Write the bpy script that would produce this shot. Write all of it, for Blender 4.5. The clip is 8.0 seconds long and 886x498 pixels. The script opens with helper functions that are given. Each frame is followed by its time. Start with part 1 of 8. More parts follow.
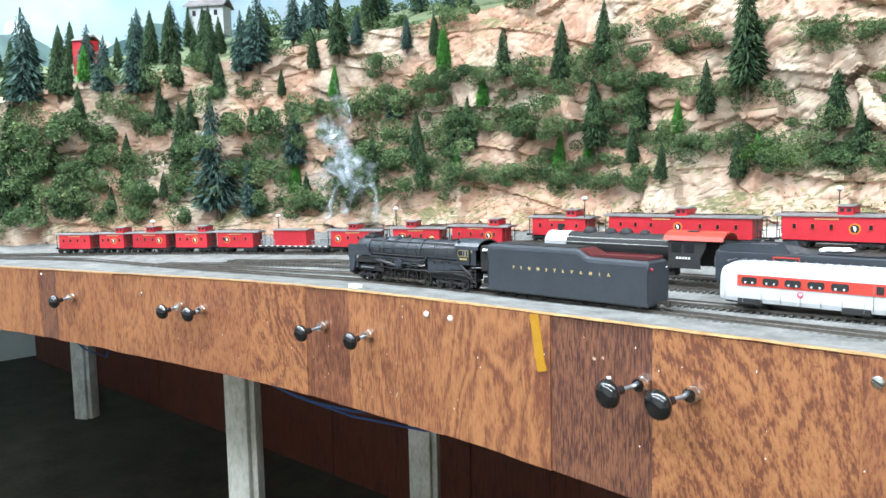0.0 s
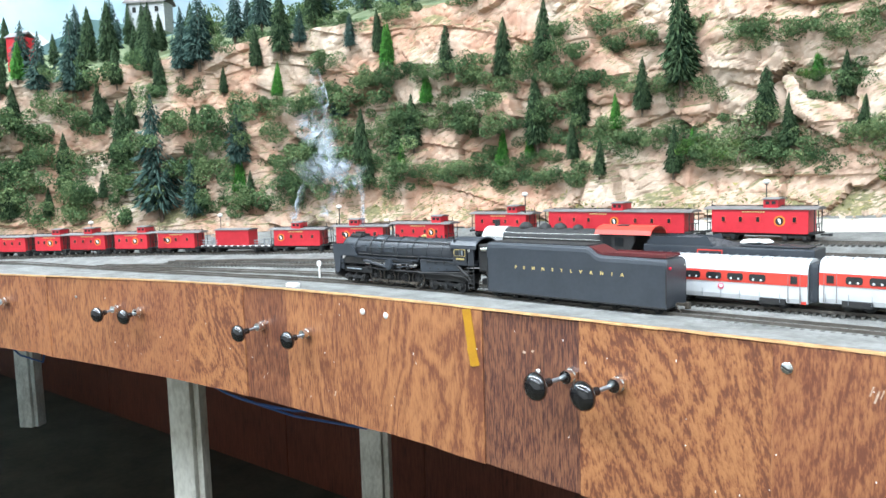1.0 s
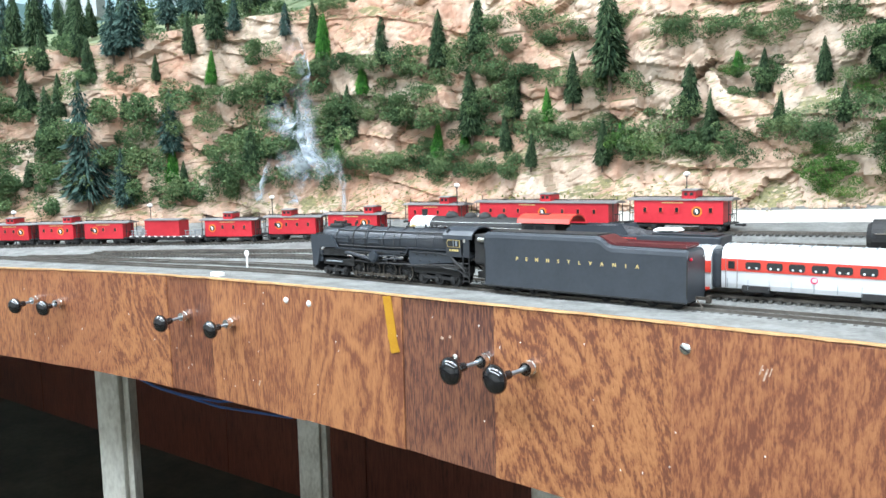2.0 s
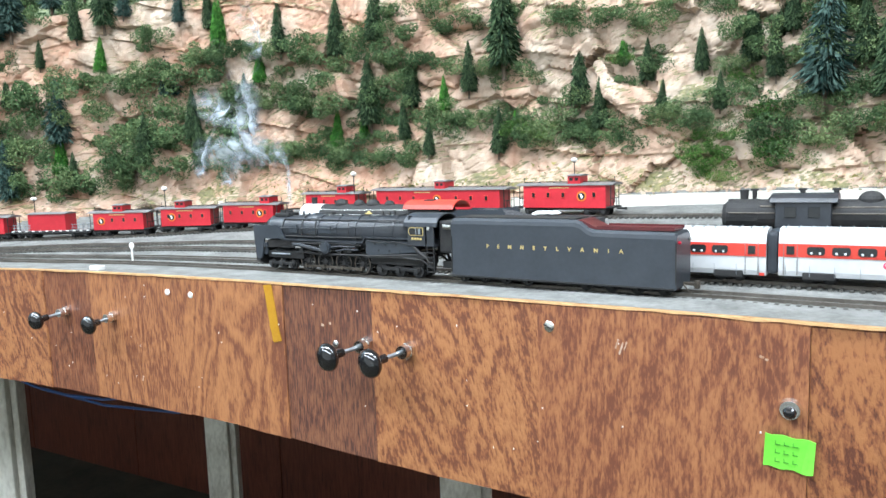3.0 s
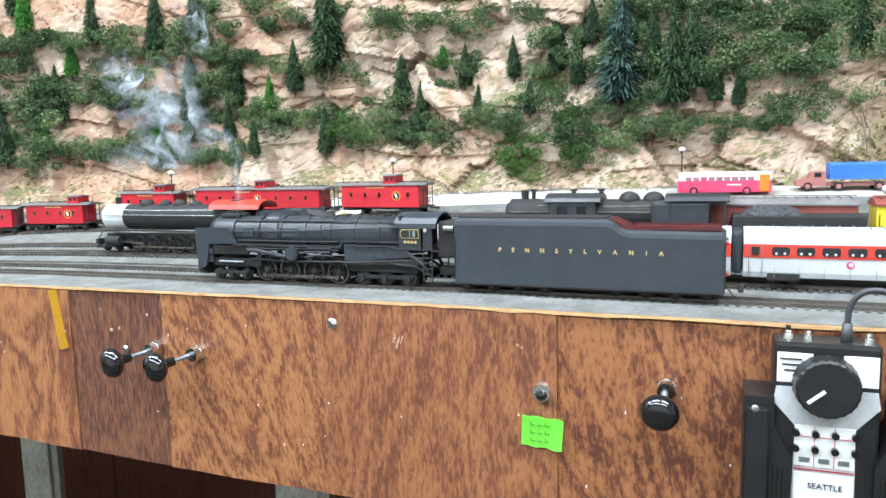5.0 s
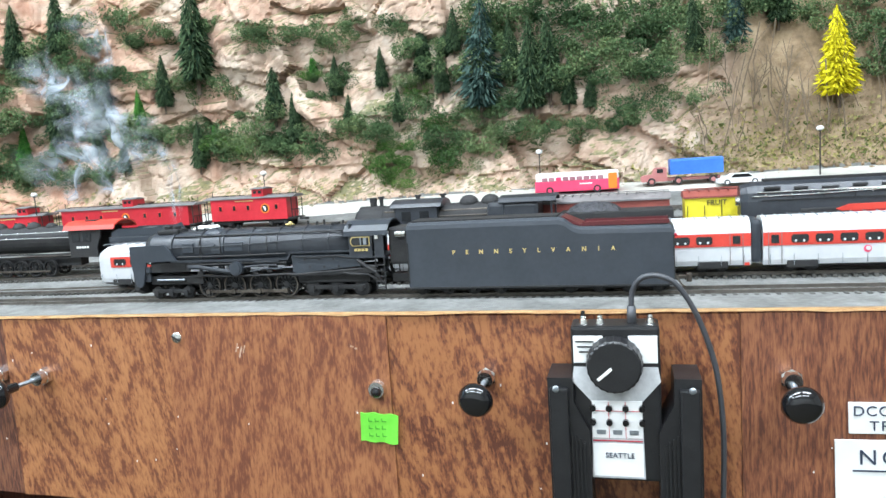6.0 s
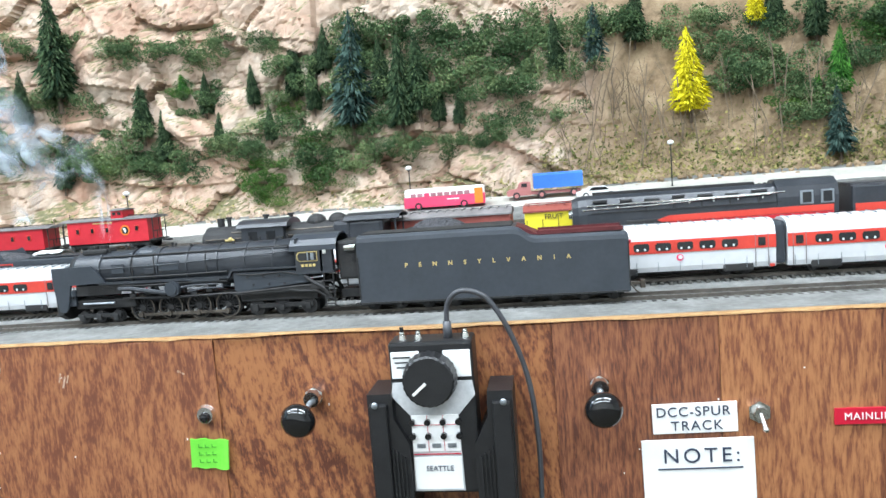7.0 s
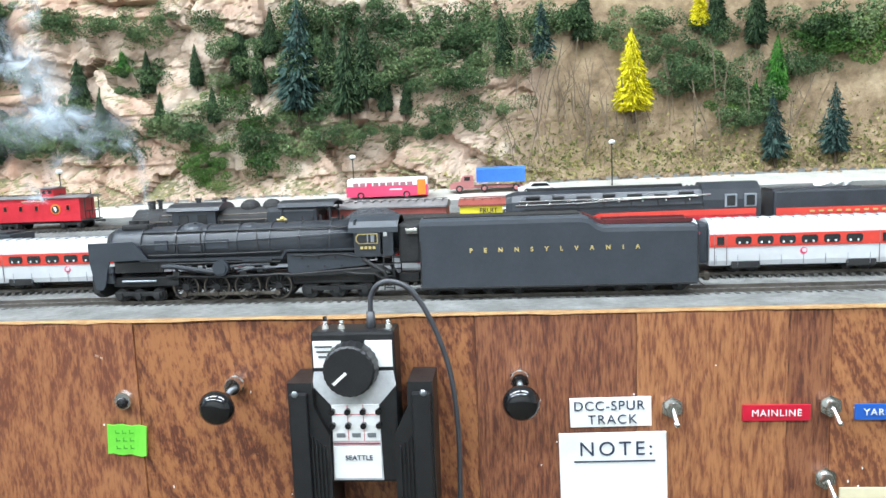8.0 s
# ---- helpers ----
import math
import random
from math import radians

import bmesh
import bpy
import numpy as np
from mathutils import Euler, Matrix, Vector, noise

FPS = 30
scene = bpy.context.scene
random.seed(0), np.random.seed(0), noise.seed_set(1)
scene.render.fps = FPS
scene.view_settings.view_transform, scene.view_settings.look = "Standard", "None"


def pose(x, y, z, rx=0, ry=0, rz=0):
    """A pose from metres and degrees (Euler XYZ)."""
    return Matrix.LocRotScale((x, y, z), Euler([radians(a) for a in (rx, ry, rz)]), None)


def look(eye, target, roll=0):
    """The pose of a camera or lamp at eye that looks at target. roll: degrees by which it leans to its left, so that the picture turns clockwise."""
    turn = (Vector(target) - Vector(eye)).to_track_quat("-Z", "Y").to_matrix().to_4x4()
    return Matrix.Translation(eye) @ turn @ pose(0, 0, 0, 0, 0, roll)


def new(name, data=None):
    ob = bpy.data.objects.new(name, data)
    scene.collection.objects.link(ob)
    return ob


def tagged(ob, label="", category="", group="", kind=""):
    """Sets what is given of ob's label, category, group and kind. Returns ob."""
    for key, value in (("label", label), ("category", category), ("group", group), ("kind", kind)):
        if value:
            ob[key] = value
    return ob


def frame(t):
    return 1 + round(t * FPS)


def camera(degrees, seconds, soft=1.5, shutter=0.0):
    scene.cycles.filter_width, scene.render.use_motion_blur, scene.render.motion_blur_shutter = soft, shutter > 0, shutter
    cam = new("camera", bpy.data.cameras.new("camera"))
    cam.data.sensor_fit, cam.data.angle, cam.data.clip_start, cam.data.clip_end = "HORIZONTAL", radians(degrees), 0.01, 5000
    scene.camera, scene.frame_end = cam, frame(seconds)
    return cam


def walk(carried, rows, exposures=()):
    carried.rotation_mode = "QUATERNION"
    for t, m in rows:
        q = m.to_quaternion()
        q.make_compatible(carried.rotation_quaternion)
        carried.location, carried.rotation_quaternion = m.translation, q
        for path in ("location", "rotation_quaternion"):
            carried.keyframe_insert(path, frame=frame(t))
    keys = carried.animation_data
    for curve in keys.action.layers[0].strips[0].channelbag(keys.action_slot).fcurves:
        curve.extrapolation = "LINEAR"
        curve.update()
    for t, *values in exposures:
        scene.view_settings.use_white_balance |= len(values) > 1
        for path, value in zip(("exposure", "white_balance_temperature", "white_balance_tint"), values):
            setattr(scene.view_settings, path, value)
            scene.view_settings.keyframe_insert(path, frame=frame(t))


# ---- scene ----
cam = camera(63.3, 8.0)
PATH = [
    (0, (0.0166, -0.5271, 0.9705), (-1.3766, 0.8966, 0.7914), -1.20),
    (0.5, (0.0255, -0.5199, 0.9713), (-1.3344, 0.9353, 0.7899), -1.26),
    (1, (0.0377, -0.5110, 0.9690), (-1.2737, 0.9873, 0.7809), -1.75),
    (1.5, (0.0504, -0.5049, 0.9654), (-1.2189, 1.0286, 0.7718), -1.57),
    (3, (0.1013, -0.4745, 0.9535), (-0.9388, 1.2183, 0.7239), -1.82),
    (3.5, (0.1246, -0.4672, 0.9536), (-0.8372, 1.2698, 0.7132), -2.62),
    (4, (0.1408, -0.4653, 0.9526), (-0.7594, 1.3055, 0.7200), -2.36),
    (4.5, (0.1552, -0.4628, 0.9546), (-0.6531, 1.3511, 0.7175), -1.71),
    (5.8, (0.2097, -0.4571, 0.9524), (-0.3368, 1.4518, 0.7120), -2.82),
    (6, (0.2322, -0.4657, 0.9538), (-0.2661, 1.4568, 0.7176), -3.64),
    (6.5, (0.2615, -0.4817, 0.9552), (-0.0968, 1.4731, 0.7307), -4.50),
    (7, (0.2971, -0.4577, 0.9531), (0.0165, 1.5109, 0.7389), -4.45),
    (7.5, (0.3123, -0.4536, 0.9539), (0.0945, 1.5214, 0.7256), -2.75),
    (8, (0.3156, -0.4572, 0.9524), (0.1579, 1.5213, 0.7067), -2.20),
]
walk(cam, [(t, look(eye, target, roll)) for t, eye, target, roll in PATH], ((0.0, 0.10), (1.5, 0.12), (3.0, 0.05), (4.5, 0.02), (6.0, -0.10), (8.0, -0.10)))

# ---- light: a club room under fluorescent ceiling fixtures ----
scene.view_settings.exposure = 0.0
world = bpy.data.worlds.new("room_world")
scene.world = world
world.use_nodes = True
world.node_tree.nodes["Background"].inputs[0].default_value = (0.9, 0.95, 1.0, 1)
world.node_tree.nodes["Background"].inputs[1].default_value = 0.05

TABLE = 0.853          # height of the layout's surface above the room's floor
LAMPS = [(-2.0, -1.5), (-0.5, -1.5), (1.0, -1.5), (-2.0, -0.35), (-0.5, -0.35), (1.0, -0.35)]
LAMP_Z, LAMP_W = 2.42, 34.5
for lx, ly in LAMPS:
    data = bpy.data.lights.new("tube_light", "AREA")
    data.shape, data.size, data.size_y, data.energy, data.color = "RECTANGLE", 1.2, 0.26, LAMP_W, (0.835, 0.965, 1.10)
    new("tube_light", data).matrix_world = pose(lx, ly, LAMP_Z - 0.01)


# ---- materials ----
def mat(name, c1, c2=None, scale=40.0, rough=0.6, metal=0.0, bump=0.0, bscale=None, stretch=(1, 1, 1), spread=0.18,
        c3=None, emit=0.0, vary=0.0, island=0.0, coat=0.0, spec=0.5):
    m = bpy.data.materials.new(name)
    m.use_nodes = True
    nt = m.node_tree
    n, l = nt.nodes, nt.links
    b = n["Principled BSDF"]
    b.inputs["Roughness"].default_value = rough
    b.inputs["Metallic"].default_value = metal
    b.inputs["Coat Weight"].default_value = coat
    b.inputs["Specular IOR Level"].default_value = spec
    if c2 is None and not vary and not island and not bump:
        b.inputs["Base Color"].default_value = (*c1, 1)
    else:
        tc = n.new("ShaderNodeTexCoord")
        mp = n.new("ShaderNodeMapping")
        mp.inputs["Scale"].default_value = stretch
        l.new(tc.outputs["Object"], mp.inputs[0])
        na, nb = n.new("ShaderNodeTexNoise"), n.new("ShaderNodeTexNoise")
        na.inputs["Scale"].default_value, nb.inputs["Scale"].default_value = scale, scale * 6.3
        na.inputs["Detail"].default_value = nb.inputs["Detail"].default_value = 4
        l.new(mp.outputs[0], na.inputs["Vector"])
        l.new(mp.outputs[0], nb.inputs["Vector"])
        mx = n.new("ShaderNodeMath")
        mx.operation = "MULTIPLY_ADD"
        mx.inputs[1].default_value = 0.35
        l.new(nb.outputs[0], mx.inputs[0])
        sc = n.new("ShaderNodeMath")
        sc.operation = "MULTIPLY"
        sc.inputs[1].default_value = 0.65
        l.new(na.outputs[0], sc.inputs[0])
        l.new(sc.outputs[0], mx.inputs[2])
        last = mx.outputs[0]
        if vary or island:
            src = n.new("ShaderNodeNewGeometry").outputs["Random Per Island"] if island else n.new("ShaderNodeObjectInfo").outputs["Random"]
            ad = n.new("ShaderNodeMath")
            ad.operation = "MULTIPLY_ADD"
            ad.inputs[1].default_value = vary or island
            sub = n.new("ShaderNodeMath")
            sub.operation = "SUBTRACT"
            sub.inputs[1].default_value = 0.5 * (vary or island)
            l.new(last, sub.inputs[0])
            l.new(src, ad.inputs[0])
            l.new(sub.outputs[0], ad.inputs[2])
            last = ad.outputs[0]
        r = n.new("ShaderNodeValToRGB")
        e = r.color_ramp.elements
        e[0].position, e[1].position = 0.5 - spread, 0.5 + spread
        e[0].color, e[1].color = (*c1, 1), (*(c2 or c1), 1)
        if c3:
            x = r.color_ramp.elements.new(0.5)
            x.color = (*c3, 1)
        l.new(last, r.inputs[0])
        l.new(r.outputs[0], b.inputs["Base Color"])
        if bump:
            bp = n.new("ShaderNodeBump")
            bp.inputs["Strength"].default_value = bump
            bp.inputs["Distance"].default_value = 0.002
            if bscale:
                nc = n.new("ShaderNodeTexNoise")
                nc.inputs["Scale"].default_value, nc.inputs["Detail"].default_value = bscale, 5
                l.new(mp.outputs[0], nc.inputs["Vector"])
                l.new(nc.outputs[0], bp.inputs["Height"])
            else:
                l.new(mx.outputs[0], bp.inputs["Height"])
            l.new(bp.outputs[0], b.inputs["Normal"])
    if emit:
        b.inputs["Emission Color"].default_value = (*c1, 1)
        b.inputs["Emission Strength"].default_value = emit
    return m


def wood(name, dark, mid, light, across=300.0, along=0.2, contrast=1.0, bands=1.0, lean=0.0):
    """Rotary-cut fir plywood: jagged pale flecks in upright rows on red-brown, gathered by slow arches."""
    m = bpy.data.materials.new(name)
    m.use_nodes = True
    n, l = m.node_tree.nodes, m.node_tree.links
    b = n["Principled BSDF"]
    b.inputs["Roughness"].default_value = 0.46
    tc, inf = n.new("ShaderNodeTexCoord"), n.new("ShaderNodeObjectInfo")
    off, comb, mul = n.new("ShaderNodeVectorMath"), n.new("ShaderNodeCombineXYZ"), n.new("ShaderNodeMath")
    off.operation, mul.operation = "ADD", "MULTIPLY"
    mul.inputs[1].default_value = 37.0
    l.new(inf.outputs["Random"], mul.inputs[0])
    l.new(mul.outputs[0], comb.inputs[0])
    l.new(mul.outputs[0], comb.inputs[2])
    l.new(tc.outputs["Object"], off.inputs[0])
    l.new(comb.outputs[0], off.inputs[1])

    def noise_at(scale, stretch, detail=4, rough=0.55, dist=0.0, turn=0.0):
        mp = n.new("ShaderNodeMapping")
        mp.vector_type = "POINT"
        rt = n.new("ShaderNodeMapping")
        rt.inputs["Rotation"].default_value = (0, turn, 0)
        mp.inputs["Scale"].default_value = stretch
        l.new(off.outputs[0], rt.inputs[0])
        l.new(rt.outputs[0], mp.inputs[0])
        t = n.new("ShaderNodeTexNoise")
        for key, v in (("Scale", scale), ("Detail", detail), ("Roughness", rough), ("Distortion", dist)):
            t.inputs[key].default_value = v
        l.new(mp.outputs[0], t.inputs["Vector"])
        return t.outputs[0]

    def madd(a, k, c):
        x = n.new("ShaderNodeMath")
        x.operation = "MULTIPLY_ADD"
        x.inputs[1].default_value = k
        l.new(a, x.inputs[0])
        if isinstance(c, float):
            x.inputs[2].default_value = c
        else:
            l.new(c, x.inputs[2])
        return x.outputs[0]
    slow = noise_at(7.0, (1.5, 1, 0.5), 3, 0.5, 0.5, lean)
    rings = madd(slow, 26.0, 0.0)
    wave = n.new("ShaderNodeMath")
    wave.operation = "PINGPONG"
    wave.inputs[1].default_value = 1.0
    l.new(rings, wave.inputs[0])
    fleck = noise_at(across, (1, 1, along), 3, 0.66, 0.25, 0.4 * lean)
    fibre = noise_at(900, (1, 1, 0.06), 3, 0.6)
    patch = noise_at(13, (1, 1, 0.6), 3)
    v = madd(wave.outputs[0], 0.20 * bands, 0.5 - 0.10 * bands - 0.5 * 2.3 * contrast - 0.5 * 0.55 - 0.10)
    v = madd(fleck, 2.3 * contrast, v)
    v = madd(fibre, 0.20, v)
    v = madd(patch, 0.55, v)
    v = madd(inf.outputs["Random"], 0.06, v)
    r = n.new("ShaderNodeValToRGB")
    e = r.color_ramp.elements
    e[0].position, e[1].position = 0.24, 0.80
    dark, mid, light = ((q[0], q[1] * 0.97, q[2] * 0.90, 1) for q in (dark, mid, light))
    e[0].color, e[1].color = dark, light
    e2 = r.color_ramp.elements.new(0.46)
    e2.color = mid
    l.new(v, r.inputs[0])
    l.new(r.outputs[0], b.inputs["Base Color"])
    bp = n.new("ShaderNodeBump")
    bp.inputs["Strength"].default_value, bp.inputs["Distance"].default_value = 0.35, 0.0008
    l.new(v, bp.inputs["Height"])
    l.new(bp.outputs[0], b.inputs["Normal"])
    return m


WOOD_FLECK = wood("orange_flecked_veneer", (0.150, 0.052, 0.029), (0.285, 0.110, 0.050), (0.41, 0.182, 0.078), 400, 0.34, 1.0, 2.4, 0.5)
WOOD_FLECK_DEEP = wood("deep_flecked_veneer", (0.112, 0.036, 0.021), (0.225, 0.082, 0.038), (0.36, 0.150, 0.062), 420, 0.36, 0.95, 2.2, 0.35)
WOOD_DASH = wood("orange_streaked_veneer", (0.170, 0.060, 0.034), (0.285, 0.112, 0.052), (0.41, 0.182, 0.080), 520, 0.15, 0.95, 1.4)
WOOD_SWIRL = wood("arched_veneer", (0.170, 0.060, 0.034), (0.285, 0.113, 0.052), (0.41, 0.182, 0.080), 480, 0.22, 0.7, 2.6)
WOOD_DARK = wood("brown_veneer", (0.068, 0.027, 0.024), (0.130, 0.051, 0.036), (0.23, 0.100, 0.055), 640, 0.12, 1.1, 0.8)
WOOD_RED = wood("dark_red_veneer", (0.100, 0.034, 0.023), (0.180, 0.065, 0.036), (0.29, 0.118, 0.058), 580, 0.13, 1.0, 1.2)
WOOD_PINK = wood("red_veneer", (0.155, 0.052, 0.030), (0.262, 0.099, 0.048), (0.37, 0.156, 0.070), 480, 0.24, 0.9, 1.7)
PLY_EDGE = mat("ply_end_grain", (0.34, 0.17, 0.065), (0.56, 0.35, 0.16), 90, 0.7, stretch=(1, 1, 3), bump=0.3)
BALLAST = mat("grey_ballast", (0.112, 0.112, 0.104), (0.265, 0.266, 0.252), 34, 0.9, bump=0.8, bscale=900, spread=0.17)
ROAD = mat("pale_road", (0.43, 0.41, 0.36), (0.60, 0.58, 0.52), 24, 0.9, bump=0.3, bscale=500)
RAIL = mat("tarnished_rail", (0.085, 0.074, 0.062), (0.19, 0.17, 0.15), 60, 0.5, 0.5)
TIE = mat("dark_tie", (0.050, 0.048, 0.042), (0.115, 0.110, 0.098), 60, 0.85, vary=0.5)
BLACKISH = mat("black_engine_paint", (0.020, 0.023, 0.028), (0.036, 0.040, 0.047), 70, 0.38, bump=0.06, bscale=600)
GREYBLACK = mat("dark_green_grey_paint", (0.027, 0.033, 0.041), (0.041, 0.048, 0.058), 50, 0.40, bump=0.04, bscale=700)
SOOT = mat("flat_black", (0.010, 0.010, 0.011), (0.028, 0.027, 0.026), 90, 0.7, bump=0.2, bscale=800)
STEEL = mat("worn_steel", (0.055, 0.046, 0.038), (0.17, 0.145, 0.12), 120, 0.45, 0.7)
CHROME = mat("chrome", (0.72, 0.72, 0.70), (0.85, 0.85, 0.83), 60, 0.18, 1.0)
GALV = mat("zinc_rod", (0.26, 0.29, 0.32), (0.42, 0.45, 0.48), 90, 0.38, 0.8)
BAKELITE = mat("black_bakelite", (0.008, 0.008, 0.009), (0.014, 0.014, 0.015), 40, 0.12, coat=0.6)
GOLD = mat("gold_lettering", (0.55, 0.42, 0.16), None, rough=0.45)
RED_CAR = mat("caboose_red", (0.42, 0.012, 0.022), (0.56, 0.022, 0.035), 30, 0.48, vary=0.35, bump=0.06, bscale=900)
RED_ROOF = mat("weathered_grey_roof", (0.12, 0.11, 0.11), (0.24, 0.22, 0.215), 40, 0.65, bump=0.1, bscale=500)
RED_TRIM = mat("orange_red", (0.56, 0.042, 0.028), (0.66, 0.062, 0.038), 50, 0.45)
SILVER = mat("silver_white_paint", (0.56, 0.57, 0.58), (0.66, 0.67, 0.68), 30, 0.34, 0.10, bump=0.05, bscale=300)
WHITE = mat("white_paint", (0.76, 0.75, 0.72), (0.84, 0.83, 0.80), 40, 0.55, bump=0.05)
PAPER = mat("white_paper", (0.80, 0.80, 0.78), (0.86, 0.86, 0.84), 30, 0.8)
INK = mat("blue_black_ink", (0.03, 0.04, 0.07), None, rough=0.7)
GLASS_DARK = mat("dark_window", (0.012, 0.014, 0.016), (0.03, 0.03, 0.03), 60, 0.08)
YELLOW = mat("reefer_yellow", (0.72, 0.60, 0.02), (0.80, 0.68, 0.05), 40, 0.5)
MAROON = mat("dark_maroon_deck", (0.070, 0.010, 0.012), (0.11, 0.018, 0.020), 60, 0.45)
BROWN_RED = mat("oxide_red", (0.20, 0.045, 0.035), (0.30, 0.075, 0.055), 40, 0.6)
PINK = mat("bus_pink_red", (0.70, 0.055, 0.13), (0.78, 0.08, 0.17), 30, 0.32)
ORANGE = mat("bus_orange", (0.80, 0.18, 0.02), (0.86, 0.24, 0.03), 30, 0.4)
BUS_PANE = mat("dusty_pink_pane", (0.30, 0.13, 0.15), (0.42, 0.22, 0.24), 60, 0.2)
BLUE = mat("tarpaulin_blue", (0.03, 0.14, 0.52), (0.05, 0.19, 0.62), 40, 0.5)
DUSTY_PINK = mat("faded_red_cab", (0.36, 0.13, 0.12), (0.46, 0.18, 0.17), 40, 0.55)
COAL = mat("coal", (0.015, 0.015, 0.017), (0.09, 0.09, 0.10), 260, 0.5, bump=1.0, bscale=700)
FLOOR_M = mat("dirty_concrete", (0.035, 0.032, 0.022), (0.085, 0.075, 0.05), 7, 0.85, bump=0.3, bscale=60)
SCUFF = mat("scuffed_veneer", (0.36, 0.19, 0.11), (0.56, 0.42, 0.32), 300, 0.7, spread=0.1)
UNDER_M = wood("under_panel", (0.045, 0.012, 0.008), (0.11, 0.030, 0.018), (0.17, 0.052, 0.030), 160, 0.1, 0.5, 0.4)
WALL_M = mat("painted_wall", (0.62, 0.62, 0.58), (0.70, 0.70, 0.66), 4, 0.8, bump=0.1, bscale=120)
CEIL_M = mat("ceiling_board", (0.74, 0.74, 0.72), (0.80, 0.80, 0.78), 10, 0.9, bump=0.2, bscale=200)
LEG_M = mat("chipped_white_paint", (0.50, 0.48, 0.42), (0.78, 0.77, 0.70), 30, 0.65, bump=0.2, stretch=(1, 1, 0.4), spread=0.1)
LAMP_M = mat("lit_diffuser", (1.0, 0.98, 0.94), emit=6.0)
TREE_DARK = mat("spruce_green", (0.011, 0.026, 0.013), (0.066, 0.105, 0.050), 25, 0.9, island=0.7, spec=0.1)
TREE_BLUE = mat("blue_spruce_green", (0.014, 0.034, 0.029), (0.070, 0.118, 0.098), 25, 0.9, island=0.7, spec=0.1)
TREE_GREEN = mat("bright_conifer_green", (0.020, 0.085, 0.016), (0.080, 0.235, 0.040), 25, 0.9, island=0.7, spec=0.1)
TREE_YELLOW = mat("yellow_conifer", (0.50, 0.43, 0.01), (0.88, 0.78, 0.04), 25, 0.9, island=0.7, spec=0.1)
BUSH_M = mat("bush_green", (0.032, 0.064, 0.029), (0.225, 0.285, 0.128), 16, 0.95, island=0.20, c3=(0.086, 0.142, 0.062), spec=0.1)
BUSH_BRIGHT = mat("fresh_bush_green", (0.028, 0.070, 0.018), (0.175, 0.265, 0.068), 16, 0.95, island=0.20, c3=(0.068, 0.145, 0.036), spec=0.1)
WEED_M = mat("straw_weeds", (0.10, 0.12, 0.04), (0.38, 0.33, 0.13), 22, 0.95, island=0.8, spec=0.1)
TWIG = mat("dry_twig", (0.13, 0.095, 0.06), (0.26, 0.20, 0.14), 60, 0.85)
BARK = mat("bark", (0.07, 0.05, 0.035), (0.14, 0.10, 0.07), 80, 0.9)
GREEN_NOTE = mat("green_sticky_note", (0.13, 0.58, 0.04), (0.18, 0.66, 0.06), 40, 0.6)
TAPE = mat("amber_tape", (0.42, 0.20, 0.012), (0.52, 0.27, 0.02), 60, 0.35, bump=0.2)
CABLE = mat("grey_black_cable", (0.045, 0.047, 0.052), (0.07, 0.072, 0.08), 80, 0.42)
BLUE_WIRE = mat("blue_wire", (0.02, 0.07, 0.22), None, rough=0.5)
BOX_BLACK = mat("black_plastic", (0.010, 0.010, 0.011), (0.018, 0.018, 0.019), 120, 0.38, bump=0.08, bscale=900)
LABEL_RED = mat("red_label_tape", (0.55, 0.010, 0.035), None, rough=0.35)
LABEL_BLUE = mat("blue_label_tape", (0.02, 0.11, 0.45), None, rough=0.35)
CLEAR = mat("scuffed_clear_tape", (0.42, 0.43, 0.44), (0.66, 0.67, 0.68), 60, 0.25)
CREAM = mat("cream_card", (0.72, 0.64, 0.42), (0.80, 0.72, 0.50), 40, 0.7)
SKY_M = mat("painted_sky", (0.42, 0.66, 0.80), (0.80, 0.90, 0.93), 1.6, 0.9, spread=0.22)
PEAK_M = mat("painted_mountain", (0.10, 0.19, 0.20), (0.26, 0.37, 0.36), 5, 0.9)
SNOW_M = mat("painted_snow", (0.82, 0.86, 0.88), (0.90, 0.92, 0.93), 6, 0.9)
LAMP_WHITE = mat("frosted_globe", (0.85, 0.85, 0.82), None, rough=0.3)
HOUSE_M = mat("grey_boards", (0.30, 0.32, 0.33), (0.44, 0.46, 0.46), 30, 0.8, stretch=(1, 1, 6))


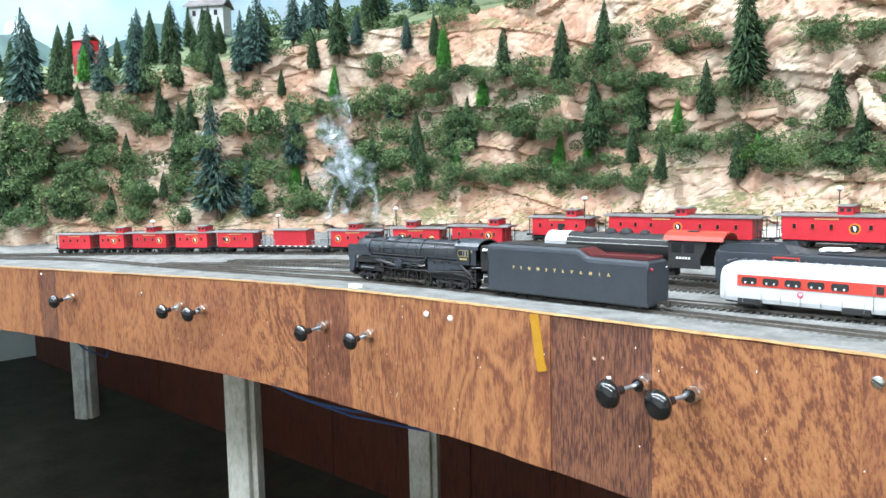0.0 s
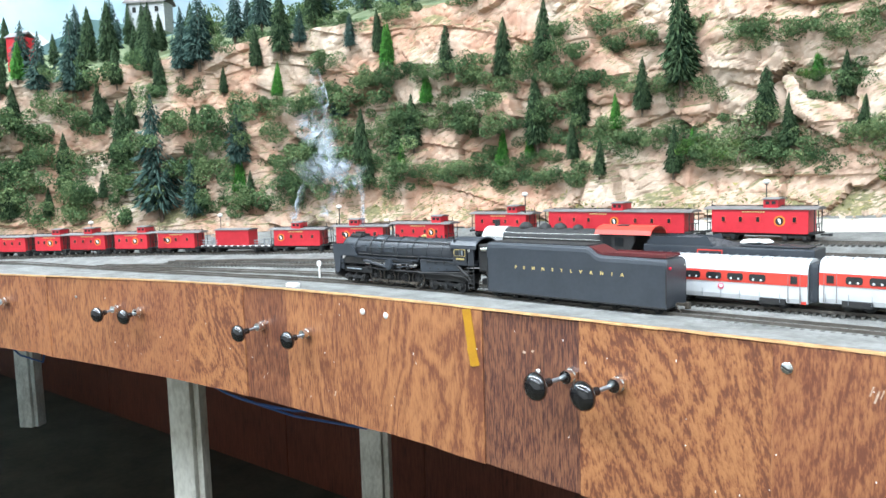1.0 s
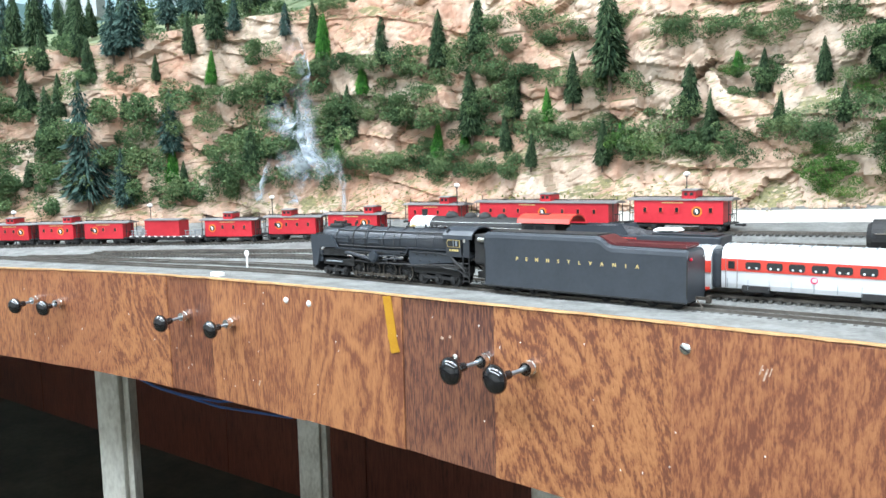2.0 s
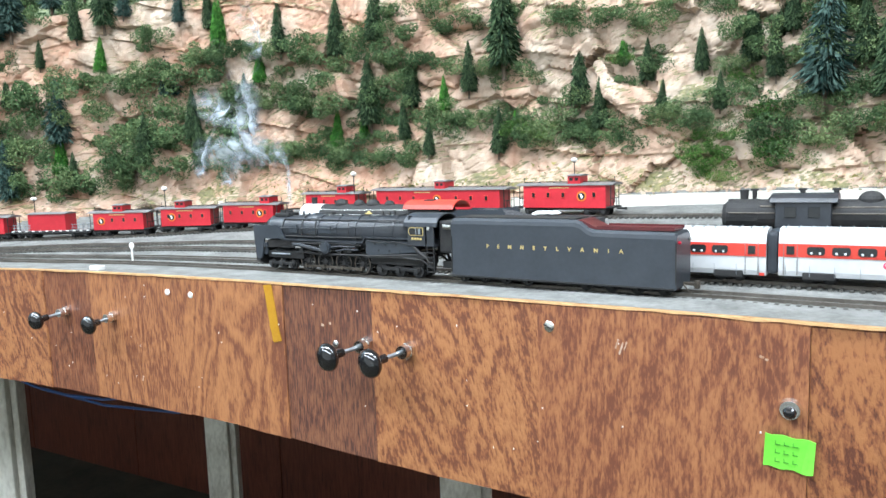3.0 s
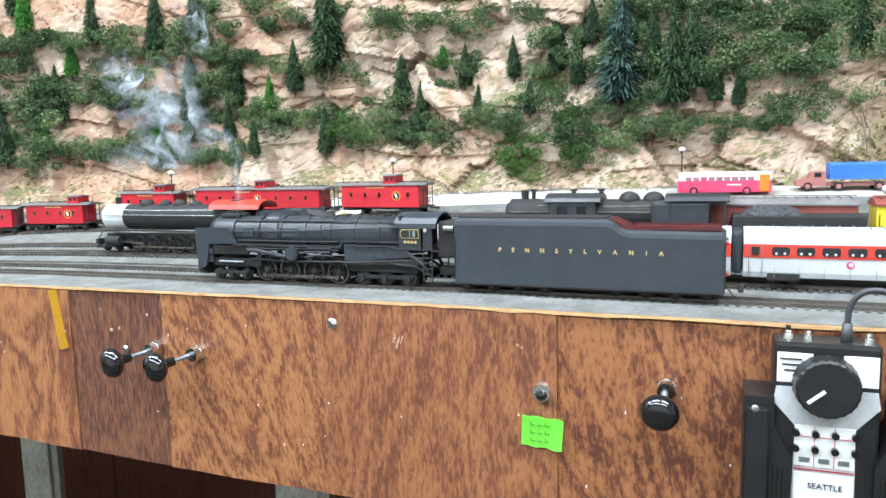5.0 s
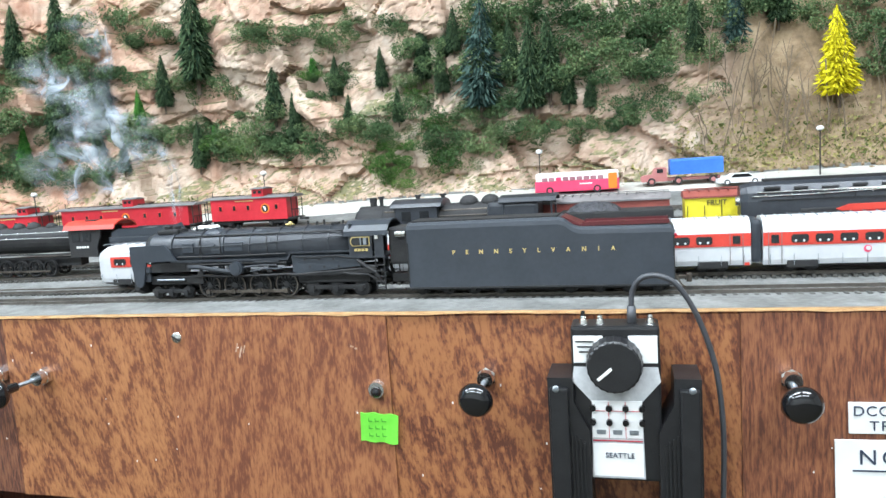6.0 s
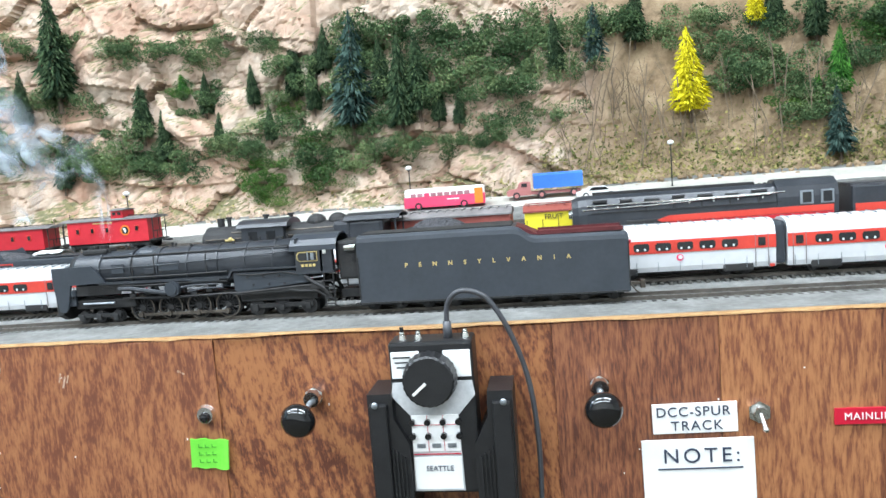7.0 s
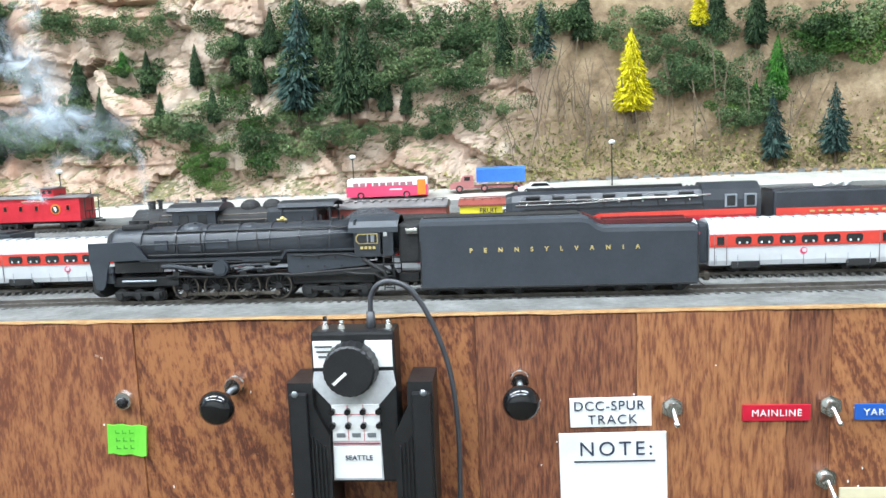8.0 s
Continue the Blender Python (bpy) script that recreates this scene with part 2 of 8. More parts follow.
def rock_material():
    m = bpy.data.materials.new("painted_plaster_rock")
    m.use_nodes = True
    n, l = m.node_tree.nodes, m.node_tree.links
    b = n["Principled BSDF"]
    b.inputs["Roughness"].default_value = 0.9
    tc = n.new("ShaderNodeTexCoord")

    def tex(scale, stretch, detail=5, rough=0.6, dist=0.0):
        mp = n.new("ShaderNodeMapping")
        mp.inputs["Scale"].default_value = stretch
        l.new(tc.outputs["Object"], mp.inputs[0])
        t = n.new("ShaderNodeTexNoise")
        for key, v in (("Scale", scale), ("Detail", detail), ("Roughness", rough), ("Distortion", dist)):
            t.inputs[key].default_value = v
        l.new(mp.outputs[0], t.inputs["Vector"])
        return t.outputs[0]

    def ramp(src, *stops):
        r = n.new("ShaderNodeValToRGB")
        e = r.color_ramp.elements
        e[0].position, e[0].color = stops[0][0], (*stops[0][1], 1)
        e[1].position, e[1].color = stops[-1][0], (*stops[-1][1], 1)
        for p, c in stops[1:-1]:
            e.new(p).color = (*c, 1)
        l.new(src, r.inputs[0])
        return r.outputs[0]

    def mix(f, a, c):
        x = n.new("ShaderNodeMix")
        x.data_type = "RGBA"
        l.new(f, x.inputs[0])
        l.new(a, x.inputs[6])
        l.new(c, x.inputs[7])
        return x.outputs[2]
    base = ramp(tex(22, (1, 1, 1.2), 7, 0.68), (0.29, (0.24, 0.165, 0.12)), (0.40, (0.43, 0.315, 0.235)), (0.51, (0.545, 0.42, 0.325)), (0.67, (0.66, 0.555, 0.45)))
    orange = ramp(tex(7, (1, 1, 1), 4), (0.42, (0, 0, 0)), (0.58, (0.9, 0.9, 0.9)))
    tint = ramp(tex(45, (1, 1, 1.4), 4), (0.3, (0.43, 0.20, 0.125)), (0.7, (0.63, 0.40, 0.28)))
    # the western rock is stained a stronger orange than the eastern
    where, side, span = n.new("ShaderNodeNewGeometry"), n.new("ShaderNodeSeparateXYZ"), n.new("ShaderNodeMapRange")
    l.new(where.outputs["Position"], side.inputs[0])
    l.new(side.outputs[0], span.inputs[0])
    for key, v in ((1, -0.75), (2, -0.05), (3, 1.0), (4, 0.35)):
        span.inputs[key].default_value = v
    stain = n.new("ShaderNodeMath")
    stain.operation = "MULTIPLY"
    l.new(orange, stain.inputs[0])
    l.new(span.outputs[0], stain.inputs[1])
    c = mix(stain.outputs[0], base, tint)
    strata = ramp(tex(40, (0.6, 0.6, 2.0), 4, 0.6, 1.2), (0.28, (0.55, 0.55, 0.55)), (0.37, (0, 0, 0)))
    dark = ramp(tex(60, (1, 1, 1), 3), (0.3, (0.12, 0.075, 0.05)), (0.7, (0.26, 0.16, 0.11)))
    c = mix(strata, c, dark)
    # moss and flock lie where the rock faces upwards
    geo, sep, sepp = n.new("ShaderNodeNewGeometry"), n.new("ShaderNodeSeparateXYZ"), n.new("ShaderNodeSeparateXYZ")
    l.new(geo.outputs["Normal"], sep.inputs[0])
    l.new(geo.outputs["Position"], sepp.inputs[0])
    md = n.new("ShaderNodeMath")
    md.operation = "MULTIPLY_ADD"
    md.inputs[1].default_value = 0.55
    l.new(sep.outputs[2], md.inputs[0])
    l.new(tex(18, (1, 1, 1), 6, 0.7), md.inputs[2])
    mossf = ramp(md.outputs[0], (0.75, (0, 0, 0)), (0.86, (0.85, 0.85, 0.85)))
    moss = ramp(tex(150, (1, 1, 1), 3), (0.3, (0.045, 0.065, 0.025)), (0.5, (0.13, 0.14, 0.05)), (0.7, (0.26, 0.23, 0.10)))
    c = mix(mossf, c, moss)
    # bare earth bank at the east end
    mr = n.new("ShaderNodeMapRange")
    mr.inputs[1].default_value, mr.inputs[2].default_value = 0.30, 0.42
    wob = n.new("ShaderNodeMath")
    wob.operation = "MULTIPLY_ADD"
    wob.inputs[1].default_value = 0.22
    l.new(tex(9, (1, 1, 1), 5), wob.inputs[0])
    sh = n.new("ShaderNodeMath")
    sh.operation = "SUBTRACT"
    sh.inputs[1].default_value = 0.11
    l.new(sepp.outputs[0], sh.inputs[0])
    l.new(sh.outputs[0], wob.inputs[2])
    l.new(wob.outputs[0], mr.inputs[0])
    earth = ramp(tex(30, (1, 1, 1), 6, 0.7), (0.30, (0.15, 0.105, 0.06)), (0.5, (0.30, 0.21, 0.125)), (0.7, (0.46, 0.35, 0.22)))
    c = mix(mr.outputs[0], c, earth)
    l.new(c, b.inputs["Base Color"])
    bp = n.new("ShaderNodeBump")
    bp.inputs["Strength"].default_value, bp.inputs["Distance"].default_value = 0.6, 0.003
    l.new(tex(130, (1.3, 1.3, 1.0), 6, 0.7), bp.inputs["Height"])
    l.new(bp.outputs[0], b.inputs["Normal"])
    return m


ROCK = rock_material()
MEADOW = mat("meadow_flock", (0.07, 0.115, 0.05), (0.27, 0.30, 0.17), 14, 0.95, bump=0.8, bscale=300, spread=0.2)


# ---- mesh helpers ----
def linked(name, bm, material, parent=None, label="", smooth=False):
    me = bpy.data.meshes.new(name)
    bm.normal_update()
    if smooth:
        for f in bm.faces:
            f.smooth = True
    bm.to_mesh(me)
    bm.free()
    me.materials.append(material)
    ob = new(name, me)
    if parent is not None:
        ob.parent = parent
    if label:
        ob["label"] = label
    return ob


def part(name, bm, material, parent, label="", smooth=False):
    return linked(name, bm, material, parent, label, smooth)


def thing(name, m, label, category, group="", kind=""):
    ob = new(name)
    ob.empty_display_size = 0.02
    ob.matrix_basis = m
    return tagged(ob, label, category, group, kind)


def B():
    return bmesh.new()


def box(bm, c, s, bevel=0.0, rot=None):
    r = bmesh.ops.create_cube(bm, size=1.0)
    vs = r["verts"]
    bmesh.ops.scale(bm, vec=s, verts=vs)
    if bevel:
        es = list({e for v in vs for e in v.link_edges})
        vs = bmesh.ops.bevel(bm, geom=es, offset=bevel, segments=2, affect="EDGES", profile=0.6)["verts"]
        vs = list({v for f in {f for v in vs for f in v.link_faces} for v in f.verts})
    if rot is not None:
        bmesh.ops.rotate(bm, verts=vs, cent=(0, 0, 0), matrix=rot.to_3x3())
    bmesh.ops.translate(bm, vec=c, verts=vs)
    return bm


def cyl(bm, a, b, r1, r2=None, n=16):
    a, b = Vector(a), Vector(b)
    d = b - a
    m = Matrix.Translation((a + b) / 2) @ d.to_track_quat("Z", "Y").to_matrix().to_4x4()
    bmesh.ops.create_cone(bm, cap_ends=True, segments=n, radius1=r1, radius2=r1 if r2 is None else r2, depth=d.length, matrix=m)
    return bm


def ball(bm, c, r, s=(1, 1, 1), u=14, v=9):
    m = Matrix.Translation(c) @ Matrix.Diagonal((*[r * k for k in s], 1))
    bmesh.ops.create_uvsphere(bm, u_segments=u, v_segments=v, radius=1.0, matrix=m)
    return bm


def tube(bm, pts, r, n=8):
    """A round bar bent along points."""
    pts = [Vector(p) for p in pts]
    rings = []
    for i, p in enumerate(pts):
        d = (pts[min(i + 1, len(pts) - 1)] - pts[max(i - 1, 0)]).normalized()
        q = d.to_track_quat("Z", "Y")
        rings.append([bm.verts.new(p + q @ Vector((r * math.cos(2 * math.pi * k / n), r * math.sin(2 * math.pi * k / n), 0))) for k in range(n)])
    for a, c in zip(rings, rings[1:]):
        for k in range(n):
            bm.faces.new((a[k], a[(k + 1) % n], c[(k + 1) % n], c[k]))
    bm.faces.new(rings[0][::-1])
    bm.faces.new(rings[-1])
    return bm


def extrude_x(bm, outline, x0, x1, shift=None):
    """A solid with the outline (y, z) run from x0 to x1; shift gives (dy, dz, scale_y, scale_z) rows at other stations."""
    stations = shift or [(x0, 1, 1, 0), (x1, 1, 1, 0)]
    rings = [[bm.verts.new((x, y * sy, z * sz + dz)) for y, z in outline] for x, sy, sz, dz in stations]
    k = len(outline)
    for a, c in zip(rings, rings[1:]):
        for i in range(k):
            bm.faces.new((a[i], a[(i + 1) % k], c[(i + 1) % k], c[i]))
    bm.faces.new(rings[0][::-1])
    bm.faces.new(rings[-1])
    bmesh.ops.recalc_face_normals(bm, faces=bm.faces)
    return bm


def slab_xz(bm, outline, y0, y1):
    """A plate with the outline (x, z) between y0 and y1."""
    a = [bm.verts.new((x, y0, z)) for x, z in outline]
    c = [bm.verts.new((x, y1, z)) for x, z in outline]
    k = len(outline)
    bm.faces.new(a)
    bm.faces.new(c[::-1])
    for i in range(k):
        bm.faces.new((a[i], c[i], c[(i + 1) % k], a[(i + 1) % k]))
    bmesh.ops.recalc_face_normals(bm, faces=bm.faces)
    return bm


def lettering(name, text, size, material, parent, m, label="", spacing=1.0, depth=0.0002, bold=0.0):
    cu = bpy.data.curves.new(name, "FONT")
    cu.body, cu.size, cu.align_x, cu.align_y, cu.extrude, cu.space_character = text, size, "CENTER", "CENTER", depth, spacing
    cu.offset = bold
    tmp = bpy.data.objects.new("tmp", cu)
    me = bpy.data.meshes.new_from_object(tmp)
    bpy.data.objects.remove(tmp)
    me.materials.append(material)
    ob = new(name, me)
    ob.parent = parent
    ob.matrix_basis = m
    if label:
        ob["label"] = label
    return ob


def smooth01(x, a, b):
    t = min(1.0, max(0.0, (x - a) / (b - a)))
    return t * t * (3 - 2 * t)


def lerp_table(x, xs, ys):
    return float(np.interp(x, xs, ys))


# ---- the plan ----
def eased_table(x, xs, ys, d):
    a, b, c = (lerp_table(x + k, xs, ys) for k in (-d, 0.0, d))
    return 0.25 * a + 0.5 * b + 0.25 * c


def edge_y(x):
    """The fascia's line: straight to the east, swinging into the aisle to the west."""
    return eased_table(x, (-2.6, -2.0, -1.368, -1.222, -1.091, -0.981, -0.876, -0.774, -0.651, -0.5, -0.1, 0.05, 1.5), (-0.66, -0.41, -0.187, -0.144, -0.105, -0.070, -0.040, -0.017, -0.003, 0.006, 0.006, 0.001, 0.0), 0.05)


def sag(x):
    """How far the table's edge hangs towards its far end."""
    return 0.006 * min(0.8, max(0.0, -x))


def yard_line(x):
    return eased_table(x, (-2.391, -2.174, -1.956, -1.739, -1.522, -1.305, -1.088, -0.871, -0.640, -0.418, -0.205, 0.000, 0.100, 1.500), (-0.757, -0.589, -0.441, -0.312, -0.203, -0.114, -0.045, 0.005, 0.024, 0.022, 0.011, 0.000, 0.000, 0.000), 0.07)


def ground_z(x, y):
    """The yard dips a little behind the edge and then climbs to the hill."""
    d = y - yard_line(x)
    yard = TABLE - 0.012 * min(0.85, max(0.0, -x)) + 0.125 * max(0.0, d - 0.10) - 0.004 * smooth01(d, 0.16, 0.24) * (1 - smooth01(d, 0.32, 0.40)) * (1 - smooth01(x, -0.6, -0.4))
    return yard + (TABLE - sag(x) - yard) * (1 - smooth01(y - edge_y(x), 0.0, 0.09))


def cliff_foot(x):
    return lerp_table(x, (-2.907, -1.765, -1.123, -0.664, -0.351, -0.051, 0.2, 0.45, 0.8, 1.3), (-0.777, -0.035, 0.387, 0.516, 0.551, 0.560, 0.575, 0.61, 0.62, 0.60))


def cliff_top(x):
    return lerp_table(x, (-2.907, -1.873, -1.442, -1.123, -0.664, 0.000, 1.000), (1.137, 1.179, 1.235, 1.272, 1.312, 1.400, 1.420))


def slope_y(x, z):
    top = cliff_top(x)
    return cliff_foot(x) + 0.12 * (min(z, top) - 0.92) + (max(0.0, z - top) / 0.35)


TRACKS = {
    "A": ((-2.616, -1.636, -1.387, -1.116, -0.983, -0.856, -0.700, -0.550, -0.400, -0.190, 0.000, 0.250, 1.500), (-0.70, -0.150, -0.036, 0.005, 0.031, 0.056, 0.077, 0.080, 0.076, 0.067, 0.064, 0.058, 0.055)),
    "B": ((-1.146, -0.982, -0.816, -0.642, -0.474, -0.311, 1.500), (0.008, 0.074, 0.115, 0.131, 0.133, 0.125, 0.105)),
    "C": ((-1.200, -1.038, -0.930, -0.725, -0.531, -0.365, 1.500), (0.014, 0.088, 0.133, 0.176, 0.185, 0.179, 0.152)),
    "D": ((-1.093, -0.932, -0.670, -0.421, -0.205, 0.300, 1.500), (0.085, 0.158, 0.229, 0.232, 0.217, 0.200, 0.200)),
    "E": ((-2.640, -1.748, -1.468, -1.371, -1.264, -1.135, -0.989, -0.898, -0.809, -0.711, -0.539, -0.314, 0.000, 1.400), (-0.752, -0.196, -0.029, 0.026, 0.083, 0.150, 0.212, 0.249, 0.293, 0.321, 0.336, 0.326, 0.315, 0.315)),
    "F": ((-0.900, -0.779, -0.659, -0.484, -0.196, 0.200, 1.400), (0.316, 0.364, 0.387, 0.392, 0.382, 0.376, 0.376)),
    "G": ((-0.592, -0.367, -0.102, 1.400), (0.290, 0.294, 0.275, 0.265)),
}


def track_point(key, x):
    y = lerp_table(x, *TRACKS[key])
    y = 0.25 * (lerp_table(x - 0.05, *TRACKS[key]) + 2 * y + lerp_table(x + 0.05, *TRACKS[key]))
    return Vector((x, y, ground_z(x, y) + 0.0032))


def on_track(key, x, half=0.04):
    """A pose on the rails at x, turned with the track."""
    a, b = track_point(key, x - half), track_point(key, x + half)
    d = b - a
    return pose((a.x + b.x) / 2, (a.y + b.y) / 2, (a.z + b.z) / 2, 0, 0, math.degrees(math.atan2(d.y, d.x)))


# ---- the room ----
def room():
    b = B()
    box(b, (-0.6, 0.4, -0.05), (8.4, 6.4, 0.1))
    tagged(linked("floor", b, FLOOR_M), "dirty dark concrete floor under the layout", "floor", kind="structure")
    b = B()
    box(b, (-0.6, 0.4, 2.55), (8.4, 6.4, 0.1))
    tagged(linked("ceiling", b, CEIL_M), "plain white ceiling of the club room", "ceiling", kind="structure")
    for name, c, s in (("wall_south", (-0.6, -2.75, 1.25), (8.4, 0.1, 2.5)), ("wall_north", (-0.6, 3.55, 1.25), (8.4, 0.1, 2.5)),
                       ("wall_west", (-4.75, 0.4, 1.25), (0.1, 6.2, 2.5)), ("wall_east", (3.55, 0.4, 1.25), (0.1, 6.2, 2.5))):
        b = B()
        box(b, c, s)
        tagged(linked(name, b, WALL_M), "pale painted plaster wall of the room", "wall", kind="structure")
    for lx, ly in LAMPS:
        f = thing("ceiling_light", pose(lx, ly, LAMP_Z), "lit fluorescent fixture on the ceiling", "ceiling light", "room lights")
        b = B()
        box(b, (0, 0, 0.045), (1.28, 0.32, 0.07), 0.008)
        part("housing", b, WHITE, f)
        b = B()
        box(b, (0, 0, 0.004), (1.2, 0.26, 0.012), 0.003)
        part("diffuser", b, LAMP_M, f)


room()


# ---- fascia of upright plywood boards along the layout's edge ----
def fascia_bottom(x):
    return lerp_table(x, (-1.378, -1.234, -1.104, -0.955, -0.840, -0.720, -0.633, -0.500, -0.365, -0.250), (0.740, 0.735, 0.728, 0.719, 0.713, 0.708, 0.705, 0.7045, 0.702, 0.699))


def fascia():
    root = thing("wall_fascia", pose(0, 0, 0), "orange-brown plywood fascia made of upright boards", "fascia", kind="structure")
    seams = [-2.5, -2.2, -1.95, -1.7, -1.5, -1.314, -1.266, -1.225, -1.156, -1.094, -0.975, -0.833, -0.730, -0.654, -0.508, -0.369, -0.267, -0.1135, 0.067, 0.298, 0.401, 0.495, 0.522, 0.7, 0.9, 1.15, 1.5]
    kinds = {-1.314: WOOD_DASH, -1.266: WOOD_DARK, -1.225: WOOD_DASH, -1.156: WOOD_PINK, -1.094: WOOD_DASH, -0.975: WOOD_PINK, -0.833: WOOD_FLECK, -0.730: WOOD_RED, -0.654: WOOD_DASH, -0.508: WOOD_SWIRL, -0.369: WOOD_DARK,
             -0.267: WOOD_FLECK, -0.1135: WOOD_PINK, 0.067: WOOD_FLECK_DEEP, 0.298: WOOD_RED, 0.401: WOOD_DASH, 0.495: WOOD_RED, 0.522: WOOD_FLECK, 0.70: WOOD_DARK}
    for i, (a, c) in enumerate(zip(seams, seams[1:])):
        b = B()
        n = max(2, int((c - a) / 0.03))
        depth = 0.0006 * (i % 3)
        xs = [a + 0.00015 + (c - a - 0.0003) * k / n for k in range(n + 1)]
        rows = []
        for x in xs:
            y = edge_y(x) - depth
            top, low = TABLE - 0.0014 - sag(x), fascia_bottom(x)
            j = 0.0011 * noise.noise((x * 60, 3.1, i))
            rows.append([b.verts.new(p) for p in ((x, y, low + 2 * j), (x, y, top - 0.0012 + j), (x, y + 0.0012, top + j), (x, y + 0.0115, top + j), (x, y + 0.0115, low + 2 * j))])
        for p, q in zip(rows, rows[1:]):
            for k in range(5):
                b.faces.new((p[k], q[k], q[(k + 1) % 5], p[(k + 1) % 5]))
        b.faces.new(rows[0])
        b.faces.new(rows[-1][::-1])
        bmesh.ops.recalc_face_normals(b, faces=b.faces)
        part("board", b, kinds.get(a, WOOD_DASH), root)
    b = B()
    xs = [-2.6 + 4.1 * k / 260 for k in range(261)]
    rows = []
    for x in xs:
        z = TABLE - sag(x)
        y, j = edge_y(x), 0.0009 * noise.noise((x * 45, 0.3, 0)) + 0.0006 * noise.noise((x * 160, 1.3, 0))
        rows.append([b.verts.new(p) for p in ((x, y - 0.0016, z - 0.0013 + j), (x, y - 0.0012, z + 0.0002 + 0.4 * j), (x, y + 0.003, z + 0.0004), (x, y + 0.003, z - 0.0013))])
    for p, q in zip(rows, rows[1:]):
        for k in range(4):
            b.faces.new((p[k], q[k], q[(k + 1) % 4], p[(k + 1) % 4]))
    bmesh.ops.recalc_face_normals(b, faces=b.faces)
    part("trim", b, PLY_EDGE, root, "pale raw plywood top edge")
    # paint flecks and filler spots
    rnd = random.Random(4)
    b = B()
    for _ in range(70):
        x, z = rnd.uniform(-1.0, 0.75), rnd.uniform(0.725, 0.838)
        w, h = rnd.uniform(0.0004, 0.0010), rnd.uniform(0.0005, 0.0018)
        box(b, (x, edge_y(x) - 0.0013, z), (w, 0.0005, h))
    part("paint_fleck", b, WHITE, root, "white paint flecks")
    b = B()
    for x, z, w, h in ((-0.053, 0.827, 0.0010, 0.007), (-0.050, 0.824, 0.0012, 0.009), (-0.047, 0.826, 0.0008, 0.006), (0.040, 0.829, 0.0030, 0.0014), (0.043, 0.8275, 0.0018, 0.0012), (-0.577, 0.735, 0.0016, 0.006), (-0.322, 0.816, 0.003, 0.002), (-0.313, 0.818, 0.002, 0.002)):
        box(b, (x, edge_y(x) - 0.0012, z), (w, 0.0005, h), 0.0, Matrix.Rotation(0.3, 4, "Y"))
    part("scuff", b, SCUFF, root, "pale scuffed spots in the veneer")


fascia()


# ---- the deck, road and rail yard ----
def deck():
    nu, nv = 190, 40
    vs, fs = [], []
    for i in range(nu + 1):
        x = -2.6 + 4.1 * i / nu
        y0, y1 = edge_y(x) + 0.0015 + 0.001 * noise.noise((x * 40, 0, 7)), cliff_foot(x) + 0.06
        for j in range(nv + 1):
            y = y0 + (y1 - y0) * j / nv
            vs.append((x, y, ground_z(x, y) + 0.0006 + (0.0006 * noise.noise((x * 25, y * 25, 0)) if j else 0.0)))
    for i in range(nu):
        for j in range(nv):
            a = i * (nv + 1) + j
            fs.append((a, a + nv + 1, a + nv + 2, a + 1))
    me = bpy.data.meshes.new("ground")
    me.from_pydata(vs, [], fs)
    me.materials.append(BALLAST)
    tagged(new("ground", me), "grey ballasted ground of the model rail yard", "ground", kind="structure")
    vs, fs = [], []
    for i in range(nu + 1):
        x = -0.5 + 2.0 * i / nu
        y0, y1 = cliff_foot(x) - 0.115, cliff_foot(x) - 0.02
        for j in range(7):
            y = y0 + (y1 - y0) * j / 6 + 0.006 * noise.noise((x * 20, j, 2))
            vs.append((x, y, ground_z(x, y) + (0.0035 if 0 < j < 6 else -0.002)))
    for i in range(nu):
        for j in range(6):
            a = i * 7 + j
            fs.append((a, a + 7, a + 8, a + 1))
    me = bpy.data.meshes.new("road")
    me.from_pydata(vs, [], fs)
    me.materials.append(ROAD)
    tagged(new("road", me), "pale dusty model road along the foot of the hill", "road", kind="structure")
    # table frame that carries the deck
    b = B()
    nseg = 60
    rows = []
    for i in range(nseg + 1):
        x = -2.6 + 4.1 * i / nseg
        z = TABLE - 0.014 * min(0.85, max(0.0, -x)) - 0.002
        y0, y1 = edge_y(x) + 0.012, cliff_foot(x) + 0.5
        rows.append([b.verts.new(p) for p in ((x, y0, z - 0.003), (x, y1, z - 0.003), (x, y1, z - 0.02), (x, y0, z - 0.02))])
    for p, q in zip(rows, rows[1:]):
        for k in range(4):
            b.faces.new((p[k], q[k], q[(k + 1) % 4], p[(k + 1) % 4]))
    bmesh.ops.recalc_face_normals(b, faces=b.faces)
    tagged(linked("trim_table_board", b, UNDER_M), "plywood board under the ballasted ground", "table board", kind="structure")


deck()


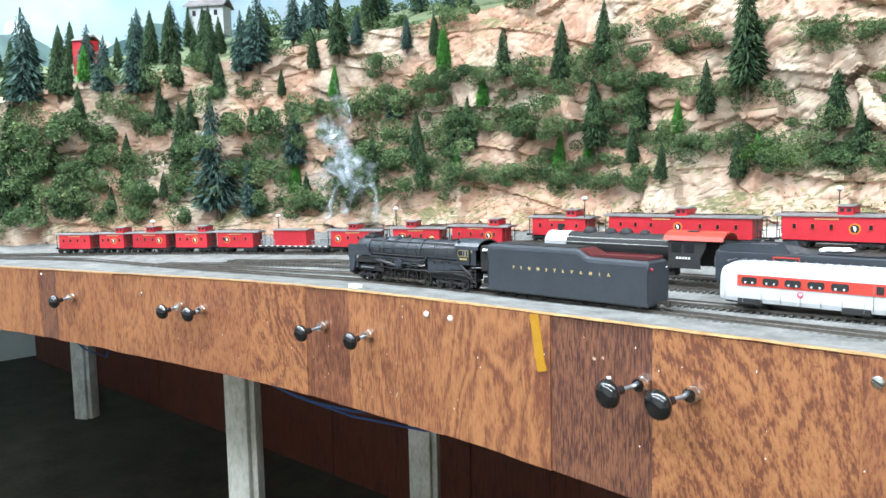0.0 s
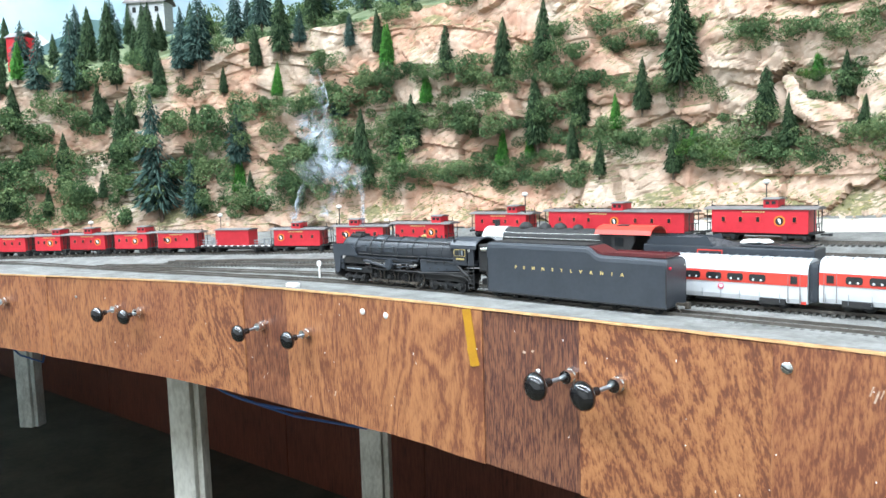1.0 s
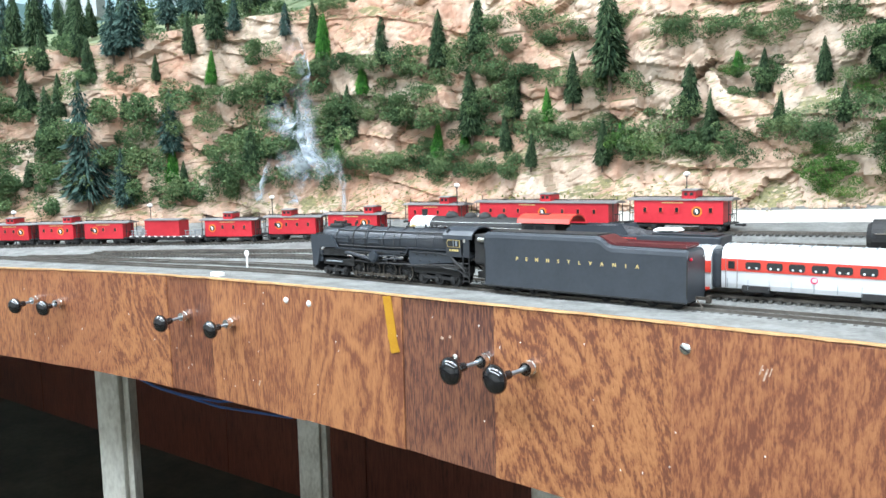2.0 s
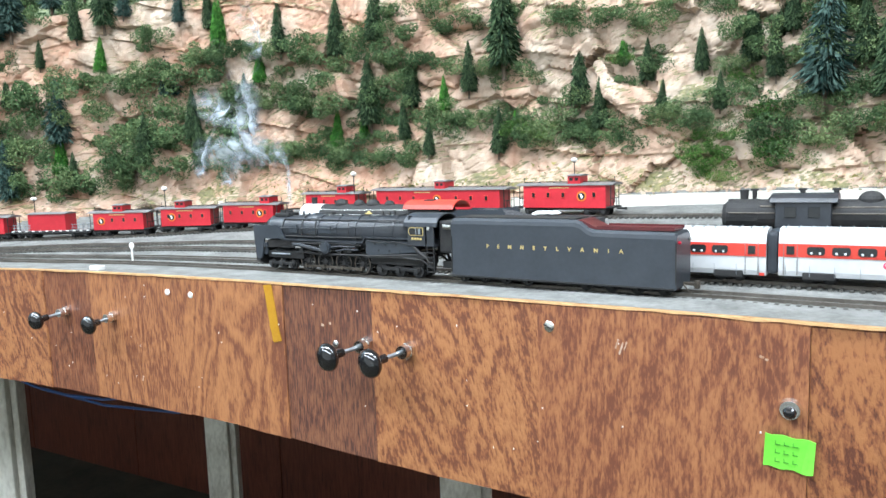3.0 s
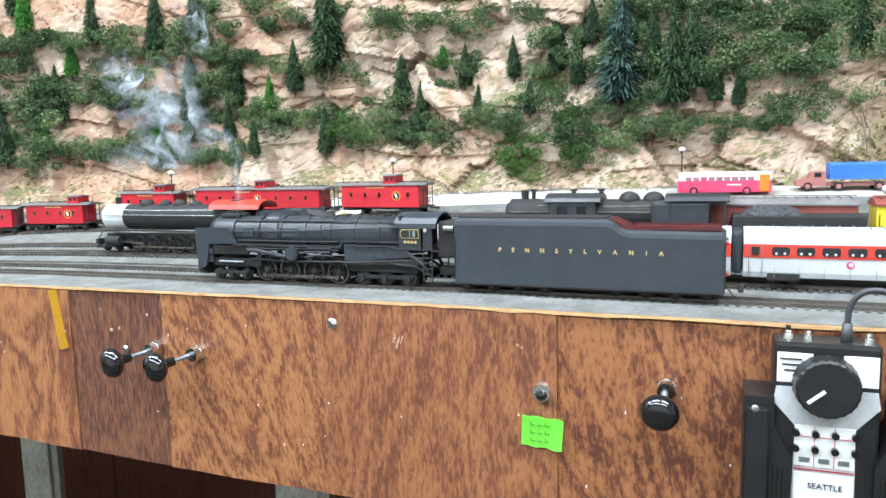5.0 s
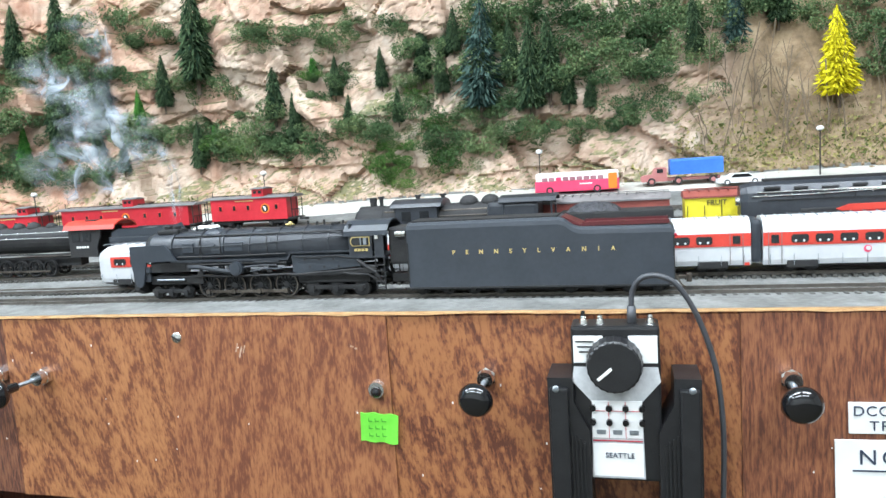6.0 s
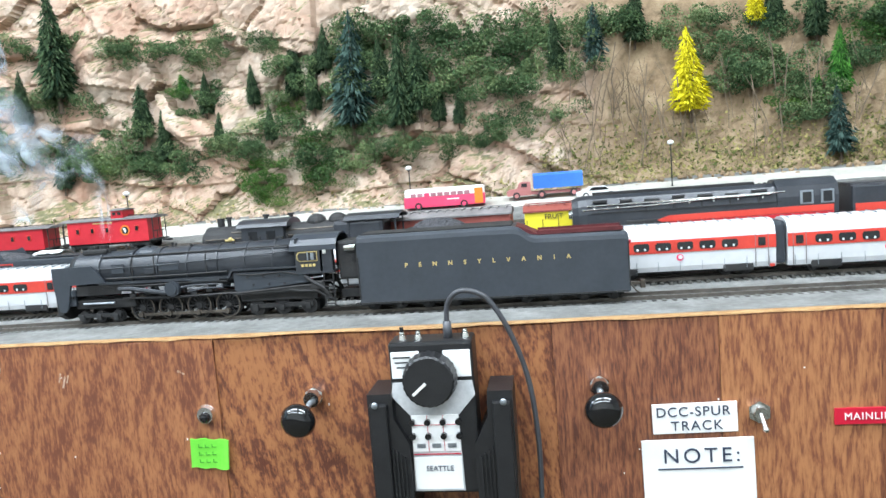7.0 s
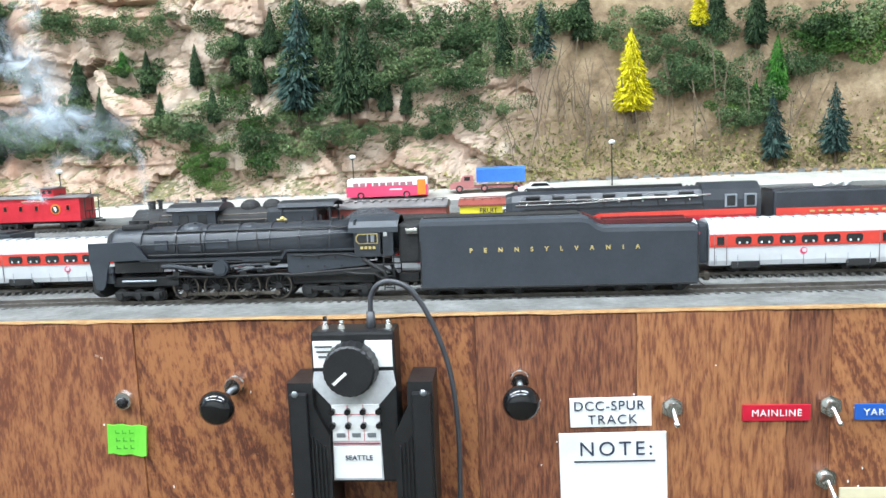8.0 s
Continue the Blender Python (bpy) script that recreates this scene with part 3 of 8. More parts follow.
def tracks():
    tie_me = None
    for key, (xs, _) in TRACKS.items():
        root = thing("railroad_track", pose(0, 0, 0), "model railroad track with nickel rails on dark ties", "railroad track", "yard tracks")
        x0, x1 = xs[0], min(xs[-1], 1.35)
        n = int((x1 - x0) / 0.02)
        pts = [track_point(key, x0 + (x1 - x0) * i / n) for i in range(n + 1)]
        for side in (-1, 1):
            b = B()
            rings = []
            for i, p in enumerate(pts):
                d = (pts[min(i + 1, n)] - pts[max(i - 1, 0)]).normalized()
                nrm = Vector((-d.y, d.x, 0)) * side * 0.00825
                w = Vector((-d.y, d.x, 0)) * 0.0008
                q = p + nrm
                rings.append([b.verts.new(v) for v in (q - w, q - w * 0.9 - Vector((0, 0, 0.0028)), q + w * 0.9 - Vector((0, 0, 0.0028)), q + w)])
            for a, c in zip(rings, rings[1:]):
                for k in range(4):
                    b.faces.new((a[k], c[k], c[(k + 1) % 4], a[(k + 1) % 4]))
            bmesh.ops.recalc_face_normals(b, faces=b.faces)
            part("rail", b, RAIL, root)
        if tie_me is None:
            b = B()
            box(b, (0, 0, 0), (0.0028, 0.031, 0.0022))
            tie_me = bpy.data.meshes.new("tie")
            b.to_mesh(tie_me)
            tie_me.materials.append(TIE)
        rest_v, rest_f = [], []
        x = x0
        step = 0.0068
        while x < x1:
            p, q = track_point(key, x), track_point(key, x + 0.004)
            ang = math.atan2(q.y - p.y, q.x - p.x)
            zz = p.z - 0.0033
            if key == "A" and -0.75 < x < 0.75:
                o = new("tie", tie_me)
                o.parent = root
                o.matrix_basis = Matrix.Translation((p.x, p.y, zz)) @ Matrix.Rotation(ang, 4, "Z")
            else:
                k = len(rest_v)
                ca, sa = math.cos(ang), math.sin(ang)
                for dx, dy, dz in ((-1, -1, -1), (1, -1, -1), (1, 1, -1), (-1, 1, -1), (-1, -1, 1), (1, -1, 1), (1, 1, 1), (-1, 1, 1)):
                    lx, ly = dx * 0.0014, dy * 0.0155
                    rest_v.append((p.x + lx * ca - ly * sa, p.y + lx * sa + ly * ca, zz + dz * 0.0011))
                rest_f += [tuple(k + i for i in f) for f in ((0, 1, 5, 4), (1, 2, 6, 5), (2, 3, 7, 6), (3, 0, 4, 7), (4, 5, 6, 7))]
            x += step
        if rest_v:
            me = bpy.data.meshes.new("tie_bed")
            me.from_pydata(rest_v, [], rest_f)
            me.materials.append(TIE)
            o = tagged(new("tie_bed", me), kind="stuff")
            o.parent = root


tracks()


# ---- the hillside ----
def rock_push(x, z):
    """How far the rock stands out towards the room."""
    east = smooth01(x, 0.30, 0.44)
    big = 0.028 * noise.noise((x * 4.5, z * 5.0, 1.7)) + 0.018 * noise.noise((x * 11, z * 9, 5.2))
    wx, wz = x + 0.02 * noise.noise((x * 20, z * 20, 3)), z + 0.02 * noise.noise((x * 20, z * 20, 8))
    dist, pts = noise.voronoi((wx * 14, 0.0, wz * 14))
    cell = noise.noise((pts[0].x * 3.1, pts[0].y * 2.0, pts[0].z * 3.7))
    crack = min(1.0, (dist[1] - dist[0]) * 3.0)
    blocks = 0.030 * cell + 0.007 * crack
    dist2, pts2 = noise.voronoi((wx * 52, 4.0, wz * 54))
    small = 0.0042 * noise.noise((pts2[0].x * 2.3, pts2[0].y, pts2[0].z * 2.9)) + 0.0022 * min(1.0, (dist2[1] - dist2[0]) * 3)
    ph = (z + 0.06 * noise.noise((x * 4, 0, 4)) + 0.10 * x) / 0.072
    shelf = (ph - math.floor(ph))
    terrace = 0.009 * (1 - shelf) ** 1.6 * (0.3 + 0.7 * abs(noise.noise((x * 5, z * 5, 9))) * 2)
    fine = 0.0013 * noise.noise((x * 150, z * 150, 0))
    soft = big * 0.7 + 0.006 * noise.noise((x * 30, z * 30, 6)) + fine
    return (big + blocks + small + terrace + fine) * (1 - east) + soft * east


def hill_y(x, z):
    lean = 0.16 * smooth01(x, 0.32, 0.5) * max(0.0, z - 0.93)
    return slope_y(x, z) - rock_push(x, z) + 0.012 + lean


def hillside():
    nu, nv, nm = 980, 170, 30
    vs, fs, mi = [], [], []
    for i in range(nu + 1):
        x = -2.45 + 3.85 * i / nu
        top = cliff_top(x)
        for j in range(nv + 1):
            z = 0.855 + (top - 0.855) * j / nv
            vs.append((x, hill_y(x, z) - (0.02 * (1 - smooth01(z, 0.88, 0.945))), z))
        for j in range(1, nm + 1):
            y = vs[i * (nv + nm + 1) + nv][1] + 0.62 * j / nm
            z = top + 0.215 * j / nm + 0.018 * noise.noise((x * 6, y * 6, 2))
            vs.append((x, y, z))
    w = nv + nm + 1
    for i in range(nu):
        for j in range(w - 1):
            a = i * w + j
            fs.append((a, a + w, a + w + 1, a + 1))
            mi.append(1 if j >= nv + 1 else 0)
    me = bpy.data.meshes.new("hillside")
    me.from_pydata(vs, [], fs)
    me.materials.append(ROCK)
    me.materials.append(MEADOW)
    me.polygons.foreach_set("material_index", mi)
    tagged(new("hillside", me), "terraced model cliff of tan and orange plaster rock with mossy ledges", "hillside", kind="structure")


hillside()


def leaf_cloud(name, spots, material, label, seed, leaves=2100, leaf=0.066, flat=0.72):
    """Foliage of small loose leaf flakes, heaped on each spot (x, z, radius)."""
    rng = np.random.RandomState(seed)
    vs, fs = [], []
    for x, z, r in spots:
        r *= 1.28
        cy = min(hill_y(x, z), hill_y(x, z + r)) - 0.30 * r
        n = int(leaves * (0.8 + 0.5 * rng.rand()))
        lobes = rng.normal(0, 0.46, (9, 3)) * (1.35, 0.6, flat)
        pick = rng.randint(0, 9, n)
        d = rng.normal(0, 1, (n, 3))
        d /= np.linalg.norm(d, axis=1)[:, None]
        rad = 0.46 * (0.55 + 0.45 * rng.rand(n) ** 0.5) * (0.6 + 0.7 * rng.rand(9))[pick]
        c = lobes[pick] + d * rad[:, None]
        c = c * r * (1.05, 0.8, flat) + (x, cy, z)
        a = rng.normal(0, 1, (n, 3))
        a /= np.linalg.norm(a, axis=1)[:, None]
        up = rng.normal(0, 1, (n, 3))
        u = np.cross(a, up)
        u /= np.linalg.norm(u, axis=1)[:, None]
        v = np.cross(a, u)
        s = (leaf * r * (0.6 + 0.8 * rng.rand(n)))[:, None]
        k = len(vs)
        q = np.stack([c - u * s * 0.6, c - v * s * 0.45, c + u * s * 0.6, c + v * s * 0.45 + a * s * 0.3], 1).reshape(-1, 3)
        vs.extend(map(tuple, q))
        fs.extend((k + 4 * m, k + 4 * m + 1, k + 4 * m + 2, k + 4 * m + 3) for m in range(n))
    me = bpy.data.meshes.new(name)
    me.from_pydata(vs, [], fs)
    me.materials.append(material)
    return tagged(new(name, me), label, "bushes", kind="stuff")


# trees as (x, z of the foot, height); bushes as (x, z of the middle, radius)
SPRUCE_WEST = [(-1.791, 1.167, 0.127), (-1.701, 1.175, 0.121), (-1.677, 1.174, 0.093), (-1.460, 1.182, 0.075), (-1.389, 1.167, 0.080), (-1.417, 1.208, 0.096), (-1.195, 1.203, 0.076), (-1.500, 1.096, 0.107), (-1.433, 1.090, 0.083), (-1.450, 1.014, 0.128), (-1.649, 1.097, 0.094), (-1.562, 1.002, 0.083), (-1.715, 1.015, 0.064), (-1.759, 0.917, 0.123), (-1.723, 0.922, 0.086), (-1.662, 0.911, 0.108), (-1.625, 0.911, 0.093), (-1.470, 0.952, 0.054), (-1.206, 0.935, 0.061), (-1.263, 1.156, 0.051), (-1.153, 1.224, 0.116), (-0.962, 1.211, 0.076), (-1.057, 0.966, 0.092), (-0.968, 0.963, 0.085), (-1.567, 0.915, 0.061), (-1.801, 1.024, 0.133), (-1.327, 1.085, 0.056), (-1.526, 1.172, 0.093)]
BLUE_SPRUCE = [(-1.754, 1.153, 0.197), (-1.612, 1.176, 0.117), (-1.548, 1.166, 0.155), (-1.375, 0.908, 0.227), (-1.301, 0.908, 0.107), (-1.119, 1.244, 0.068), (-1.020, 1.228, 0.061), (-1.053, 1.093, 0.100), (-1.348, 1.204, 0.119), (-1.302, 1.214, 0.140), (-1.230, 1.008, 0.119), (0.033, 1.017, 0.157), (0.718, 0.929, 0.093), (0.802, 0.934, 0.096), (0.384, 1.086, 0.080)]
SPRUCE_MID = [(-0.814, 1.155, 0.087), (-0.716, 1.142, 0.096), (-0.640, 1.160, 0.096), (-0.411, 1.094, 0.153), (-0.473, 1.065, 0.078), (-0.650, 1.019, 0.114), (-0.577, 1.045, 0.088), (-0.580, 0.994, 0.063), (-0.426, 0.965, 0.073), (-0.520, 0.967, 0.054), (-0.119, 1.070, 0.058), (-0.170, 1.015, 0.046), (-0.262, 0.996, 0.074), (-0.296, 1.032, 0.088), (-0.889, 1.028, 0.094), (-0.985, 1.010, 0.090), (-0.198, 1.063, 0.060), (-0.052, 1.096, 0.057), (-0.024, 1.052, 0.066), (-0.005, 1.111, 0.063), (-0.092, 1.015, 0.050), (-0.924, 1.016, 0.067)]
SPRUCE_EAST = [(-0.055, 1.074, 0.081), (-0.021, 1.105, 0.076), (-0.026, 1.064, 0.050), (0.106, 1.014, 0.123), (0.133, 1.033, 0.110), (0.158, 1.020, 0.065), (0.187, 1.015, 0.052), (0.702, 1.098, 0.097), (0.079, 1.062, 0.084), (0.446, 1.114, 0.087), (0.330, 1.077, 0.076), (0.647, 1.120, 0.082), (0.048, 1.104, 0.060)]
GREEN_CONIFER = [(-1.442, 0.957, 0.054), (-1.232, 0.952, 0.080), (-1.158, 1.144, 0.063), (-0.944, 1.197, 0.061), (-0.902, 0.984, 0.052), (-1.643, 1.203, 0.077), (-2.064, 1.366, 0.073), (-0.717, 0.988, 0.064), (-0.666, 1.000, 0.049), (-0.858, 1.107, 0.066), (-0.511, 1.040, 0.054), (-0.946, 1.179, 0.081), (-0.232, 1.095, 0.044), (-0.400, 0.994, 0.041), (0.726, 1.015, 0.090), (0.692, 1.000, 0.050)]
YELLOW_CONIFER = [(0.519, 1.003, 0.116), (0.622, 1.130, 0.063)]
BUSH_WEST = [(-1.696, 1.092, 0.048), (-1.781, 1.104, 0.050), (-1.602, 1.088, 0.041), (-1.741, 1.040, 0.050), (-1.779, 0.966, 0.053), (-1.680, 1.030, 0.042), (-1.558, 1.028, 0.034), (-1.524, 1.031, 0.034), (-1.463, 1.035, 0.037), (-1.513, 0.929, 0.036), (-1.424, 0.924, 0.038), (-1.332, 1.008, 0.037), (-1.364, 1.103, 0.038), (-1.287, 1.113, 0.047), (-1.237, 1.128, 0.033), (-1.197, 1.132, 0.029), (-1.157, 1.133, 0.028), (-1.118, 1.138, 0.026), (-1.044, 1.148, 0.029), (-0.998, 1.166, 0.031), (-1.072, 1.205, 0.028), (-1.037, 1.033, 0.036), (-1.085, 1.035, 0.032), (-0.989, 1.017, 0.030), (-1.250, 1.005, 0.040), (-1.222, 0.947, 0.040)]
BUSH_WEST2 = [(-1.182, 0.949, 0.040), (-1.108, 0.990, 0.032), (-1.008, 0.966, 0.034), (-1.638, 1.129, 0.036), (-1.593, 1.151, 0.035), (-1.746, 1.109, 0.044), (-1.802, 1.049, 0.051), (-1.620, 1.018, 0.041), (-1.700, 0.959, 0.051), (-1.781, 0.905, 0.044), (-1.544, 0.980, 0.038), (-1.319, 0.958, 0.037), (-1.435, 1.131, 0.033), (-1.495, 1.217, 0.040), (-1.342, 1.174, 0.030), (-1.398, 1.393, 0.054), (-1.992, 1.548, 0.071), (-1.448, 1.442, 0.054), (-1.621, 1.368, 0.053), (-1.405, 1.166, 0.031), (-1.475, 1.386, 0.045), (-1.686, 1.131, 0.043)]
BUSH_MID = [(-0.869, 1.176, 0.027), (-0.832, 1.163, 0.027), (-0.759, 1.173, 0.030), (-0.674, 1.172, 0.029), (-0.657, 1.152, 0.023), (-0.775, 1.144, 0.028), (-0.742, 1.104, 0.028), (-0.720, 1.134, 0.026), (-0.843, 1.097, 0.030), (-0.808, 1.082, 0.030), (-0.758, 1.078, 0.030), (-0.714, 1.062, 0.027), (-0.683, 1.064, 0.022), (-0.628, 1.075, 0.029), (-0.602, 1.131, 0.028), (-0.584, 1.107, 0.026), (-0.534, 1.124, 0.024), (-0.494, 1.116, 0.023), (-0.445, 1.108, 0.025), (-0.401, 1.095, 0.025), (-0.587, 1.176, 0.026), (-0.596, 1.209, 0.026), (-0.515, 1.180, 0.022), (-0.465, 1.191, 0.023), (-0.543, 1.042, 0.025), (-0.523, 1.022, 0.025), (-0.488, 1.024, 0.025), (-0.444, 1.021, 0.026), (-0.400, 1.015, 0.026)]
BUSH_MID2 = [(-0.376, 1.000, 0.027), (-0.337, 1.003, 0.026), (-0.297, 0.995, 0.026), (-0.253, 0.993, 0.026), (-0.212, 0.982, 0.022), (-0.321, 1.045, 0.025), (-0.348, 1.021, 0.025), (-0.291, 1.156, 0.023), (-0.321, 1.168, 0.024), (-0.242, 1.167, 0.025), (-0.198, 1.152, 0.025), (-0.194, 1.094, 0.025), (-0.230, 1.068, 0.019), (-0.172, 1.018, 0.024), (-0.139, 1.014, 0.024), (-0.114, 1.007, 0.023), (-0.089, 1.037, 0.031), (-0.066, 1.048, 0.020), (-0.022, 0.989, 0.025), (-0.054, 1.000, 0.023), (0.000, 0.980, 0.024), (-0.941, 1.176, 0.030), (-0.910, 1.093, 0.034), (-0.919, 1.043, 0.036), (-0.779, 0.991, 0.029)]
BUSH_MID3 = [(-0.833, 0.985, 0.028), (-0.723, 0.974, 0.027), (-0.905, 0.992, 0.031), (-0.928, 0.963, 0.029), (-0.627, 0.971, 0.025), (-0.583, 0.979, 0.025), (-0.692, 0.978, 0.024), (-0.547, 1.220, 0.026), (-0.388, 1.194, 0.027), (-0.167, 1.171, 0.021), (-0.102, 1.159, 0.022), (-0.063, 1.122, 0.024), (-0.070, 1.076, 0.022), (-0.992, 1.130, 0.033), (-1.057, 1.135, 0.034), (-1.121, 1.128, 0.029), (-1.078, 1.074, 0.040), (-1.121, 1.035, 0.041), (-1.045, 1.021, 0.040), (-1.145, 0.974, 0.037), (-1.067, 0.971, 0.032), (-0.971, 1.069, 0.033)]
BUSH_EAST = [(0.016, 1.144, 0.029), (0.048, 1.118, 0.029), (0.086, 1.157, 0.029), (0.118, 1.164, 0.027), (0.156, 1.146, 0.029), (0.204, 1.137, 0.031), (0.245, 1.151, 0.031), (0.284, 1.118, 0.029), (0.328, 1.141, 0.029), (0.348, 1.091, 0.024), (0.375, 1.147, 0.029), (0.227, 1.095, 0.027), (0.283, 1.093, 0.027), (0.179, 1.105, 0.027), (0.078, 1.036, 0.023), (0.047, 1.030, 0.023), (0.015, 1.023, 0.024), (0.046, 0.997, 0.022), (0.087, 0.996, 0.022), (0.127, 0.994, 0.021), (0.167, 0.993, 0.021), (0.200, 0.996, 0.021), (0.241, 1.022, 0.025), (0.030, 0.974, 0.022), (0.257, 1.005, 0.022), (0.312, 1.028, 0.022)]
BUSH_EAST2 = [(0.577, 1.122, 0.029), (0.607, 1.072, 0.032), (0.591, 1.050, 0.030), (0.637, 1.063, 0.032), (0.649, 1.127, 0.027), (0.677, 1.005, 0.027), (0.693, 1.020, 0.027), (0.804, 1.127, 0.034), (0.822, 1.102, 0.034), (0.749, 1.066, 0.028), (0.838, 1.134, 0.039), (0.670, 1.079, 0.027), (0.112, 1.085, 0.029), (0.160, 1.067, 0.025), (0.063, 1.079, 0.029), (0.208, 1.057, 0.023), (0.787, 1.073, 0.028), (0.015, 1.089, 0.029), (0.265, 1.063, 0.025), (0.487, 1.129, 0.026), (0.536, 1.150, 0.027), (0.422, 1.147, 0.030)]
BUSH_EAST3 = [(0.011, 1.172, 0.030), (0.059, 1.150, 0.028), (0.256, 1.131, 0.030), (0.297, 1.158, 0.030), (0.337, 1.127, 0.028), (0.417, 1.150, 0.030), (0.189, 1.085, 0.026), (0.237, 1.075, 0.026), (0.287, 1.085, 0.026), (0.573, 1.092, 0.026), (0.612, 1.090, 0.028), (0.673, 1.041, 0.024), (0.682, 0.994, 0.020), (0.110, 1.060, 0.026), (0.150, 1.110, 0.028), (0.225, 1.120, 0.028)]
BUSH_WEST3 = [(-1.72, 0.930, 0.044), (-1.64, 0.950, 0.040), (-1.58, 0.925, 0.036), (-1.50, 0.965, 0.034), (-1.44, 0.985, 0.034), (-1.38, 0.955, 0.034), (-1.66, 0.985, 0.040), (-1.75, 1.000, 0.044), (-1.60, 1.055, 0.036), (-1.40, 1.060, 0.034), (-1.30, 1.055, 0.034), (-1.25, 1.075, 0.030), (-1.52, 1.105, 0.036), (-1.17, 1.015, 0.032), (-1.28, 0.935, 0.032), (-1.10, 0.945, 0.028), (-1.18, 1.075, 0.030)]
BUSH_LEDGE = [(-1.019, 1.01, 0.021), (-0.967, 1.018, 0.021), (-0.925, 0.997, 0.021), (-0.874, 0.99, 0.021), (-0.823, 0.984, 0.021), (-0.773, 0.987, 0.021), (-0.724, 0.99, 0.021), (-0.675, 0.998, 0.021), (-0.633, 1.01, 0.021), (-0.601, 1.032, 0.021), (-0.957, 1.071, 0.021), (-0.906, 1.088, 0.021), (-0.855, 1.076, 0.021), (-0.804, 1.065, 0.021), (-0.764, 1.058, 0.021), (-0.734, 1.019, 0.021), (-0.592, 1.12, 0.021), (-0.624, 1.094, 0.021), (-0.549, 1.036, 0.021), (-0.508, 1.034, 0.021), (-0.468, 1.026, 0.021), (-0.429, 1.033, 0.021), (-1.02, 1.059, 0.021), (-1.064, 1.155, 0.021), (-1.001, 1.161, 0.021), (-0.938, 1.163, 0.021), (-0.38, 0.996, 0.021), (-0.343, 0.999, 0.021), (-0.295, 1.001, 0.021), (-0.259, 1.016, 0.021)]
BUSH_WEST4 = [(-1.739, 1.022, 0.034), (-1.76, 1.085, 0.034), (-1.782, 0.974, 0.034), (-1.712, 0.966, 0.034), (-1.597, 0.982, 0.034), (-1.634, 1.032, 0.034), (-1.516, 0.962, 0.034), (-1.464, 1.014, 0.034), (-1.429, 0.978, 0.034), (-1.303, 1.01, 0.034), (-1.549, 1.137, 0.034), (-1.77, 1.148, 0.034)]
BUSH_FRESH = [(-0.118, 0.985, 0.018), (-0.100, 0.966, 0.019), (-0.107, 0.934, 0.018), (-0.112, 0.950, 0.019), (-0.029, 0.955, 0.022), (-0.027, 0.972, 0.020), (-0.390, 1.012, 0.020), (-0.360, 1.002, 0.018), (0.815, 1.125, 0.036), (0.846, 1.101, 0.036), (0.801, 1.100, 0.026), (-0.235, 1.100, 0.014), (-0.040, 1.010, 0.020), (0.668, 1.015, 0.018), (-0.075, 1.060, 0.018)]


leaf_cloud("undergrowth", BUSH_WEST + BUSH_WEST2 + BUSH_WEST3 + BUSH_WEST4, BUSH_M, "dark green model bushes on the western ledges", 1)
leaf_cloud("undergrowth", BUSH_MID + BUSH_MID2 + BUSH_LEDGE, BUSH_M, "clumped green foliage along the cliff ledges", 2)
leaf_cloud("undergrowth", BUSH_MID3 + BUSH_EAST + BUSH_EAST2 + BUSH_EAST3, BUSH_M, "dense green shrubs above the road", 3)
leaf_cloud("undergrowth", BUSH_FRESH, BUSH_BRIGHT, "fresh green creepers hanging over the rock", 7)


def conifer_mesh(name, seed, tiers, width, droop, ragged, material):
    """A unit-high crown: tiers of drooping, forked branch blades."""
    rng = random.Random(seed)
    vs, fs = [], []
    for k in range(tiers):
        f = k / (tiers - 1)
        z0 = 0.10 + 0.87 * f
        r = width * min(1.0, 0.72 + 1.6 * f) * (1 - f) ** 0.72 + 0.012
        n = max(9, int(96 * (1 - f) + 12))
        a0 = rng.random() * 6.28
        whorl = 1 + 0.28 * ragged * math.sin(k * 2.4) + rng.uniform(-0.1, 0.1) * ragged
        for i in range(n):
            if rng.random() < ragged * 0.22:
                continue
            a = a0 + 6.283 * (i + rng.uniform(-0.4, 0.4)) / n
            limb = 1 + 0.30 * ragged * math.sin(5 * a + 1.7 * k)
            rr = r * whorl * limb * rng.uniform(1 - 0.7 * ragged, 1 + 0.25 * ragged)
            dz = droop * rr * rng.uniform(-0.1, 1.2)
            w = 0.035 * rr * rng.uniform(0.6, 1.2) + 0.0048
            ca, sa = math.cos(a), math.sin(a)
            inner = rng.uniform(0.35, 0.7)
            zi, zm = z0 + 0.03 + rng.uniform(-0.015, 0.015), z0 - 0.45 * dz + 0.012
            k0 = len(vs)
            vs += [(inner * rr * ca, inner * rr * sa, zi), (0.75 * rr * ca - w * sa, 0.75 * rr * sa + w * ca, zm - 0.014), (rr * ca, rr * sa, z0 - dz), (0.75 * rr * ca + w * sa, 0.75 * rr * sa - w * ca, zm)]
            fs += [(k0, k0 + 1, k0 + 2), (k0, k0 + 2, k0 + 3)]
    me = bpy.data.meshes.new(name)
    me.from_pydata(vs, [], fs)
    me.materials.append(material)
    return me


def trunk_mesh():
    b = B()
    cyl(b, (0, 0, -0.06), (0, 0, 0.9), 0.026, 0.006, 7)
    me = bpy.data.meshes.new("trunk")
    b.to_mesh(me)
    b.free()
    me.materials.append(BARK)
    return me


TRUNK = trunk_mesh()


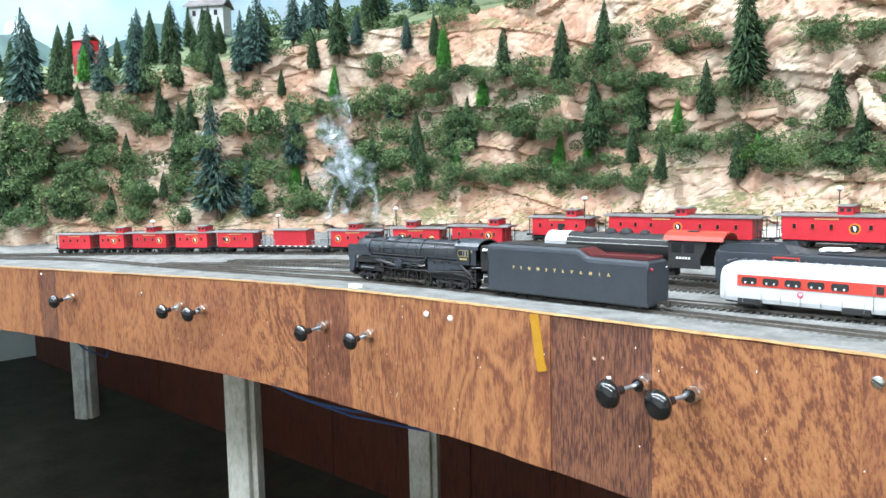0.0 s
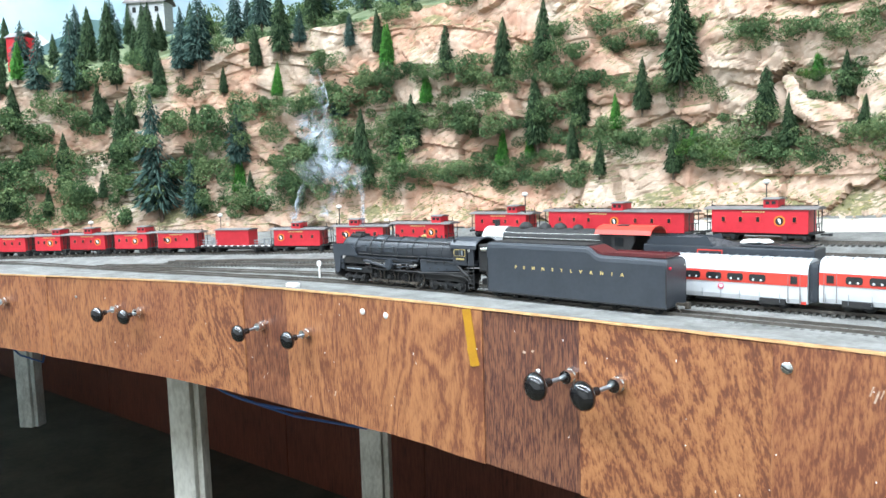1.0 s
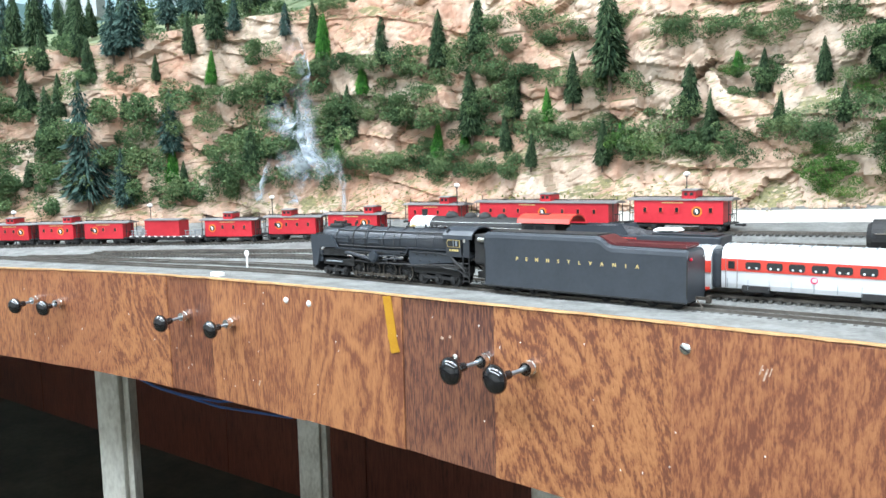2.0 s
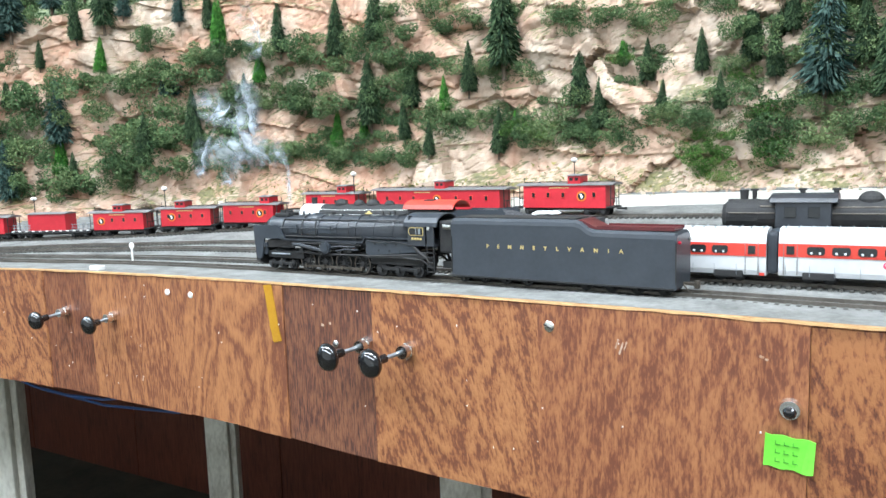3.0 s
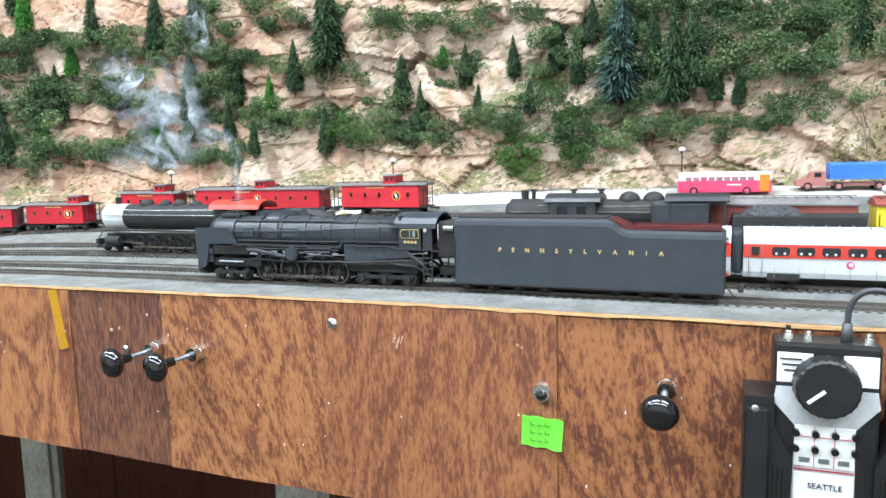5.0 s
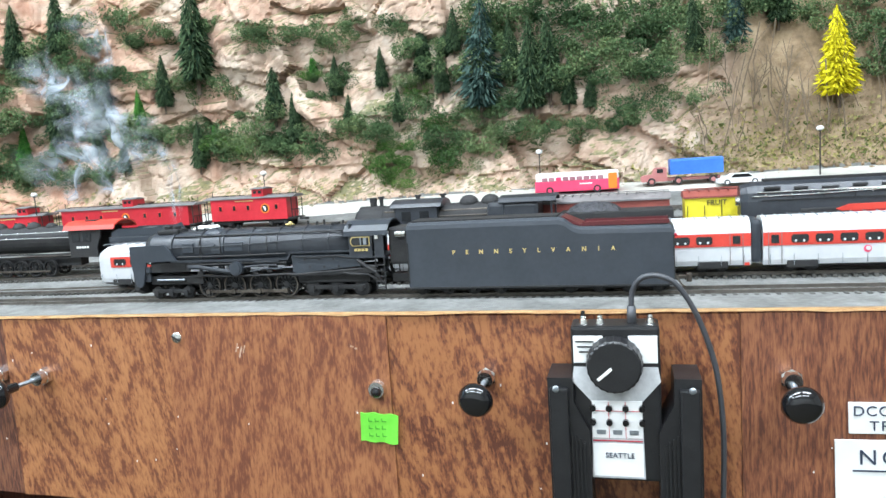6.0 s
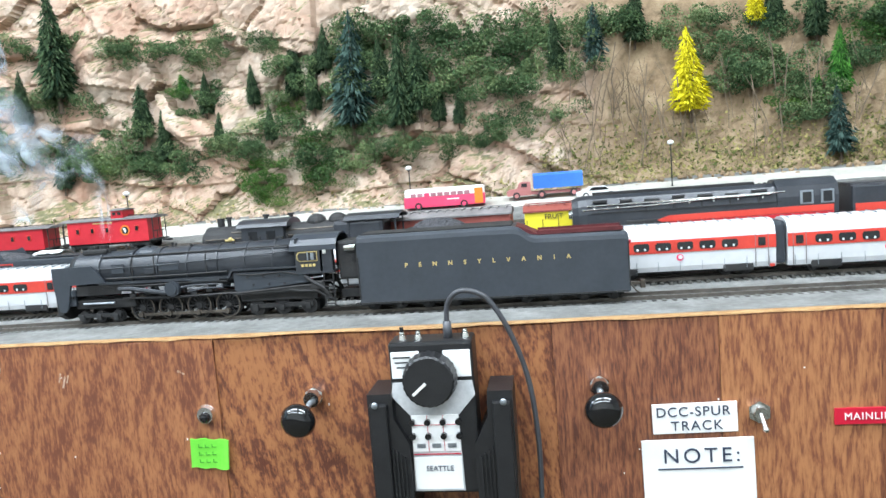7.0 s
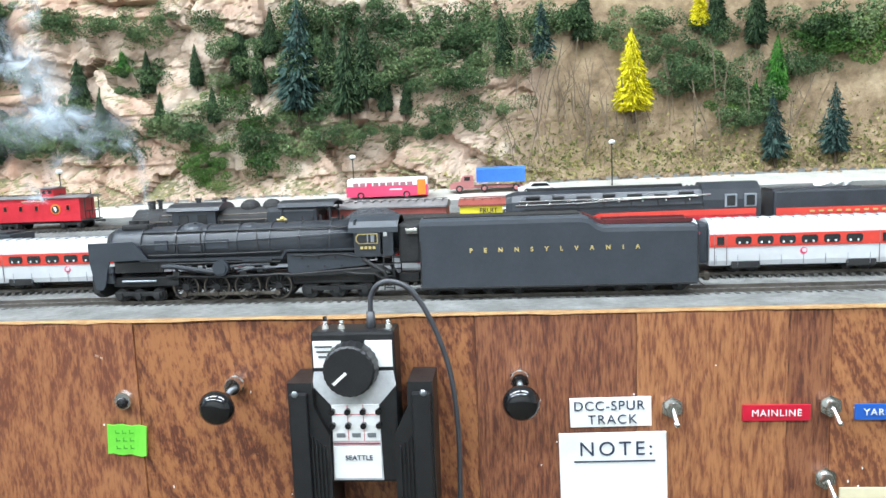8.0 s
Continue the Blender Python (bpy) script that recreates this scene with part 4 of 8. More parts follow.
def grove(spots, kinds, name, label, group, seed, forward=0.25):
    rng = random.Random(seed)
    for x, z, h in spots:
        me = rng.choice(kinds)
        s = h * 1.03
        y = min(hill_y(x, z), hill_y(x, z + 0.3 * h)) - forward * 0.16 * h - 0.004
        root = thing(name, pose(x, y, z, rng.uniform(-3, 3), rng.uniform(-3, 3), rng.uniform(0, 360)) @ Matrix.Diagonal((0.9 * s, 0.9 * s, 1.09 * s, 1)), label, "tree", group)
        c = new("crown", me)
        c.parent = root
        t = new("trunk", TRUNK)
        t.parent = root


DARKS = [conifer_mesh("crown", 10 + i, 46, 0.200, 0.38, 0.60, TREE_DARK) for i in range(3)]
BLUES = [conifer_mesh("crown", 20 + i, 36, 0.215, 0.30, 0.85, TREE_BLUE) for i in range(3)]
GREENS = [conifer_mesh("crown", 30 + i, 40, 0.215, 0.4, 0.50, TREE_GREEN) for i in range(2)]
YELLOWS = [conifer_mesh("crown", 40, 46, 0.245, 0.20, 0.65, TREE_YELLOW)]
grove(SPRUCE_WEST, DARKS, "spruce_tree", "small dark green model spruce on the cliff", "dark spruces", 1)
grove(SPRUCE_MID, DARKS, "spruce_tree", "dark green model spruce on a rock ledge", "dark spruces", 2)
grove(SPRUCE_EAST, DARKS, "spruce_tree", "dark green model spruce among shrubs", "dark spruces", 3)
grove(BLUE_SPRUCE, BLUES, "blue_spruce_tree", "ragged blue-green model spruce with open branches", "blue spruces", 4)
grove(GREEN_CONIFER, GREENS, "cypress_tree", "bright green narrow model conifer", "bright conifers", 5)
grove(YELLOW_CONIFER, YELLOWS, "larch_tree", "bright yellow autumn model conifer", "yellow conifers", 6)


def upland_trees():
    rnd = random.Random(77)
    spots = []
    for _ in range(46):
        x = rnd.uniform(-2.25, -0.85)
        d = rnd.uniform(0.01, 0.16) if rnd.random() < 0.6 else rnd.uniform(0.1, 0.45)
        spots.append((x, cliff_top(x) + 0.345 * d, rnd.uniform(0.06, 0.125)))
    grove(spots[:30], DARKS, "spruce_tree", "dark green model spruce on the upper slope", "dark spruces", 8)
    grove(spots[30:], BLUES, "blue_spruce_tree", "hazy blue-green model spruce on the upper slope", "blue spruces", 9)
    far = [(rnd.uniform(-2.4, -1.9), 1.17 + rnd.uniform(0.0, 0.05), rnd.uniform(0.09, 0.16)) for _ in range(14)]
    grove(far, DARKS, "spruce_tree", "tall dark model spruce before the painted mountain", "dark spruces", 10)


upland_trees()
leaf_cloud("undergrowth", [(x, cliff_top(x) + 0.01 * (k % 3), 0.03) for k, x in enumerate([-2.1 + 0.055 * i for i in range(52)]) if k % 4 != 2], BUSH_M, "shrubs along the brow of the cliff", 5)


# ---- rolling stock: local x runs along the rails, z up from the rail head, the room's side is -y ----
def truck(parent, x, name="truck", wheel=0.0048, base=0.021, axles=2, material=SOOT):
    b = B()
    for s in (-1, 1):
        box(b, (x, s * 0.0118, wheel + 0.0012), (base + 0.008, 0.0022, 0.0034), 0.0006)
        for k in range(axles):
            ax = x + base * (k / (axles - 1) - 0.5)
            box(b, (ax, s * 0.0128, wheel), (0.0042, 0.0024, 0.0048), 0.0006)
    box(b, (x, 0, wheel + 0.002), (0.005, 0.023, 0.004))
    t = part(name, b, material, parent)
    for k in range(axles):
        ax = x + base * (k / (axles - 1) - 0.5)
        b = B()
        for s in (-1, 1):
            cyl(b, (ax, s * 0.0078, wheel), (ax, s * 0.0104, wheel), wheel, n=18)
            cyl(b, (ax, s * 0.0070, wheel), (ax, s * 0.0080, wheel), wheel * 1.12, n=18)
        cyl(b, (ax, -0.009, wheel), (ax, 0.009, wheel), 0.0012, n=8)
        part("wheelset", b, SOOT, t)
    return t


def coupler(parent, x, s):
    b = B()
    box(b, (x + s * 0.004, 0, 0.0085), (0.010, 0.0022, 0.0022), 0.0004)
    box(b, (x + s * 0.009, 0.0006, 0.0085), (0.0035, 0.0042, 0.0032), 0.0006)
    part("coupler", b, SOOT, parent)


def caboose(m, length=0.074, width=0.031, cup=0.1, herald=0.25, windows=4, label="", tall=0.0265, roof_mat=None, platforms=True, lettered=True):
    c = thing("caboose", m, label, "caboose", "red cabooses")
    h0, h1 = 0.0095, 0.0095 + tall
    body_l = length - (0.020 if platforms else 0.004)
    b = B()
    box(b, (0, 0, (h0 + h1) / 2), (body_l, width, tall), 0.0005)
    part("body", b, RED_CAR, c)
    b = B()
    w = width / 2 + 0.0014
    extrude_x(b, [(-w, h1 - 0.0004), (-w, h1 + 0.0006), (-w * 0.55, h1 + 0.0026), (0, h1 + 0.0034), (w * 0.55, h1 + 0.0026), (w, h1 + 0.0006), (w, h1 - 0.0004)], -length / 2, length / 2)
    part("roof", b, roof_mat or RED_ROOF, c)
    b = B()
    box(b, (0, 0, h1 + 0.0042), (length * 0.94, 0.0045, 0.0008))
    for k in range(7):
        box(b, (length * (k / 6 - 0.5) * 0.9, 0, h1 + 0.0034), (0.0012, 0.0045, 0.0014))
    part("running_board", b, SOOT, c)
    if cup is not None:
        cx = cup * length
        b = B()
        box(b, (cx, 0, h1 + 0.0066), (0.0165, width * 0.80, 0.0100), 0.0004)
        q = part("cupola", b, RED_CAR, c)
        b = B()
        w2 = width * 0.40 + 0.0016
        extrude_x(b, [(-w2, h1 + 0.0113), (-w2, h1 + 0.0120), (0, h1 + 0.0138), (w2, h1 + 0.0120), (w2, h1 + 0.0113)], cx - 0.0098, cx + 0.0098)
        part("cupola_roof", b, RED_ROOF if roof_mat is None else roof_mat, q)
        for dx in (-0.0035, 0.0035):
            b = B()
            box(b, (cx + dx, -width * 0.40 - 0.0002, h1 + 0.0075), (0.0042, 0.0008, 0.0036), 0.0002)
            part("window", b, GLASS_DARK, q)
    for k in range(windows):
        fx = (k + 0.5) / windows - 0.5
        if herald is not None and abs(fx - herald) < 0.09:
            continue
        for s in (-1, 1):
            b = B()
            box(b, (fx * body_l * 0.92, s * (width / 2 + 0.0002), h0 + tall * 0.58), (0.0050, 0.0010, 0.0072), 0.0003)
            f = part("window_frame", b, RED_TRIM, c)
            b = B()
            box(b, (fx * body_l * 0.92, s * (width / 2 + 0.0006), h0 + tall * 0.58), (0.0036, 0.0008, 0.0056))
            part("pane", b, GLASS_DARK, f)
    if herald is not None:
        hx, hz = herald * body_l, h0 + tall * 0.52
        b = B()
        cyl(b, (hx, -width / 2 - 0.0005, hz), (hx, -width / 2, hz), 0.0062, n=28)
        d = part("round_emblem", b, ORANGE, c, "round orange and black emblem")
        b = B()
        cyl(b, (hx, -width / 2 - 0.0009, hz), (hx, -width / 2 - 0.0004, hz), 0.0046, n=24)
        d2 = part("emblem_disc", b, SOOT, d)
        b = B()
        slab_xz(b, [(hx - 0.0022, hz + 0.0030), (hx + 0.0008, hz + 0.0026), (hx + 0.0020, hz - 0.0008), (hx + 0.0005, hz - 0.0034), (hx - 0.0008, hz - 0.0006)], -width / 2 - 0.0014, -width / 2 - 0.0008)
        part("emblem_mark", b, WHITE, d, "white mark")
    if lettered:
        b = B()
        for k in range(9):
            box(b, (-0.16 * body_l + k * 0.0030, -width / 2 - 0.0003, h1 - 0.0030), (0.0020, 0.0006, 0.0013))
        part("lettering_strip", b, GOLD, c, "small yellow lettering")
    if platforms:
        for s in (-1, 1):
            b = B()
            x1 = s * (length / 2 - 0.004)
            box(b, (x1 - s * 0.002, 0, h0 + 0.001), (0.0105, width * 0.98, 0.0016))
            for y in (-width * 0.46, -width * 0.18, width * 0.18, width * 0.46):
                cyl(b, (x1, y, h0), (x1, y, h0 + 0.0115), 0.0005, n=6)
            cyl(b, (x1, -width * 0.46, h0 + 0.0115), (x1, width * 0.46, h0 + 0.0115), 0.0005, n=6)
            for y in (-width * 0.46, width * 0.46):
                cyl(b, (x1, y, h0), (x1, y, h1 + 0.001), 0.0006, n=6)
            cyl(b, (x1, 0, h0 + 0.006), (x1, 0, h1 + 0.010), 0.0005, n=6)
            part("end_platform", b, SOOT, c)
    b = B()
    box(b, (0, 0, h0 - 0.0012), (body_l, width * 0.8, 0.0028))
    part("underframe", b, SOOT, c)
    for s in (-1, 1):
        truck(c, s * length * 0.31, base=min(0.021, length * 0.22))
        coupler(c, s * length / 2, s)
    return c


for x, length, cup, her, win, lab in ((-1.459, 0.090, None, None, 4, "plain red caboose without a cupola at the string's end"), (-1.386, 0.074, 0.22, 0.10, 4, "red model caboose with an offset cupola"),
                                      (-1.312, 0.093, 0.0, 0.30, 4, "red model caboose with a centred cupola"), (-1.232, 0.086, 0.24, 0.14, 4, "red model caboose with a round emblem and end cupola"),
                                      (-1.149, 0.094, None, -0.22, 3, "low red caboose with grey roof and round emblem"), (-0.931, 0.105, -0.02, -0.34, 4, "red model caboose with emblem by the cupola"),
                                      (-0.827, 0.102, -0.10, -0.28, 4, "red model caboose with grey roof"), (-0.722, 0.109, 0.26, 0.24, 4, "red model caboose with emblem and yellow lettering")):
    caboose(on_track("E", x), length=length, cup=cup, herald=her, windows=win, label=lab)
caboose(on_track("F", -0.619), length=0.113, cup=0.18, herald=None, windows=4, label="red caboose with a grey roof and high cupola")
caboose(on_track("F", -0.431), length=0.225, cup=0.03, herald=0.02, windows=8, label="long red drovers caboose with grey roof")
caboose(on_track("F", -0.2380), length=0.130, cup=0.10, herald=0.22, windows=5, tall=0.028, roof_mat=RED_ROOF, label="bright red caboose with cupola, emblem and end ladders")


def shed_flatcar():
    c = thing("flatcar", on_track("E", -1.040), "dark flatcar carrying a small red shed", "flatcar")
    b = B()
    box(b, (0, 0, 0.0112), (0.140, 0.031, 0.0026), 0.0003)
    part("deck", b, RED_ROOF, c, "weathered grey deck")
    b = B()
    box(b, (0, 0, 0.0075), (0.132, 0.010, 0.005))
    for s in (-1, 1):
        box(b, (0, s * 0.0155, 0.0100), (0.140, 0.0014, 0.0036))
    part("frame", b, SOOT, c)
    for k in range(12):
        b = B()
        box(b, (-0.0660 + k * 0.0120, -0.0166, 0.0118), (0.0042, 0.0009, 0.0016))
        part("stake_pocket", b, WHITE, c)
    for s in (-1, 1):
        b = B()
        for y in (-0.014, 0.014):
            for k in range(4):
                cyl(b, (s * (0.038 + k * 0.009), y, 0.012), (s * (0.038 + k * 0.009), y, 0.022), 0.0005, n=6)
            cyl(b, (s * 0.036, y, 0.0215), (s * 0.068, y, 0.0215), 0.0005, n=6)
            cyl(b, (s * 0.036, y, 0.017), (s * 0.068, y, 0.017), 0.0004, n=6)
        part("railing", b, GALV, c)
        truck(c, s * 0.048)
        coupler(c, s * 0.070, s)
    b = B()
    box(b, (-0.007, 0, 0.0255), (0.066, 0.028, 0.026), 0.0004)
    part("shed", b, RED_CAR, c)
    b = B()
    extrude_x(b, [(-0.0158, 0.0384), (-0.0158, 0.0392), (0, 0.0415), (0.0158, 0.0392), (0.0158, 0.0384)], -0.0415, 0.0275)
    part("shed_roof", b, RED_ROOF, c)


shed_flatcar()


def passenger_car(m, first=False):
    c = thing("passenger_car", m, "silver-white streamlined passenger car with a red window band" + (", rounded end" if first else ""), "passenger car", "streamlined train")
    L = 0.1375
    side = [(-0.0166, 0.0062), (-0.0176, 0.010), (-0.0178, 0.0185), (-0.0176, 0.0300), (-0.0168, 0.0345), (-0.0140, 0.0385), (-0.0085, 0.0408), (0, 0.0415)]
    ring = side + [(-y, z) for y, z in side[-2::-1]]
    b = B()
    st = [(-L / 2, 1, 1, 0), (L / 2, 1, 1, 0)]
    if first:
        st = [(-L / 2 - 0.004, 0.45, 0.62, 0.004), (-L / 2 - 0.001, 0.72, 0.82, 0.002), (-L / 2 + 0.006, 0.90, 0.94, 0.0005), (-L / 2 + 0.018, 1, 1, 0), (L / 2, 1, 1, 0)]
    extrude_x(b, ring, 0, 0, st)
    part("body", b, SILVER, c, smooth=False)
    xa = -L / 2 + (0.016 if first else 0.0)
    for s in (-1, 1):
        b = B()
        slab_xz(b, [(xa, 0.0205), (L / 2, 0.0205), (L / 2, 0.0302), (xa, 0.0302)], s * 0.0172, s * 0.0183)
        band = part("window_band", b, RED_TRIM, c, "orange-red window band")
        n = 6 if not first else 5
        span = L * (0.70 if not first else 0.66)
        for k in range(n):
            x = (-0.02 + 0.004) + span * ((k + 0.5) / n - 0.5) + (0.010 if first else 0.012)
            b = B()
            w = span / n * 0.36
            slab_xz(b, [(x - w, 0.0236), (x - w * 0.8, 0.0224), (x + w * 0.8, 0.0224), (x + w, 0.0236), (x + w, 0.0272), (x + w * 0.8, 0.0284), (x - w * 0.8, 0.0284), (x - w, 0.0272)], s * 0.0180, s * 0.0188)
            p = part("window", b, GLASS_DARK, band)
            # two white dots on each pane stand for seated passengers' heads, not lamps
            b = B()
            for dx in (-0.5, 0.45):
                ball(b, (x + dx * w, s * 0.0187, 0.0237), 0.0010, (0.9, 0.4, 1.0), 10, 6)
            part("head_dot", b, SILVER, p, "small white dots for passengers' heads at the pane")
        for x in (L / 2 - 0.010, -L / 2 + 0.008) if not first else (L / 2 - 0.010,):
            b = B()
            box(b, (x, s * 0.0184, 0.0254), (0.0052, 0.0010, 0.0062), 0.0003)
            part("door_window", b, GLASS_DARK, band)
            b = B()
            for dx in (-0.0045, 0.0045):
                box(b, (x + dx, s * 0.0180, 0.0190), (0.0004, 0.0008, 0.0240))
            part("door_line", b, RED_ROOF, c)
        b = B()
        cyl(b, (0.0, s * 0.0176, 0.0165), (0.0, s * 0.0181, 0.0165), 0.0026, n=18)
        part("round_emblem", b, PINK, c, "small red emblem")
        b = B()
        cyl(b, (0.0003, s * 0.0178, 0.0168), (0.0003, s * 0.0184, 0.0168), 0.0016, n=12)
        part("emblem_centre", b, SILVER, c)
        b = B()
        for k in range(9):
            box(b, (L * (k / 8 - 0.5) * 0.93, s * 0.0177, 0.0100), (0.0003, 0.0006, 0.0080))
        part("panel_line", b, GALV, c)
    b = B()
    for k in range(16):
        box(b, (L * (k / 15 - 0.5) * 0.95, 0, 0.0412), (0.0005, 0.020, 0.0009))
    part("roof_rib", b, GALV, c)
    for x in (-0.042, 0.042):
        for s in (-1, 1):
            b = B()
            box(b, (x, s * 0.0150, 0.0066), (0.0215, 0.0058, 0.0058), 0.0010)
            part("truck_frame", b, SOOT, c)
        truck(c, x, base=0.014)
    b = B()
    box(b, (0, 0, 0.0060), (L * 0.94, 0.026, 0.003))
    part("underbody", b, SOOT, c)
    b = B()
    box(b, (L / 2 + 0.0040, 0, 0.0235), (0.0078, 0.0325, 0.0325), 0.0035)
    part("diaphragm", b, GREYBLACK, c, "dark grey rubber diaphragm")
    b = B()
    for s in (-1, 1):
        box(b, (L / 2 - 0.003, s * 0.0165, 0.0070), (0.0038, 0.002, 0.0022))
    part("step", b, RED_TRIM, c)
    return c


for k in range(7):
    passenger_car(on_track("B", -0.186 + 0.1459 * k), first=k == 0)


def wheel_spoked(b, x, y, r, depth=0.0024, spokes=14):
    """A driving wheel in the plane of the rails."""
    n = 26
    for ro, ri, dd in ((r, r * 0.84, depth), (r * 1.07, r * 0.86, depth * 0.35)):
        yo = y - dd / 2 if dd == depth else y + (depth / 2 if y < 0 else -depth / 2) - dd / 2
        rows = []
        for k in range(n):
            a = 2 * math.pi * k / n
            rows.append([b.verts.new((x + q * math.cos(a), yy, r + q * math.sin(a))) for q, yy in ((ro, yo), (ro, yo + dd), (ri, yo + dd), (ri, yo))])
        for k in range(n):
            p, q = rows[k], rows[(k + 1) % n]
            for i in range(4):
                b.faces.new((p[i], q[i], q[(i + 1) % 4], p[(i + 1) % 4]))
    cyl(b, (x, y - depth * 0.6, r), (x, y + depth * 0.6, r), r * 0.24, n=12)
    for k in range(spokes):
        a = 2 * math.pi * k / spokes
        d = Vector((math.cos(a), 0, math.sin(a)))
        box(b, (x + 0.55 * r * d.x, y, r + 0.55 * r * d.z), (r * 0.66, depth * 0.5, r * 0.085), 0.0, Matrix.Rotation(-a, 4, "Y"))
    bmesh.ops.recalc_face_normals(b, faces=b.faces)


def boiler_ring(r, zc, n=22):
    return [(r * math.sin(2 * math.pi * k / n), zc + r * math.cos(2 * math.pi * k / n)) for k in range(n)]


def turbine_locomotive():
    e = thing("steam_locomotive", on_track("A", -0.51, 0.12), "black streamlined model steam turbine locomotive with a long tender", "locomotive")
    # boiler, smokebox and casing
    zc, r = 0.0395, 0.0148
    b = B()
    n = 30
    ring = [(math.sin(2 * math.pi * k / n), math.cos(2 * math.pi * k / n)) for k in range(n)]
    st = [(-0.200, 0.0138), (-0.196, 0.0146), (-0.150, 0.0146), (-0.148, 0.0150), (-0.120, 0.0150), (-0.116, 0.0152), (-0.070, 0.0154), (-0.018, 0.0158)]
    rings = [[b.verts.new((x, q * y, zc + q * z)) for y, z in ring] for x, q in st]
    for a, c in zip(rings, rings[1:]):
        for i in range(n):
            b.faces.new((a[i], c[i], c[(i + 1) % n], a[(i + 1) % n]))
    b.faces.new(rings[0])
    b.faces.new(rings[-1][::-1])
    bmesh.ops.recalc_face_normals(b, faces=b.faces)
    boiler = part("boiler", b, BLACKISH, e, smooth=True)
    for x in (-0.176, -0.150, -0.128, -0.104, -0.080, -0.058, -0.036):
        b = B()
        q = 0.01495 + 0.0009 * (x + 0.2) / 0.18
        cyl(b, (x - 0.0006, 0, zc), (x + 0.0006, 0, zc), q + 0.0005, n=30)
        part("boiler_band", b, BLACKISH, boiler)
    # smokebox front, pilot casing and smoke deflectors
    b = B()
    cyl(b, (-0.2035, 0, 0.040), (-0.199, 0, 0.040), 0.0115, 0.0138, 24)
    cyl(b, (-0.2065, 0, 0.0445), (-0.203, 0, 0.0445), 0.0024, n=14)
    part("smokebox_front", b, SOOT, e)
    for s in (-1, 1):
        b = B()
        slab_xz(b, [(-0.214, 0.0445), (-0.181, 0.0450), (-0.176, 0.0400), (-0.170, 0.0318), (-0.199, 0.0310), (-0.2035, 0.0130), (-0.2060, 0.0100), (-0.2105, 0.0110), (-0.2138, 0.0300)], s * 0.0160, s * 0.0178)
        part("smoke_deflector", b, GREYBLACK, e, "dark grey smoke deflector")
    b = B()
    extrude_x(b, [(-0.0165, 0.008), (-0.0165, 0.021), (0.0165, 0.021), (0.0165, 0.008), (0.009, 0.0035), (-0.009, 0.0035)], -0.2135, -0.2085)
    box(b, (-0.206, 0, 0.0215), (0.014, 0.033, 0.0016))
    part("pilot", b, SOOT, e)
    # running boards and skirts
    for s in (-1, 1):
        b = B()
        slab_xz(b, [(-0.176, 0.0318), (-0.071, 0.0318), (-0.068, 0.0362), (-0.018, 0.0362), (-0.018, 0.0350), (-0.067, 0.0350), (-0.070, 0.0300), (-0.176, 0.0300)], s * 0.0135, s * 0.0172)
        part("running_board", b, BLACKISH, e)
        b = B()
        slab_xz(b, [(-0.196, 0.0300), (-0.158, 0.0300), (-0.160, 0.0225), (-0.196, 0.0222)], s * 0.0140, s * 0.0158)
        for k in range(5):
            box(b, (-0.175, s * 0.0160, 0.0236 + k * 0.0013), (0.024, 0.0008, 0.0005))
        part("air_grille", b, SOOT, e)
        b = B()
        slab_xz(b, [(-0.067, 0.0335), (-0.020, 0.0330), (-0.008, 0.0260), (-0.010, 0.0240), (-0.064, 0.0192), (-0.067, 0.0205)], s * 0.0135, s * 0.0160)
        fb = part("firebox_side", b, GREYBLACK, e)
        b = B()
        for x in (-0.056, -0.044, -0.032):
            cyl(b, (x, s * 0.0160, 0.0300), (x, s * 0.0168, 0.0300), 0.0009, n=8)
            cyl(b, (x + 0.004, s * 0.0160, 0.0240), (x + 0.004, s * 0.0168, 0.0240), 0.0008, n=8)
        tube(b, [(-0.064, s * 0.0166, 0.0325), (-0.050, s * 0.0168, 0.0315), (-0.030, s * 0.0168, 0.0325), (-0.016, s * 0.0166, 0.0300)], 0.0005, 6)
        tube(b, [(-0.072, s * 0.0164, 0.0190), (-0.064, s * 0.0166, 0.0185), (-0.015, s * 0.0166, 0.0215), (0.0, s * 0.0166, 0.0218)], 0.0009, 6)
        part("pipe", b, SOOT, fb)
        b = B()
        tube(b, [(-0.180, s * 0.0152, 0.0420), (-0.110, s * 0.0156, 0.0432), (-0.020, s * 0.0162, 0.0475)], 0.00045, 6)
        for x in (-0.16, -0.135, -0.11, -0.085, -0.06, -0.035):
            z = 0.0425 + 0.005 * (x + 0.18) / 0.16
            cyl(b, (x, s * 0.0135, z - 0.001), (x, s * 0.0158, z), 0.0005, n=6)
        part("handrail", b, BLACKISH, e)
    # turbine drum and steam pipe stand out on the room's side
    b = B()
    cyl(b, (-0.1155, -0.0135, 0.0245), (-0.1155, -0.0192, 0.0245), 0.0058, n=24)
    cyl(b, (-0.1155, -0.0192, 0.0245), (-0.1155, -0.0200, 0.0245), 0.0044, n=20)
    part("turbine_drum", b, GREYBLACK, e)
    b = B()
    tube(b, [(-0.160, -0.0160, 0.0262), (-0.150, -0.0172, 0.0262), (-0.134, -0.0176, 0.0236), (-0.121, -0.0172, 0.0216)], 0.0018, 10)
    tube(b, [(-0.109, -0.0165, 0.0250), (-0.100, -0.0160, 0.0262), (-0.080, -0.0158, 0.0262)], 0.0009, 8)
